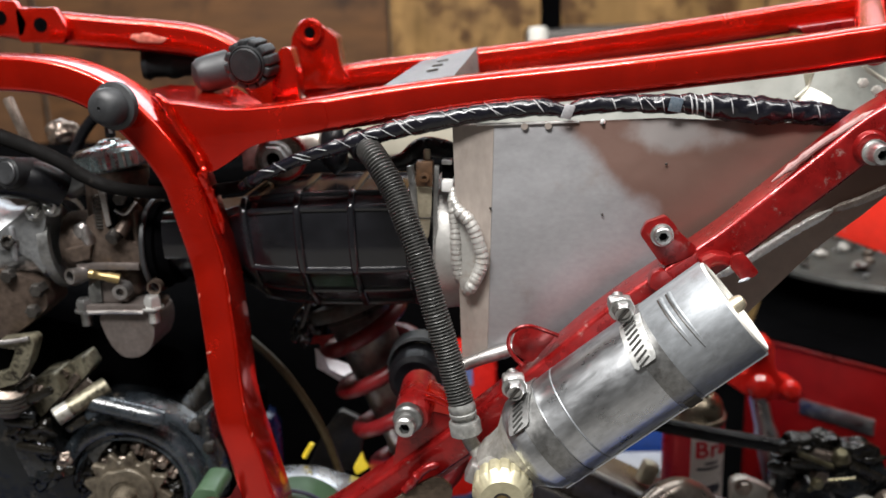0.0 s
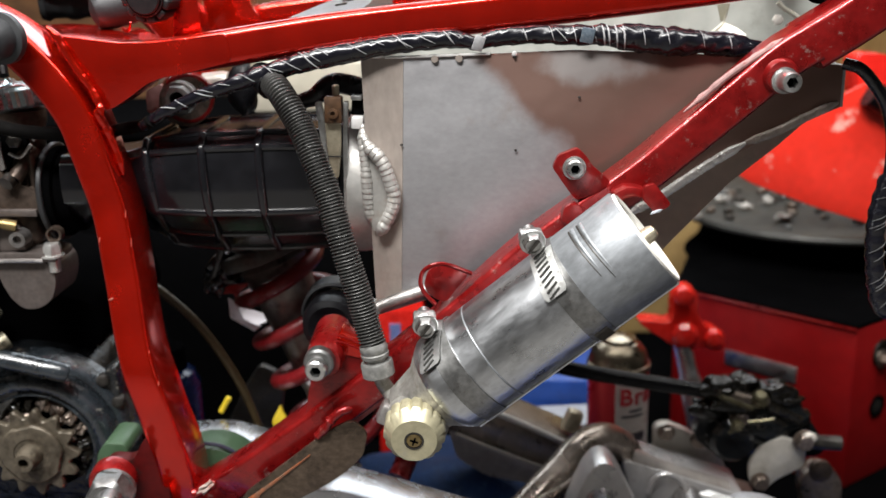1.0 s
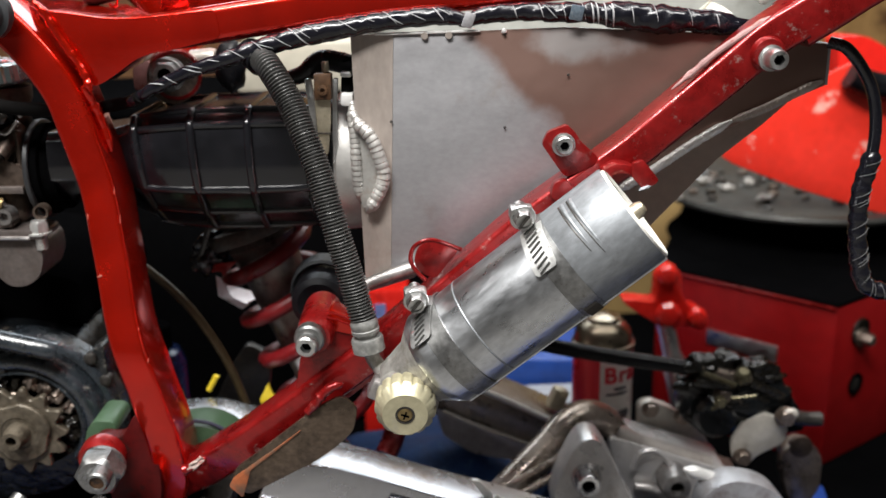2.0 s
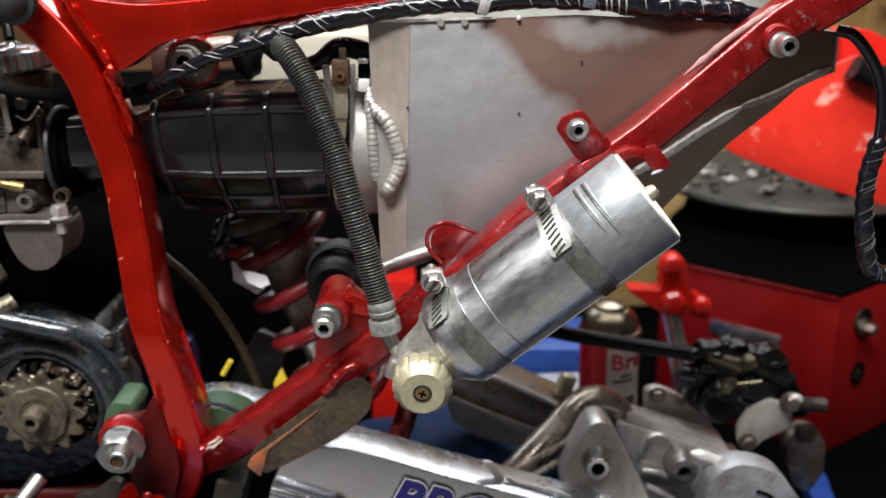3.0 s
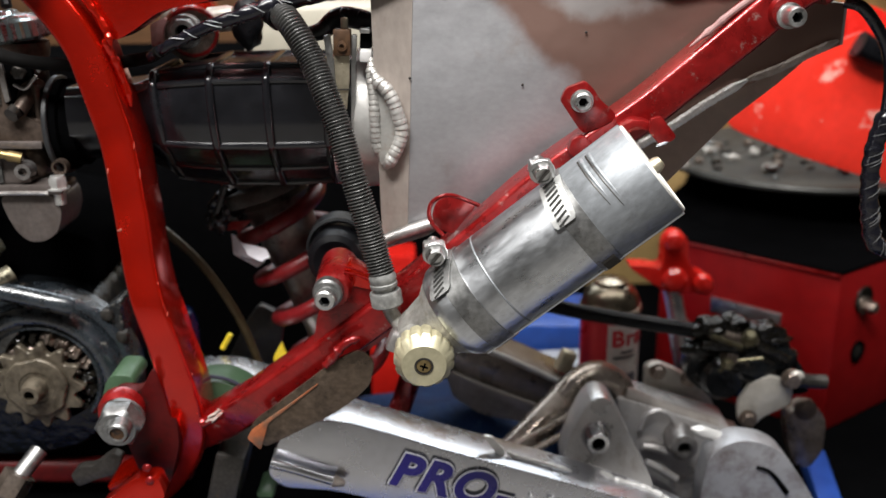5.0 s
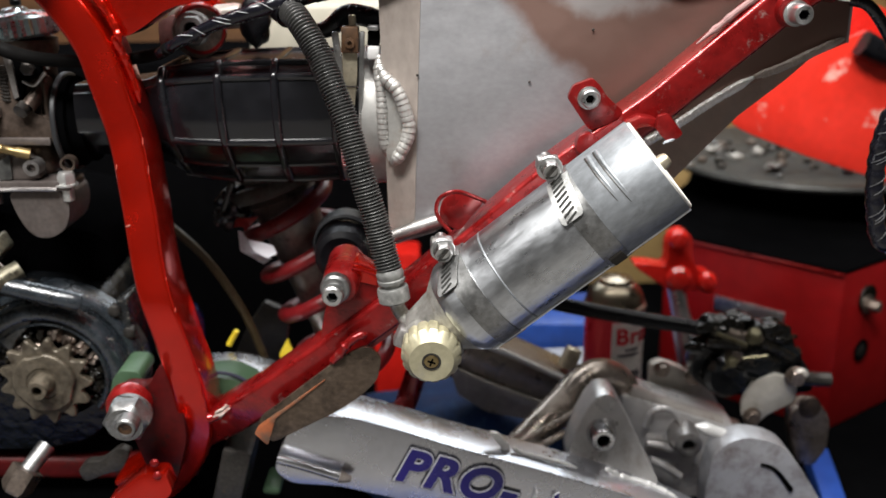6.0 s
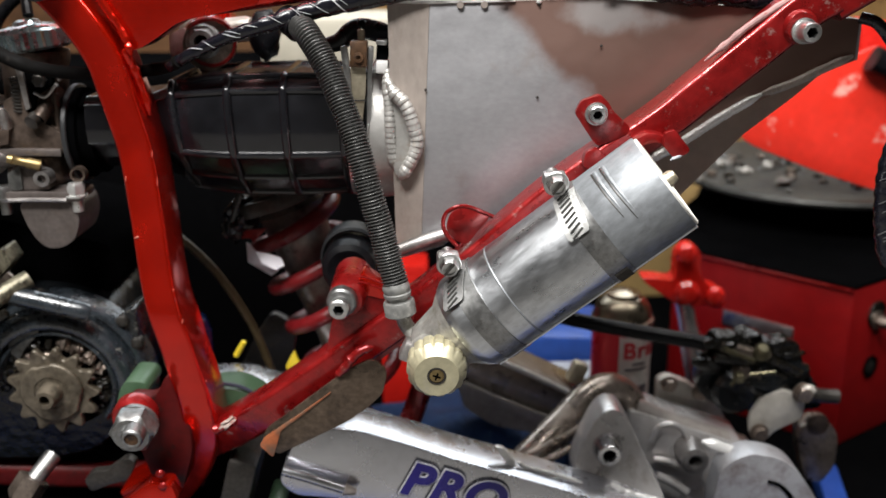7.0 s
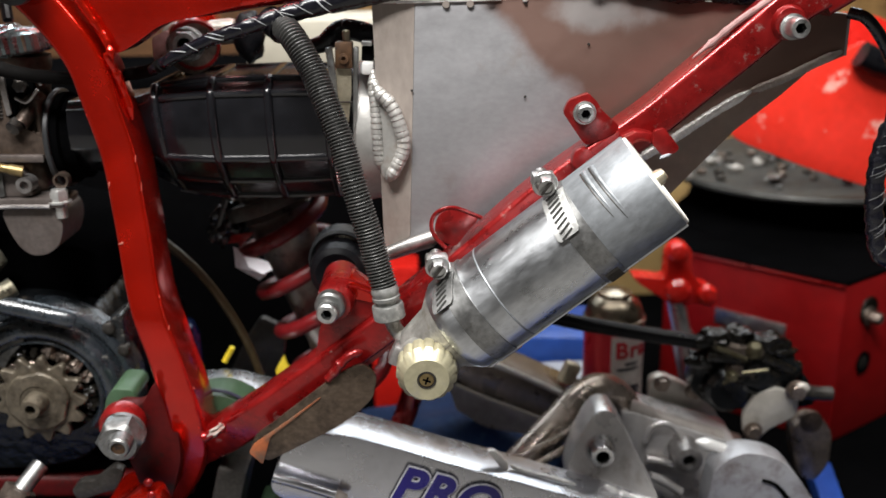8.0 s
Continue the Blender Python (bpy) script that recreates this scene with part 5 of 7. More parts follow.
part("left_lobe", plate(rounded([(-0.3571, 0.6436), (-0.3398, 0.6350), (-0.3334, 0.6219), (-0.3283, 0.5999), (-0.3260, 0.5865), (-0.3421, 0.5773), (-0.3500, 0.5953), (-0.3585, 0.6219)], 0.006, 5), 0.066, 0.1, 0.006, 4), DUSTY_BLACK, eng)
part("guard_shoulder", plate(rounded([(-0.3064, 0.6240), (-0.2893, 0.6284), (-0.2868, 0.6152), (-0.3000, 0.6020), (-0.3043, 0.5929), (-0.3115, 0.6018)], 0.004), 0.080, 0.1, 0.004, 3), GREY_CASTING, eng, "grey dusty guard shoulder")
for p, q in zip([(-0.349, 0.062, 0.656), (-0.34, 0.062, 0.651), (-0.357, 0.062, 0.636), (-0.351, 0.062, 0.617), (-0.312, 0.062, 0.63)], [(-0.33, 0.062, 0.669), (-0.319, 0.062, 0.66), (-0.335, 0.062, 0.634), (-0.324, 0.062, 0.613), (-0.298, 0.062, 0.638)]):
    part("case_rib", line_box(p, q, 0.005, 0.006, 0.0015), GREASE, eng)
part("case_boss", tube([(-0.2884, 0.080, 0.6554), (-0.302, 0.068, 0.6485), (-0.3135, 0.060, 0.6428)], 0.0064, 20, 6), OLIVE_ALLOY, eng)
part("case_pin", ring_lathe((-0.3135, 0.060, 0.6428), (-0.75, -0.55, -0.36), [(-0.006, 0.0066), (0.004, 0.0066), (0.0046, 0.0060), (0.0046, 0.0046), (-0.004, 0.0044)], 28), CRUST, eng, "hollow grey pipe end")
# Black disc inside the pipe end, for its dark interior
part("pin_bore", lathe((-0.3135, 0.060, 0.6428), (-0.75, -0.55, -0.36), [(-0.002, 0.0045), (-0.001, 0.0045)], 20), BLACK, eng)
part("lever_arm", plate(rounded([(-0.3491, 0.6981), (-0.3239, 0.7012), (-0.3222, 0.6971), (-0.3285, 0.6816), (-0.3377, 0.6684), (-0.3505, 0.6642), (-0.3673, 0.6609), (-0.3659, 0.6693), (-0.3447, 0.6755), (-0.3361, 0.6919), (-0.3498, 0.6940)], 0.003), 0.055, 0.067, 0.0016, 3), OLIVE_ALLOY, eng, "bent dull alloy clutch lever")
part("lever_lip", tube([(-0.3491, 0.054, 0.6975), (-0.3360, 0.054, 0.6985), (-0.3250, 0.054, 0.7005)], 0.0016, 10, 4), ALU_CAST, eng)
part("lever_cap", lathe((-0.353, 0.07, 0.656), (0.25, -0.3, 1), [(-0.012, 0.016), (0, 0.017), (0.006, 0.016), (0.009, 0.012)], 28), ALU_DIRTY, eng)
part("lever_spring", join(*[ring_lathe(Vector((-0.352, 0.065, 0.657)) + Vector((0, 0, 0.003 * k - 0.006)), (0.25, -0.3, 1), [(0, 0.0155), (0.0015, 0.0165), (0.003, 0.0155), (0.0015, 0.0145)], 28) for k in range(4)]), STEEL_DARK, eng)
part("boss_plate", plate(rounded([(-0.3363, 0.6642), (-0.3219, 0.6675), (-0.3167, 0.6522), (-0.3238, 0.6458), (-0.3358, 0.6341), (-0.3409, 0.6415)], 0.002), 0.072, 0.1, 0.002), OLIVE_ALLOY, eng, "olive-stained cast boss")
part("boss_flank", plate(rounded([(-0.3170, 0.6520), (-0.3215, 0.6672), (-0.3060, 0.6756), (-0.3009, 0.6650), (-0.3153, 0.6500)], 0.002), 0.084, 0.105, 0.002), OLIVE_ALLOY, eng)
for p, q in zip([(-0.337, 0.084, 0.646), (-0.329, 0.084, 0.642), (-0.322, 0.084, 0.639)], [(-0.318, 0.084, 0.665), (-0.31, 0.084, 0.662), (-0.302, 0.084, 0.657)]):
    part("boss_rib", line_box(p, q, 0.004, 0.006, 0.001), ALU_DIRTY, eng)
random.seed(21)
for p, q, mat_ in zip([(-0.345, 0.066, 0.639), (-0.339, 0.066, 0.624), (-0.333, 0.066, 0.611), (-0.329, 0.066, 0.595), (-0.34, 0.066, 0.589), (-0.351, 0.066, 0.628), (-0.322, 0.066, 0.602), (-0.338, 0.066, 0.654)], (0.010, 0.012, 0.009, 0.011, 0.010, 0.008, 0.007, 0.008), (BLACK_PAINT, GREASE, BLACK_PAINT, GREASE, BLACK_PAINT, GREASE, ALU_DIRTY, ALU_DIRTY)):
    part("casting_lump", blob((p[0], 0.066 + random.uniform(0, 0.006), p[2]), (q, q * 0.6, q * 0.8), q * 9000, 0.5, (0, random.uniform(-50, 50), 0), 4), mat_, eng)
for p, q in zip([(-0.306, 0.088, 0.614), (-0.316, 0.088, 0.6), (-0.313, 0.088, 0.582), (-0.299, 0.088, 0.606), (-0.32, 0.088, 0.577)], (0.010, 0.008, 0.009, 0.007, 0.009)):
    part("worn_casting", blob((p[0], 0.088, p[2]), (q * 0.8, q * 0.6, q * 1.2), q * 7000, 0.5, (0, random.uniform(-30, 30), 0), 4), GREASE, eng)
for p, q in zip([(-0.283, 0.086, 0.593), (-0.267, 0.086, 0.591), (-0.303, 0.086, 0.594), (-0.261, 0.086, 0.577), (-0.255, 0.086, 0.57)], (0.0085, 0.008, 0.0075, 0.007, 0.006)):
    part("bright_chain_link", blob((p[0], 0.086, p[2]), (q, 0.004, q * 0.55), q * 8000, 0.35, (0, random.uniform(-20, 40), 0), 4), ALU_DIRTY, eng, "worn bright chain link")
part("cylinder_base", plate(rounded([(-0.471, 0.694), (-0.356, 0.696), (-0.298, 0.68), (-0.243, 0.666), (-0.238, 0.635), (-0.305, 0.621), (-0.484, 0.63)], 0.01), 0.12, 0.26, 0.006), BLACK, eng)
part("cylinder_barrel", plate(rounded([(-0.478, 0.794), (-0.384, 0.792), (-0.396, 0.694), (-0.5, 0.686)], 0.01), 0.10, 0.24, 0.006), ALU_DIRTY, eng)
part("lower_stud", tube([(-0.276, 0.05, 0.536), (-0.287, 0.03, 0.523)], 0.006, 14, 4), NUT_STEEL, eng)
part("stud_nut", lathe((-0.286, 0.03, 0.524), (-0.5, -0.4, -0.75), [(-0.006, 0.011), (0.008, 0.011), (0.012, 0.008)], 24, hexagon), ALU_DIRTY, eng)
part("lower_lever", plate(rounded([(-0.248, 0.529), (-0.242, 0.535), (-0.231, 0.536), (-0.218, 0.546), (-0.211, 0.542), (-0.218, 0.529), (-0.232, 0.525), (-0.244, 0.52)], 0.003), 0.028, 0.036, 0.0015), STEEL_DARK, eng)

intake = thing("intake_manifold", "grey alloy intake manifold with clamp ring", "intake manifold", (-0.343, 0.1, 0.747))
part("neck", lathe((-0.318, 0.1, 0.757), (-1, 0, -0.1), [(0, 0.026), (0.006, 0.028), (0.01, 0.026), (0.03, 0.027), (0.04, 0.034), (0.08, 0.04)], 36), INTAKE_ALLOY, intake)
part("clamp_ring", ring_lathe((-0.3095, 0.1, 0.757), (-1, 0, -0.1), [(0, 0.0325), (0.0075, 0.0325), (0.0075, 0.028), (0, 0.028)], 48), NUT_STEEL, intake, "dull grey clamp band")
part("upper_flange", plate(rounded([(-0.3460, 0.7695), (-0.3261, 0.7828), (-0.3203, 0.7878), (-0.3124, 0.7876), (-0.3098, 0.7787), (-0.3142, 0.7651), (-0.3162, 0.7513), (-0.3155, 0.7393), (-0.3249, 0.7514), (-0.3359, 0.7575), (-0.3479, 0.7577)], 0.004), 0.070, 0.095, 0.005, 4), INTAKE_ALLOY, intake, "silver cast intake flange")
for p, r, m_ in (((-0.3167, 0.071, 0.7838), 0.0060, STEEL), ((-0.3056, 0.072, 0.7860), 0.0055, STEEL), ((-0.3371, 0.0705, 0.7635), 0.0055, STEEL_DARK)):
    part("flange_bolt", lathe(p, (0.05, -1, 0.25), [(-0.002, r * 1.15), (0.001, r * 1.15), (0.001, r * 0.9), (0.005, r * 0.88), (0.006, r * 0.6), (0.003, r * 0.45)], 24, lambda a, i: hexagon(a, i) if i in (2, 3) else 1), m_, intake)
part("lower_flange", plate(rounded([(-0.358, 0.746), (-0.334, 0.741), (-0.318, 0.733), (-0.317, 0.717), (-0.327, 0.709), (-0.345, 0.696), (-0.366, 0.692)], 0.005), 0.07, 0.1, 0.003), CARB_ALLOY, intake)
for p in [(-0.341, 0.07, 0.74), (-0.322, 0.07, 0.73), (-0.327, 0.07, 0.715)]:
    part("flange_bolt", lathe(p, FRONT, [(-0.004, 0.0052), (0.004, 0.0052), (0.0055, 0.004)], 18, hexagon), STEEL_DARK, intake)
part("neck_rib", line_box((-0.337, 0.072, 0.774), (-0.336, 0.07, 0.75), 0.004, 0.010, 0.0015), INTAKE_ALLOY, intake)
part("neck_rib", line_box((-0.325, 0.075, 0.77), (-0.325, 0.073, 0.751), 0.004, 0.008, 0.0015), INTAKE_ALLOY, intake)
part("breather_elbow", tube([(-0.346, 0.066, 0.809), (-0.326, 0.068, 0.807), (-0.312, 0.072, 0.803), (-0.302, 0.08, 0.795)], 0.0135, 18, 6), RUBBER, intake, "grey rubber breather elbow")
part("elbow_end", lathe((-0.322, 0.058, 0.812), (-0.3, -1, 0.2), [(-0.02, 0.0105), (0.004, 0.01), (0.006, 0.0085)], 28), MOUNT_GREY, intake)
part("elbow_plug", lathe((-0.322, 0.0525, 0.8131), (-0.3, -1, 0.2), [(0, 0.0076), (0.0012, 0.0076), (0.0018, 0.0068)], 28), RUBBER_GREY, intake, "pale grey plug")
part("bright_cover", blob((-0.308, 0.11, 0.797), (0.016, 0.014, 0.012), 3, 0.3), INTAKE_ALLOY, intake)
part("stay_rod", line_box((-0.363, 0.14, 0.853), (-0.351, 0.14, 0.816), 0.006, 0.006), ALU_DIRTY, intake)
part("upper_fitting", blob((-0.356, 0.2, 0.819), (0.012, 0.01, 0.009), 5, 0.4, (0, 0, 0), 4), ALU_DIRTY, intake)
part("upper_hose", tube([(-0.339, 0.18, 0.806), (-0.328, 0.18, 0.823), (-0.317, 0.18, 0.834), (-0.31, 0.18, 0.838)], 0.0045, 12, 6), RUBBER, intake)

solo("control_cable", tube([(-0.3411, 0.06, 0.8419), (-0.3271, 0.06, 0.8354), (-0.3059, 0.06, 0.8266), (-0.2884, 0.06, 0.8179), (-0.2749, 0.06, 0.8086), (-0.2571, 0.06, 0.8010), (-0.235, 0.065, 0.7965), (-0.209, 0.07, 0.795), (-0.175, 0.06, 0.8), (-0.163, 0.05, 0.805)],
     lambda t, r: 0.0052 - 0.0015 * t + 0.0003 * noise.noise(Vector((r * 120, 3, 1))), 16, 12), CLOTH_TAPE, "black cloth-taped cable loom behind the frame tube", "cable")

# ---- taped wiring harness ----
HARNESS = [(-0.171, 0.055, 0.801), (-0.153, 0.047, 0.810), (-0.1287, 0.042, 0.8202), (-0.1043, 0.04, 0.8275), (-0.0836, 0.039, 0.8334), (-0.0631, 0.039, 0.8386), (-0.0361, 0.04, 0.843), (-0.016, 0.04, 0.8458), (0.0139, 0.04, 0.848), (0.0238, 0.04, 0.8468), (0.031, 0.04, 0.8452), (0.037, 0.04, 0.8468), (0.0436, 0.04, 0.8483), (0.0633, 0.04, 0.8491), (0.0797, 0.04, 0.8483), (0.0959, 0.04, 0.848), (0.1153, 0.04, 0.8465), (0.1314, 0.04, 0.8445), (0.1442, 0.04, 0.843), (0.1602, 0.04, 0.842), (0.1762, 0.042, 0.8398), (0.193, 0.045, 0.836), (0.218, 0.05, 0.829)]
HARNESS_SIZE = [(-0.18, 0.0030), (-0.13, 0.0037), (-0.08, 0.0052), (-0.055, 0.0060), (-0.02, 0.0052), (0.015, 0.0050), (0.031, 0.0036), (0.045, 0.0048), (0.08, 0.0052), (0.105, 0.0056), (0.125, 0.0076), (0.145, 0.0078), (0.158, 0.0062), (0.175, 0.0066), (0.19, 0.0056), (0.22, 0.005)]


def harness_size(x):
    for (x0, r0), (x1, r1) in zip(HARNESS_SIZE, HARNESS_SIZE[1:]):
        if x <= x1:
            t = max(0, (x - x0) / (x1 - x0))
            return r0 + (r1 - r0) * t * t * (3 - 2 * t)
    return HARNESS_SIZE[-1][1]


harness = thing("wiring_harness", "wiring harness wrapped in glossy black tape", "wiring harness", (-0.003, 0.05, 0.845))
path = smooth_path(HARNESS, 14)
rings, run = [], 0.0
for i, p in enumerate(path):
    tan = (path[min(i + 1, len(path) - 1)] - path[max(i - 1, 0)]).normalized()
    out_v = (Vector((0, -1, 0)) - tan * tan.dot(Vector((0, -1, 0)))).normalized()
    up_v = out_v.cross(tan).normalized()
    up_v = up_v if up_v.z > 0 else -up_v
    run += (p - path[i - 1]).length if i else 0
    size = harness_size(p.x)
    wrinkle = 0.0005 + 0.0007 * max(0, min(1, (p.x - 0.05) / 0.06))
    ring = []
    for k in range(22):
        a = 2 * math.pi * k / 22
        # each wind of the tape laps over the one before it
        lap = ((run - size * 1.1 * math.sin(a)) / 0.0125) % 1
        v = out_v * math.cos(a) + up_v * math.sin(a)
        ring.append(p + v * (size + 0.0006 * (1 - lap) * (lap > 0.02) + wrinkle * noise.noise(p * 170 + v * 1.6)))
    rings.append(ring)
part("sleeve", rings_to_bm(rings), TAPE, harness, smooth=60)
random.seed(5)


def tape_line(x, start, stop, slope, width):
    """Pale glue line that runs slanting round the near side of the harness."""
    i = min(range(1, len(path) - 1), key=lambda j: abs(path[j].x - x))
    tan = (path[i + 1] - path[i - 1]).normalized()
    up_v = Vector((0, -1, 0)).cross(tan)
    up_v = up_v if up_v.z > 0 else -up_v
    pts = []
    for k in range(9):
        a = start + (stop - start) * k / 8
        d = slope * (start - a) / (start - stop)
        q = path[i] + tan * d
        pts.append(q + (Vector((0, -1, 0)) * math.cos(a) + up_v.normalized() * math.sin(a)) * (harness_size(q.x) + 0.0007 + 0.0003 * noise.noise(q * 300)))
    part("tape_edge", tube(pts, lambda t, r: width * (0.35 + 0.65 * math.sin(math.pi * min(1, max(0, t * 0.9 + 0.08)))), 6, 2), TAPE_EDGE, harness, "pale glue line along the tape edge")


x = -0.155
while x < 0.185:
    if not 0.02 < x < 0.042:
        tape_line(x, random.uniform(0.7, 1.35), random.uniform(-1.1, 0.2), random.uniform(0.006, 0.011) * (0.35 if x > 0.045 else 1), random.uniform(0.0002, 0.00042))
        if random.random() < 0.3:
            tape_line(x + 0.0025, random.uniform(0.5, 1.2), random.uniform(-0.6, 0.3), random.uniform(0.006, 0.010), random.uniform(0.0002, 0.0003))
    x += random.choice((0.009, 0.0125, 0.0125, 0.017)) * random.uniform(0.85, 1.2)
for x in (0.101, 0.1045, 0.108, 0.112):
    tape_line(x, 1.3, -1.2, 0.003, 0.00055)
part("tape_flag", block((0.0062, 0.0012, 0.0085), (0.0322, 0.0345, 0.8455), (10, 18, 12), 0.0005), TAPE_EDGE, harness, "translucent tape tail")
part("tape_flag", block((0.0075, 0.0012, 0.0085), (0.0935, 0.0335, 0.8482), (8, 12, 0), 0.0005), TAPE_BLUE, harness, "bluish shiny tape end")
loop = thing("wire_loop", "thin black taped wire loop hanging behind the frame", "wire", (0.27, 0.04, 0.771))
LOOP = [(0.241, 0.04, 0.828), (0.249, 0.035, 0.825), (0.259, 0.035, 0.814), (0.267, 0.035, 0.8), (0.271, 0.035, 0.782), (0.271, 0.035, 0.762), (0.267, 0.035, 0.741), (0.267, 0.035, 0.72), (0.27, 0.035, 0.699), (0.275, 0.035, 0.682), (0.285, 0.035, 0.676), (0.299, 0.035, 0.674)]
part("wire", tube(LOOP, lambda t, r: 0.0035 if t < 0.45 else (0.0055 + 0.0004 * math.sin(r * 700)), 12, 10), TAPE, loop)
path = smooth_path(LOOP, 10)
bm = bmesh.new()
for i in (52, 55, 61, 63, 64, 70, 73, 79, 81, 82, 88, 94, 96, 101, 105):
    tan = (path[i + 1] - path[i - 1]).normalized() if i + 1 < len(path) else Vector((0, 0, -1))
    if i >= len(path):
        break
    side_v = tan.cross(Vector((0, -1, 0))).normalized()
    bm = join(bm, tube([path[i] + tan * 0.003 * a + Vector((0, -1, 0)) * 0.006 * math.cos(a) + side_v * 0.006 * math.sin(a) for a in (-1.1, -0.5, 0, 0.5, 0.3 + 0.1 * (i % 8))], 0.0002, 5, 1))
part("tape_edge", bm, DIM_EDGE, loop)

# ---- corrugated hose ----
hose = thing("corrugated_hose", "black corrugated vent hose with a crusty grey end fitting", "hose", (-0.053, 0, 0.76))
HOSE = [(-0.095, 0.05, 0.827), (-0.087, 0.038, 0.826), (-0.08, 0.028, 0.82), (-0.07, 0.02, 0.804), (-0.062, 0.012, 0.786), (-0.054, 0.005, 0.765), (-0.047, -0.002, 0.74), (-0.04, -0.006, 0.715), (-0.035, -0.009, 0.695), (-0.032, -0.011, 0.684)]
part("sleeve", tube(HOSE, lambda t, r: 0.0073 + 0.0006 * math.sin(r * 2 * math.pi / 0.0019), 16, 150), HOSE_BLACK, hose)
part("upper_hose", tube([(-0.097, 0.05, 0.831), (-0.093, 0.045, 0.827), (-0.088, 0.038, 0.824)], 0.0078, 18, 6), RUBBER, hose)
HD = Vector((-0.029, -0.012, 0.663)) - Vector((-0.032, -0.011, 0.684))
part("ferrule", lathe((-0.032, -0.011, 0.684), HD, [(0, 0.0072), (0.002, 0.008), (0.004, 0.0082), (0.006, 0.0075), (0.0065, 0.0082), (0.0085, 0.008), (0.009, 0.0064), (0.011, 0.0064), (0.0112, 0.0088), (0.0122, 0.0093), (0.0195, 0.0093), (0.0205, 0.008), (0.0205, 0.003)], 28), FITTING, hose, "corroded grey end ferrule")
part("pipe", tube([(-0.029, -0.012, 0.665), (-0.027, -0.012, 0.659), (-0.024, -0.012, 0.654), (-0.02, -0.02, 0.651)], 0.0044, 14, 6), CRUST, hose)

tie = thing("cable_tie", "clear plastic cable tie between lug and hose", "cable tie", (-0.047, 0, 0.68))
for p in ([(-0.059, 0.012, 0.681), (-0.051, 0.006, 0.681), (-0.041, -0.004, 0.681), (-0.035, -0.012, 0.68)], [(-0.059, 0.012, 0.677), (-0.05, 0.006, 0.677), (-0.042, -0.004, 0.678), (-0.035, -0.012, 0.678)]):
    part("strand", tube(p, 0.0006, 8, 6), RED_OLD, tie)

# ---- shock absorber ----
shock = thing("shock_absorber", "dark shock absorber with a dull red coil spring", "shock absorber", (-0.109, 0.16, 0.625))
SA, SB = Vector((-0.121, 0.15, 0.691)), Vector((-0.073, 0.15, 0.552))
ax = (SB - SA).normalized()
sx, sy, sz = frame_axes(ax)
pts = []
for k in range(0, 150):
    t = k / 149
    a = t * 2 * math.pi * 4.6 - 0.3
    pts.append(SA + (SB - SA) * t * 1.05 + (sx * math.cos(a) + sy * math.sin(a)) * 0.033)
part("spring", tube(pts, 0.0058, 12, 2), SPRING_RED, shock, "dull red coil spring")
part("body", lathe(SA - ax * 0.05, ax, [(0, 0.02), (0.02, 0.024), (0.05, 0.024), (0.055, 0.028), (0.06, 0.024), (0.10, 0.021), (0.16, 0.018), (0.18, 0.02)], 32), SHOCK_BODY, shock)
part("collar", lathe(SA - ax * 0.012, ax, [(0, 0.037), (0.004, 0.039), (0.010, 0.039), (0.012, 0.03)], 40, lambda a, i: 1 + 0.025 * (math.cos(a * 10) > 0)), STEEL_DARK, shock)
part("rubber_bush", ring_lathe((-0.067, 0.075, 0.666), FRONT, [(-0.02, 0.0175), (0.006, 0.0188), (0.012, 0.0178), (0.014, 0.014), (0.012, 0.007), (-0.02, 0.007)], 40), RUBBER, shock, "thick black rubber bush")
part("bush_sleeve", ring_lathe((-0.0665, 0.085, 0.6685), FRONT, [(-0.012, 0.0215), (0.004, 0.0215), (0.006, 0.0200), (0.004, 0.0180), (-0.012, 0.0180)], 44), MOUNT_GREY, shock, "dull grey bush sleeve")
part("perch_tab", plate(rounded([(-0.1571, 0.6685), (-0.1469, 0.6751), (-0.1321, 0.6763), (-0.1380, 0.6706), (-0.1426, 0.6649), (-0.1440, 0.6690)], 0.0008, 2), 0.125, 0.128, 0.0006), RED_OLD, shock, "small red painted tab")
part("bush_arm", line_box((-0.05, 0.08, 0.669), (-0.003, 0.06, 0.69), 0.012, 0.01, 0.002), CRUST, shock)
part("link_plate", plate(rounded([(-0.15, 0.577), (-0.129, 0.566), (-0.138, 0.519), (-0.183, 0.52), (-0.166, 0.554)], 0.005), 0.21, 0.218, 0.002), STEEL_DARK, shock)
mount = thing("upper_shock_mount", "red and grey shock mount with a hex bolt", "shock mount", (-0.157, 0.11, 0.812))
part("sleeve", lathe((-0.163, 0.12, 0.808), (0.35, -0.9, 0), [(-0.05, 0.0145), (0.0, 0.0145), (0.004, 0.0165), (0.01, 0.0165)], 32), ALU_DIRTY, mount)
part("ring", ring_lathe((-0.16, 0.118, 0.81), (0.35, -0.9, 0), [(-0.012, 0.0172), (0.006, 0.0172), (0.008, 0.0160), (0.008, 0.014), (-0.012, 0.014)], 36), RED_OLD, mount)
part("nut", lathe((-0.1600, 0.1, 0.8117), (0.1, -1, 0.05), [(-0.006, 0.0112), (0.002, 0.0112), (0.003, 0.0100), (0.003, 0.0094), (0.008, 0.0090), (0.0095, 0.0074), (0.0095, 0.0046), (0.004, 0.0042)], 36, lambda a, i: hexagon(a, i) if i in (3, 4) else 1), NUT_STEEL, mount, "grey flanged hex nut")
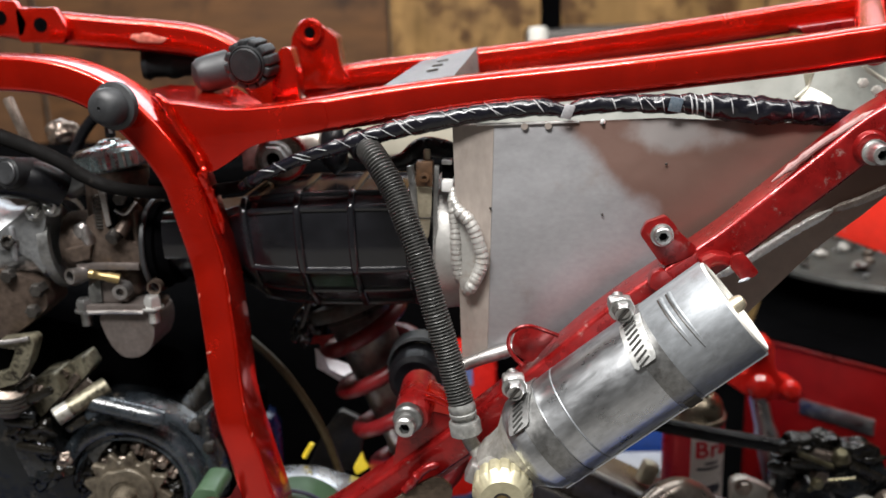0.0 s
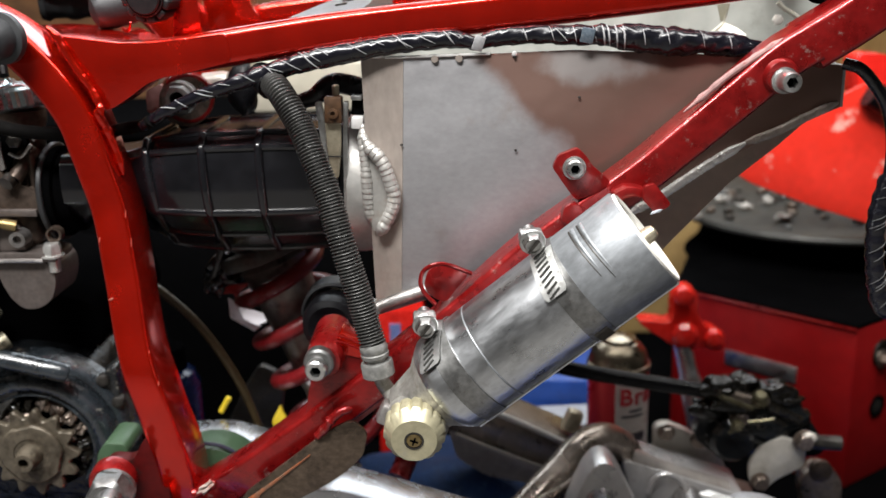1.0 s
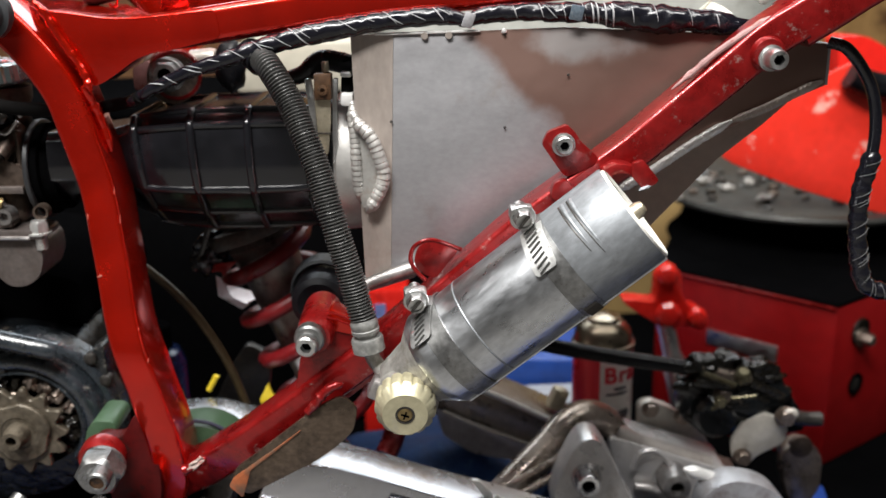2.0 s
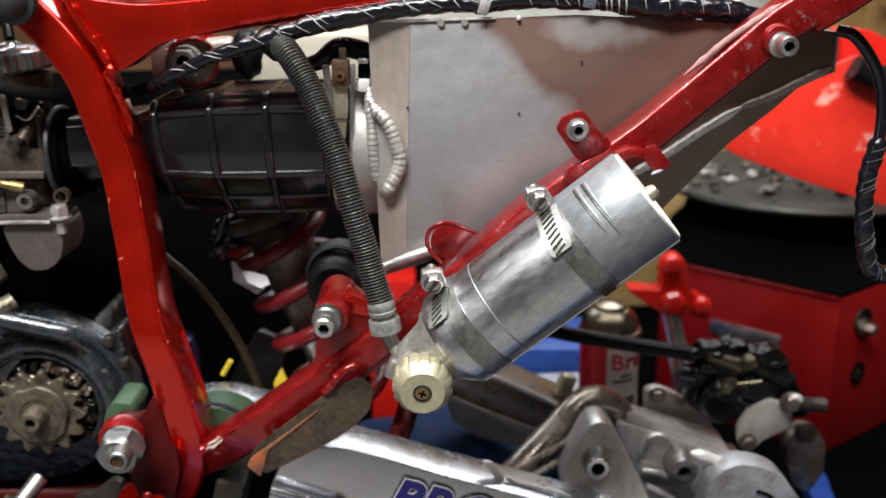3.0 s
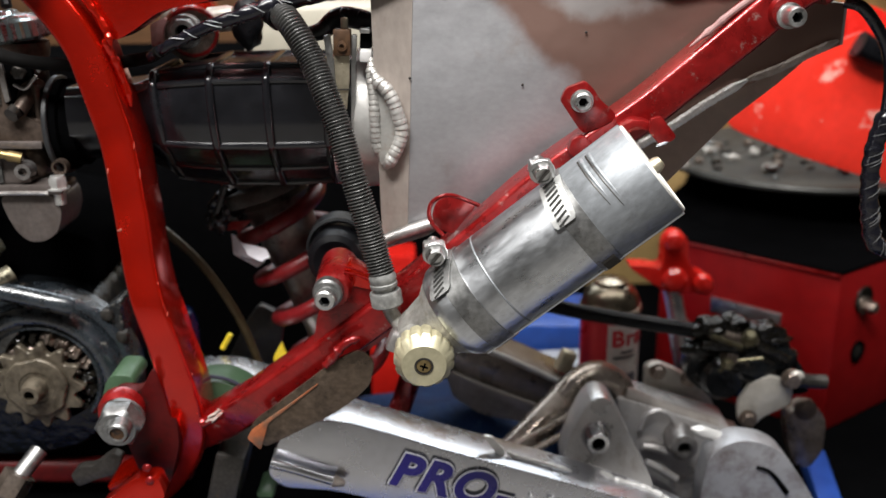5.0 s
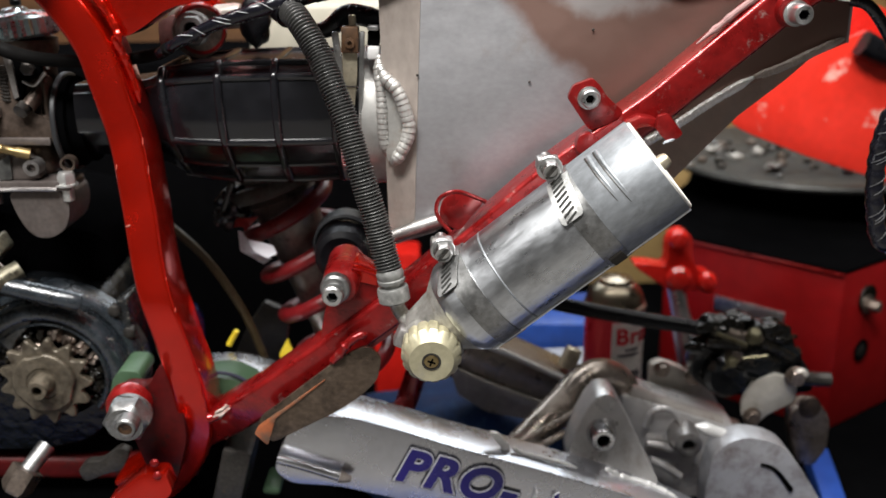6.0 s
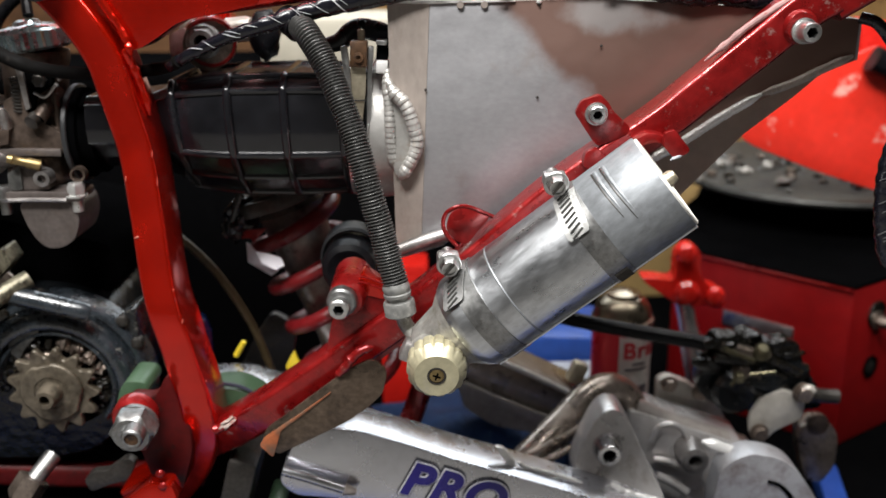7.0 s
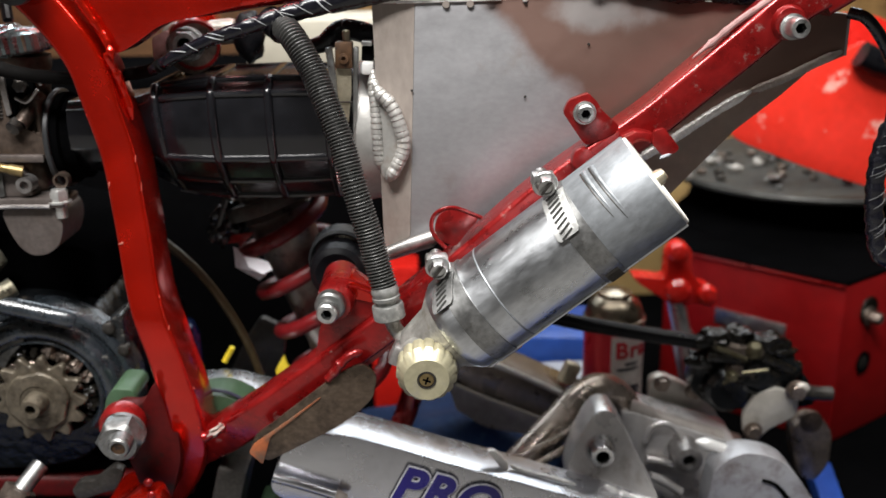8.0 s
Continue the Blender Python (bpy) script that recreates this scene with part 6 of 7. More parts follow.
# Black disc in the nut, for the shade down its bore
part("nut_bore", lathe((-0.1600, 0.0965, 0.8117), (0.1, -1, 0.05), [(0, 0.0044), (0.0008, 0.0044)], 20), BLACK, mount)
part("bracket", plate(rounded([(-0.1863, 0.8156), (-0.1757, 0.8198), (-0.1736, 0.8153), (-0.1766, 0.8019), (-0.1867, 0.8000)], 0.003), 0.114, 0.12, 0.0015), DUSTY_PINK, mount, "dusty faded red bracket")
part("spacer", lathe((-0.150, 0.13, 0.816), (1, -0.2, 0.1), [(0, 0.0085), (0.014, 0.0085), (0.018, 0.007)], 28), FAR_PLATE, mount)
part("pad", blob((-0.123, 0.12, 0.814), (0.010, 0.010, 0.017), 3, 0.3), RUBBER, mount)

# ---- canister ----
can = thing("reservoir_canister", "scratched bare metal canister strapped to the frame tube", "reservoir", (0.065, -0.03, 0.707))
CA, CB = Vector((0.013, -0.025, 0.666)), Vector((0.1158, -0.032, 0.748))
cx = (CB - CA).normalized()
CL = (CB - CA).length
R = 0.0295
part("body", lathe(CA, cx, [(-0.006, R * 0.9), (-0.002, R * 0.985), (0.0, R), (CL * 0.055, R), (CL * 0.0555, R * 0.982), (CL * 0.062, R * 0.982), (CL * 0.0625, R), (CL * 0.72, R), (CL * 0.99, R * 0.99)], 72), ZINC, can)
part("end_sleeve", lathe(CA, cx, [(CL * 0.70, R * 0.99), (CL * 0.70, R * 1.012), (CL * 0.703, R * 1.02), (CL - 0.001, R * 1.016), (CL, R * 1.0), (CL, R * 0.95), (CL - 0.006, R * 0.94)], 72), ZINC_DULL, can, "duller overlapping metal end sleeve")
part("end_cap", lathe(CB, cx, [(-0.006, R * 0.935), (-0.0025, R * 0.93), (-0.002, R * 0.9), (-0.002, 0.001)], 48), WHITE, can, "chalky white end cap")
part("cap_rim", ring_lathe(CB, cx, [(-0.003, R * 0.955), (0.0010, R * 0.96), (0.0016, R * 0.93), (0.0004, R * 0.86), (-0.003, R * 0.86)], 60), WHITE, can)
part("cap_screw", lathe(CB - cx * 0.002, cx, [(0, 0.0046), (0.006, 0.0044), (0.0085, 0.0032), (0.009, 0.0015)], 20), YELLOW_STEEL, can)


def round_can(t, ang, r):
    """A place on the canister: t along it, angle from the side that faces forward, up positive."""
    f0 = (Vector((0, -1, 0)) - cx * cx.dot(Vector((0, -1, 0)))).normalized()
    up = cx.cross(f0)
    up = up if up.z > 0 else -up
    return CA + cx * (CL * t) + (f0 * math.cos(ang) + up * math.sin(ang)) * r, f0 * math.cos(ang) + up * math.sin(ang)


def hose_clamp(t, screw_angle, slot_from, slot_to, lean, strap_mat):
    """Worm-drive clamp; its strap's end leans by lean along the canister for each radian."""
    c = thing("hose_clamp", "slotted steel hose clamp round the metal canister", "hose clamp", CA + cx * (CL * t), group="hose clamps")
    part("band", ring_lathe(CA + cx * (CL * t), cx, [(-0.0063, R * 1.035), (0.0063, R * 1.035), (0.0063, R * 1.012), (-0.0063, R * 1.012)], 72), NUT_STEEL, c)
    n = 16
    rings = []
    for k in range(n + 1):
        a = slot_from + (slot_to - slot_from) * k / n
        p, d = round_can(t - lean * (screw_angle - a), a, R * 1.075 + 0.0006 * k / n)
        half = 0.0068 * (1, 0.97, 0.8)[max(0, k - n + 2)]
        rings.append([p + cx * half, p + cx * half - d * 0.0007, p - cx * half - d * 0.0007, p - cx * half])
    strap = part("strap", rings_to_bm(rings), strap_mat, c)
    slots = int(abs(slot_to - slot_from) * R / 0.0027)
    for k in range(slots):
        a = slot_from + (slot_to - slot_from) * (k + 0.7) / (slots + 0.3)
        p, d = round_can(t - lean * (screw_angle - a), a, R * 1.075 + 0.0009)
        tang = cx.cross(d)
        part("slot", line_box(p - cx * 0.0040 + tang * 0.0011, p + cx * 0.0034 - tang * 0.0011, 0.0008, 0.0009, 0), GREY_CASTING, strap)
    p, d = round_can(t, screw_angle, R + 0.0088)
    tang = cx.cross(d)
    tang = tang if tang.y < 0 else -tang
    part("housing", line_box(p - tang * 0.009, p + tang * 0.001, 0.0125, 0.0078, 0.0018), STEEL, c)
    part("saddle", line_box(p - tang * 0.008 - d * 0.0048, p + tang * 0.003 - d * 0.0048, 0.0140, 0.0022, 0.0008), NUT_STEEL, c)
    part("worm_screw", lathe(p - tang * 0.012, tang, [(0, 0.0038), (0.013, 0.0038), (0.0135, 0.0068), (0.0145, 0.0070), (0.0150, 0.0066), (0.0150, 0.0055), (0.0195, 0.0053), (0.0205, 0.0044), (0.0203, 0.0036), (0.0192, 0.0034), (0.0192, 0.0002)], 30,
         lambda a, i: hexagon(a, i) if i in (5, 6) else 1), STEEL, c, "hex worm screw")
    e = p + tang * 0.0082
    part("drive_slot", line_box(e - cx * 0.0042 - d * 0.001, e + cx * 0.0042 + d * 0.001, 0.0015, 0.0014, 0), STEEL_DARK, c)
    return c
hose_clamp(0.655, 1.42, 1.32, 0.42, 0.035, CLAMP_BRIGHT)
hose_clamp(0.095, 1.40, 1.28, 0.72, 0.10, NUT_STEEL)
# Raised tube for the dent's bright edge, dark line for its shade
for t, lo in ((0.80, 0.25), (0.84, 0.1)):
    arc = [round_can(t + 0.012 * (k / 12) ** 2, 1.35 - (1.35 - lo) * k / 12, R * 0.992)[0] for k in range(13)]
    part("crease", tube(arc, lambda q, run: 0.0017 * (1 - q * 0.6), 12, 2), ZINC_DULL, can)
    low = [round_can(t - 0.013 + 0.012 * (k / 12) ** 2, 1.35 - (1.35 - lo) * k / 12, R * 1.017)[0] for k in range(13)]
    part("crease_shade", tube(low, lambda q, run: 0.0007 * (1 - q * 0.7), 8, 2), STEEL_DARK, can, "dark line for the shade along the dent")
# lower slots that show under the first clamp
for k in range(6):
    p, d = round_can(0.655, -0.62 - 0.075 * k, R * 1.04)
    part("slot", line_box(p - cx * 0.004, p + cx * 0.004, 0.0009, 0.0012, 0), STEEL_DARK, can)
for t in (0.235,):
    part("sheet_edge", ring_lathe(CA + cx * (CL * t), cx, [(-0.0006, R * 1.001), (0.0, R * 1.008), (0.0006, R * 1.001), (0, R * 0.99)], 72), ZINC_DULL, can)
part("seam", tube([round_can(t / 10, -0.95 - 0.0 * t, R * 1.0)[0] for t in range(0, 11)], 0.0013, 8, 2), ZINC, can)
# valve block and knob
valve = part("valve_block", join(lathe(CA - cx * 0.002, -cx, [(0, 0.0265), (0.006, 0.025), (0.012, 0.0205), (0.022, 0.0185), (0.03, 0.017), (0.034, 0.013)], 40),
     lathe((-0.007, -0.02, 0.646), FRONT, [(-0.014, 0.017), (0.0, 0.0178), (0.016, 0.0178), (0.02, 0.016)], 40)), CRUST, can, "cast valve housing")
KN = Vector((-0.008, -0.045, 0.647))
kn = part("knob", lathe(KN, (0, -1, -0.06), [(-0.005, 0.0150), (-0.0045, 0.0168), (0.0060, 0.0168), (0.0072, 0.0156), (0.0122, 0.0126), (0.0128, 0.0122), (0.0128, 0.0052), (0.0118, 0.0048), (0.0118, 0.0003)], 120,
     lambda a, i: 1 - 0.085 * max(0, math.cos(a * 15)) ** 3 if i in (1, 2) else 1), GOLD, can, "pale gold scalloped adjuster knob")
part("screw_rim", ring_lathe(KN + Vector((0, -0.0126, -0.0008)), (0, -1, -0.06), [(-0.001, 0.0053), (0.0005, 0.0053), (0.0005, 0.0043), (-0.001, 0.0043)], 28), STEEL_DARK, kn)
part("screw", lathe(KN + Vector((0, -0.0118, -0.0007)), (0, -1, -0.06), [(-0.001, 0.0042), (0.001, 0.004), (0.0016, 0.003)], 20), BRASS, kn, "brass cross-head screw")
for turn in (20, 110):
    part("cross_slot", block((0.0045, 0.0006, 0.0009), KN + Vector((0, -0.0136, -0.0008)), (0, turn, 0), 0), BLACK, kn)
part("pointer", block((0.007, 0.012, 0.012), (-0.025, -0.03, 0.65), (0, 25, 0), 0.002), ALU_CAST, can)

# ---- swingarm ----
arm = thing("swingarm", "polished aluminium swingarm with blue lettering", "swingarm", (0.01, 0.09, 0.505))
part("near_arm", plate(rounded([(-0.118, 0.521), (-0.114, 0.535), (-0.104, 0.557), (-0.081, 0.563), (-0.064, 0.561), (-0.032, 0.551), (0.001, 0.539), (0.047, 0.524), (0.086, 0.511), (0.15, 0.488), (0.207, 0.456), (0.212, 0.398), (0.048, 0.466), (-0.034, 0.497), (-0.075, 0.508), (-0.107, 0.511)], 0.006), 0.036, 0.072, 0.0045, 3), ALU_POL, arm)
part("pivot_arm", plate(rounded([(-0.195, 0.566), (-0.154, 0.567), (-0.114, 0.554), (-0.057, 0.526), (-0.075, 0.506), (-0.128, 0.531), (-0.199, 0.533)], 0.006), 0.1, 0.132, 0.006, 3), ALU_POL, arm)
part("edge_strip", tube([(-0.1135, 0.03, 0.5348), (-0.098, 0.03, 0.5297), (-0.0831, 0.03, 0.5241), (-0.0720, 0.03, 0.5200)], 0.0036, 14, 5), ALU_POL, arm)
part("strip_tip", tube([(-0.0725, 0.03, 0.5200), (-0.0690, 0.03, 0.5188), (-0.0655, 0.031, 0.5172)], lambda t, r: 0.0045 * (1 - 0.5 * t), 12, 4), ALU_TAN, arm)
# The whole beam takes the dark tone of its side face
part("far_arm", plate(rounded([(-0.015, 0.563), (0.046, 0.533), (0.114, 0.499), (0.163, 0.475), (0.275, 0.434), (0.279, 0.387), (0.165, 0.436), (0.102, 0.474), (0.063, 0.492), (0.012, 0.516), (-0.016, 0.527)], 0.002), 0.2, 0.25, 0.003, 2), BEAM_BROWN, arm)
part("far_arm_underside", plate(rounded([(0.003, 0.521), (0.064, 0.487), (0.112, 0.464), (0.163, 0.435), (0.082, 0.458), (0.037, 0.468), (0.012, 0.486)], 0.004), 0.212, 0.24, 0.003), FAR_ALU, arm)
part("cable_bracket", block((0.014, 0.012, 0.02), (0.111, 0.22, 0.515), (0, 24, 10), 0.003), YELLOW_STEEL, arm)
# Pale tubes stand for the light on the beam's upper edges
part("far_ridge", tube([(0.036, 0.197, 0.539), (0.06, 0.197, 0.528), (0.089, 0.197, 0.513), (0.111, 0.197, 0.502)], 0.0024, 10, 4), WELD_GLINT_WHITE, arm)
part("far_ridge", tube([(0.012, 0.197, 0.517), (0.036, 0.197, 0.505), (0.063, 0.197, 0.493), (0.102, 0.197, 0.476)], 0.0018, 10, 4), FAR_PLATE, arm)
part("bridge", tube([(0.045, 0.105, 0.481), (0.072, 0.12, 0.502), (0.093, 0.135, 0.516), (0.11, 0.15, 0.527), (0.128, 0.16, 0.529), (0.145, 0.172, 0.515), (0.157, 0.185, 0.488), (0.167, 0.19, 0.461)], 0.0128, 24, 8), BRIDGE_ALLOY, arm)
part("bridge_ridge", tube([(0.055, 0.103, 0.499), (0.074, 0.105, 0.51), (0.096, 0.112, 0.519), (0.107, 0.125, 0.524)], 0.0022, 10, 5), BRIDGE_ALLOY, arm)
part("bridge_ridge", tube([(0.065, 0.1, 0.495), (0.083, 0.102, 0.504), (0.096, 0.105, 0.51)], 0.003, 10, 5), BRIDGE_ALLOY, arm)
part("tower", plate(rounded([(0.0872, 0.5029), (0.0971, 0.5240), (0.1049, 0.5401), (0.1109, 0.5478), (0.1170, 0.5500), (0.1233, 0.5475), (0.1299, 0.5382), (0.1368, 0.5231), (0.1461, 0.5039), (0.1555, 0.4868), (0.1451, 0.4822), (0.0940, 0.4858)], 0.009, 5), 0.085, 0.112, 0.006, 4), FAR_ARM, arm)
tower = arm.children[-1]
peak = max(v.co.z for v in tower.data.vertices)
for v in tower.data.vertices:
    v.co.y -= 5.0 * (peak - v.co.z) ** 2
part("tower_boss", ring_lathe((0.114, 0.079, 0.52), FRONT, [(-0.004, 0.0115), (0.008, 0.0088), (0.009, 0.0078), (0.009, 0.005), (-0.002, 0.005)], 28), ALU, arm)
# The tower is solid; a black disc stands for its shaded bore
part("tower_bore", lathe((0.114, 0.079, 0.52), FRONT, [(0.001, 0.0052), (0.0035, 0.0052)], 20), BLACK, arm)
part("second_boss", ring_lathe((0.195, 0.14, 0.477), FRONT, [(-0.02, 0.0125), (0.006, 0.011), (0.007, 0.009), (0.007, 0.0055), (-0.01, 0.0055)], 28), ALU_CAST, arm)
# Same black disc for the shade inside the second bore
part("second_bore", lathe((0.197, 0.15, 0.473), FRONT, [(0, 0.0056), (0.001, 0.0056)], 20), BLACK, arm)
part("web_casting", plate(rounded([(0.142, 0.513), (0.163, 0.506), (0.244, 0.477), (0.241, 0.458), (0.221, 0.415), (0.168, 0.416), (0.15, 0.482)], 0.008), 0.155, 0.2, 0.006, 3), FAR_ARM, arm)
for pts, rad in (([(0.163, 0.15, 0.486), (0.167, 0.15, 0.498), (0.177, 0.15, 0.502), (0.187, 0.15, 0.497), (0.193, 0.15, 0.484), (0.191, 0.15, 0.468)], 0.0024), ([(0.165, 0.15, 0.47), (0.177, 0.15, 0.468), (0.187, 0.15, 0.464)], 0.003), ([(0.166, 0.14, 0.461), (0.178, 0.14, 0.455), (0.192, 0.14, 0.445)], 0.0035)):
    part("casting_rib", tube(pts, rad, 12, 6), FAR_ARM, arm)
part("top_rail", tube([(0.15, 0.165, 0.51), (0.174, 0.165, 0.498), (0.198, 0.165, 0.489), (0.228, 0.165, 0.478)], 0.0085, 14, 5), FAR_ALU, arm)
part("rear_casting", plate(rounded([(0.2045, 0.4890), (0.2144, 0.4985), (0.2257, 0.5035), (0.2437, 0.5010), (0.2590, 0.4935), (0.2725, 0.4760), (0.2948, 0.4403), (0.3044, 0.3556), (0.2045, 0.3582), (0.2003, 0.4602)], 0.008, 4), 0.100, 0.122, 0.009, 5), CLOUDED, arm, "clouded pale casting with brown patches")
part("arm_mark", plate(rounded([(0.03, 0.541), (0.036, 0.54), (0.044, 0.53), (0.045, 0.525), (0.04, 0.526)], 0.002), 0.048, 0.052, 0.001), WELD_GLINT_WHITE, arm, "bright smeared weld repair")
# These white beads also stand for the reflections smeared along the arm
part("arm_weld", weld([(0.046, 0.05, 0.528), (0.054, 0.05, 0.523), (0.072, 0.05, 0.518), (0.092, 0.05, 0.511)], 0.0018, 0.009, 0.25, 0.4), WELD_GLINT_WHITE, arm, "weld bead along the top face, white for the reflections on it")
part("arm_weld", weld([(0.114, 0.06, 0.504), (0.124, 0.06, 0.497), (0.139, 0.06, 0.492), (0.151, 0.06, 0.487), (0.168, 0.06, 0.477)], 0.0028, 0.01, 0.25, 0.4), WELD_GLINT_WHITE, arm)
# White of this weld includes the glare on the casting
part("rear_weld", weld([(0.194, 0.118, 0.504), (0.212, 0.118, 0.498), (0.224, 0.118, 0.492), (0.232, 0.118, 0.488)], 0.0052, 0.014, 0.3, 0.5), WELD_GLINT_WHITE, arm, "lumpy weld, white also for the glare on it")
part("scratch", tube([(0.2414, 0.0995, 0.4799), (0.2497, 0.0995, 0.4770), (0.2563, 0.0995, 0.4710), (0.2615, 0.0995, 0.4640), (0.2667, 0.0995, 0.4570)], lambda t, r: 0.0013 + 0.0009 * t, 8, 4), BLACK, arm)


def lettering(text, size, at, rx, ry, mat, parent, name, extrude=0.0004, offset=0.0, shear=0.0):
    cu = bpy.data.curves.new(name, "FONT")
    cu.body, cu.size, cu.extrude, cu.offset, cu.shear = text, size, extrude, offset, shear
    cu.space_character = 1.12
    tmp = bpy.data.objects.new(name, cu)
    scene.collection.objects.link(tmp)
    me = bpy.data.meshes.new_from_object(tmp.evaluated_get(bpy.context.evaluated_depsgraph_get()))
    bpy.data.objects.remove(tmp)
    me.transform(Matrix.Translation(-base_of(parent)) @ Matrix.Translation(at) @ Matrix.Rotation(radians(ry), 4, "Y") @ Matrix.Rotation(radians(rx), 4, "X"))
    me.materials.clear()
    me.materials.append(mat)
    ob = new(name, me)
    ob.parent = parent
    return ob


TX = Vector((-0.036, 0.034, 0.516))
part("lower_guide", block((0.013, 0.03, 0.006), (-0.125, 0.07, 0.492), (0, 6, 0), 0.003), GREEN, arm, "olive green plastic slider")
lettering("PRO-", 0.0345, TX, 90, 17, DECAL_EDGE, arm, "letter_edge", 0.0002, 0.0029, 0.2)
lettering("PRO-", 0.0345, TX + Vector((0, -0.0004, 0)), 90, 17, DECAL_WHITE, arm, "letter_border", 0.0002, 0.0022, 0.2)
lettering("PRO-", 0.0345, TX + Vector((0, -0.0008, 0)), 90, 17, BLUE_DECAL, arm, "letters", 0.0002, 0.0014, 0.2)

# slanted strokes of a further letter, cut off by the arm's lower edge
for a, b in (([(0.062, 0.034, 0.503)][0], [(0.057, 0.034, 0.487)][0]), ([(0.076, 0.034, 0.501)][0], [(0.074, 0.034, 0.484)][0])):
    edge = part("letter_edge", line_box(a, b, 0.0062, 0.0008, 0), DECAL_WHITE, arm)
    a, b = Vector(a), Vector(b)
    part("letter_stroke", line_box(a.lerp(b, 0.06) + Vector((0, -0.0006, 0)), b + Vector((0, -0.0006, 0)), 0.0048, 0.0006, 0), BLUE_DECAL, arm)

def hex_like(at, r):
    return lathe(at, FRONT, [(0, r * 1.25), (r * 0.2, r * 1.25), (r * 0.2, r), (r * 0.9, r), (r * 1.05, r * 0.8)], 24, lambda a, i: hexagon(a, i) if i in (2, 3) else 1)
# ---- brake caliper ----
cal = thing("brake_caliper", "greasy black brake caliper with alloy bracket", "brake caliper", (0.257, 0.2, 0.522))
part("body", join(plate(rounded([(0.215, 0.545), (0.228, 0.554), (0.255, 0.553), (0.286, 0.548), (0.295, 0.536), (0.312, 0.51), (0.316, 0.494), (0.27, 0.489), (0.226, 0.496), (0.207, 0.512)], 0.008), 0.19, 0.212, 0.006, 3),
     lathe((0.238, 0.19, 0.514), FRONT, [(-0.01, 0.021), (0.008, 0.02), (0.012, 0.016)], 28), blob((0.268, 0.19, 0.526), (0.03, 0.015, 0.022), 2, 0.4)), BLACK_PAINT, cal)
random.seed(11)
for px, rr in zip([(0.227, 0.185, 0.557), (0.246, 0.185, 0.56), (0.266, 0.185, 0.553), (0.281, 0.185, 0.545), (0.221, 0.185, 0.536), (0.247, 0.185, 0.537), (0.268, 0.185, 0.529), (0.288, 0.185, 0.524), (0.228, 0.185, 0.508), (0.253, 0.185, 0.514), (0.273, 0.185, 0.507)], (16, 13, 17, 12, 15, 13, 18, 14, 15, 17, 13)):
    part("casting_lump", blob((px[0], 0.187 + random.uniform(0, 0.006), px[2]), (rr * 0.0011, rr * 0.0006, rr * 0.0006), rr + px[0] * 50, 0.45, (0, random.uniform(-30, 30), 0), 4), GREASE, cal)
for p, q in zip([(0.216, 0.178, 0.547), (0.241, 0.178, 0.527), (0.262, 0.178, 0.546), (0.281, 0.178, 0.506)], [(0.254, 0.18, 0.54), (0.271, 0.18, 0.518), (0.29, 0.18, 0.53), (0.3, 0.18, 0.516)]):
    part("casting_rib", line_box(p, q, 0.006, 0.008, 0.002), GREASE, cal)
part("bracket", plate(rounded([(0.179, 0.512), (0.19, 0.515), (0.208, 0.507), (0.234, 0.485), (0.243, 0.471), (0.227, 0.466), (0.2, 0.477), (0.18, 0.485)], 0.006), 0.21, 0.22, 0.002), FAR_PLATE, cal)
part("outer_plate", plate(rounded([(0.248, 0.495), (0.259, 0.516), (0.275, 0.52), (0.293, 0.512), (0.293, 0.494), (0.27, 0.482), (0.263, 0.473), (0.251, 0.476)], 0.006), 0.172, 0.178, 0.002), FAR_PLATE, cal)
for p, r in zip([(0.257, 0.185, 0.549), (0.24, 0.18, 0.534), (0.256, 0.168, 0.484), (0.289, 0.17, 0.519), (0.188, 0.205, 0.51), (0.214, 0.2, 0.505)], (0.007, 0.006, 0.0062, 0.007, 0.006, 0.006)):
    hex_bolt(cal, p, r, ALU_DIRTY)
part("bleed_nipple", tube([(0.294, 0.18, 0.514), (0.309, 0.18, 0.511), (0.323, 0.18, 0.51)], 0.006, 12, 4), STEEL_DARK, cal)
part("lower_lug", plate(rounded([(0.301, 0.467), (0.315, 0.48), (0.33, 0.474), (0.338, 0.46), (0.338, 0.432), (0.328, 0.414), (0.313, 0.418), (0.305, 0.444)], 0.006), 0.2, 0.215, 0.003), ALU_DIRTY, cal)
part("lug_bush", lathe((0.318, 0.2, 0.473), FRONT, [(-0.004, 0.0098), (0.0006, 0.0098), (0.001, 0.009)], 28), CARB_ALLOY, cal, "dark brown rubber bush")
part("banjo", tube([(0.222, 0.185, 0.556), (0.241, 0.185, 0.55), (0.26, 0.185, 0.546)], 0.0055, 14, 4), ALU_DIRTY, cal)
# Paler olive tubes stand for the glints along the greasy casting
for p, q, r in (((0.2211, 0.172, 0.5576), (0.2474, 0.172, 0.5465), 0.0022), ((0.2437, 0.170, 0.5354), (0.2644, 0.170, 0.5375), 0.0016), ((0.2300, 0.172, 0.5250), (0.2420, 0.172, 0.5330), 0.0018)):
    part("bright_edge", tube([p, q], r, 10, 3), CALIPER_ALLOY, cal, "casting edge with its glint put in as paler metal")
part("piston_cap", lathe((0.2557, 0.178, 0.5545), (0, -0.5, 1), [(-0.008, 0.007), (-0.004, 0.007), (-0.003, 0.0058), (0.000, 0.0058), (0.001, 0.0045), (0.002, 0.004)], 24), CALIPER_ALLOY, cal, "stepped brass-coloured cap")
part("glint_bolt", hex_like((0.2355, 0.170, 0.5331), 0.0042), CALIPER_ALLOY, cal)
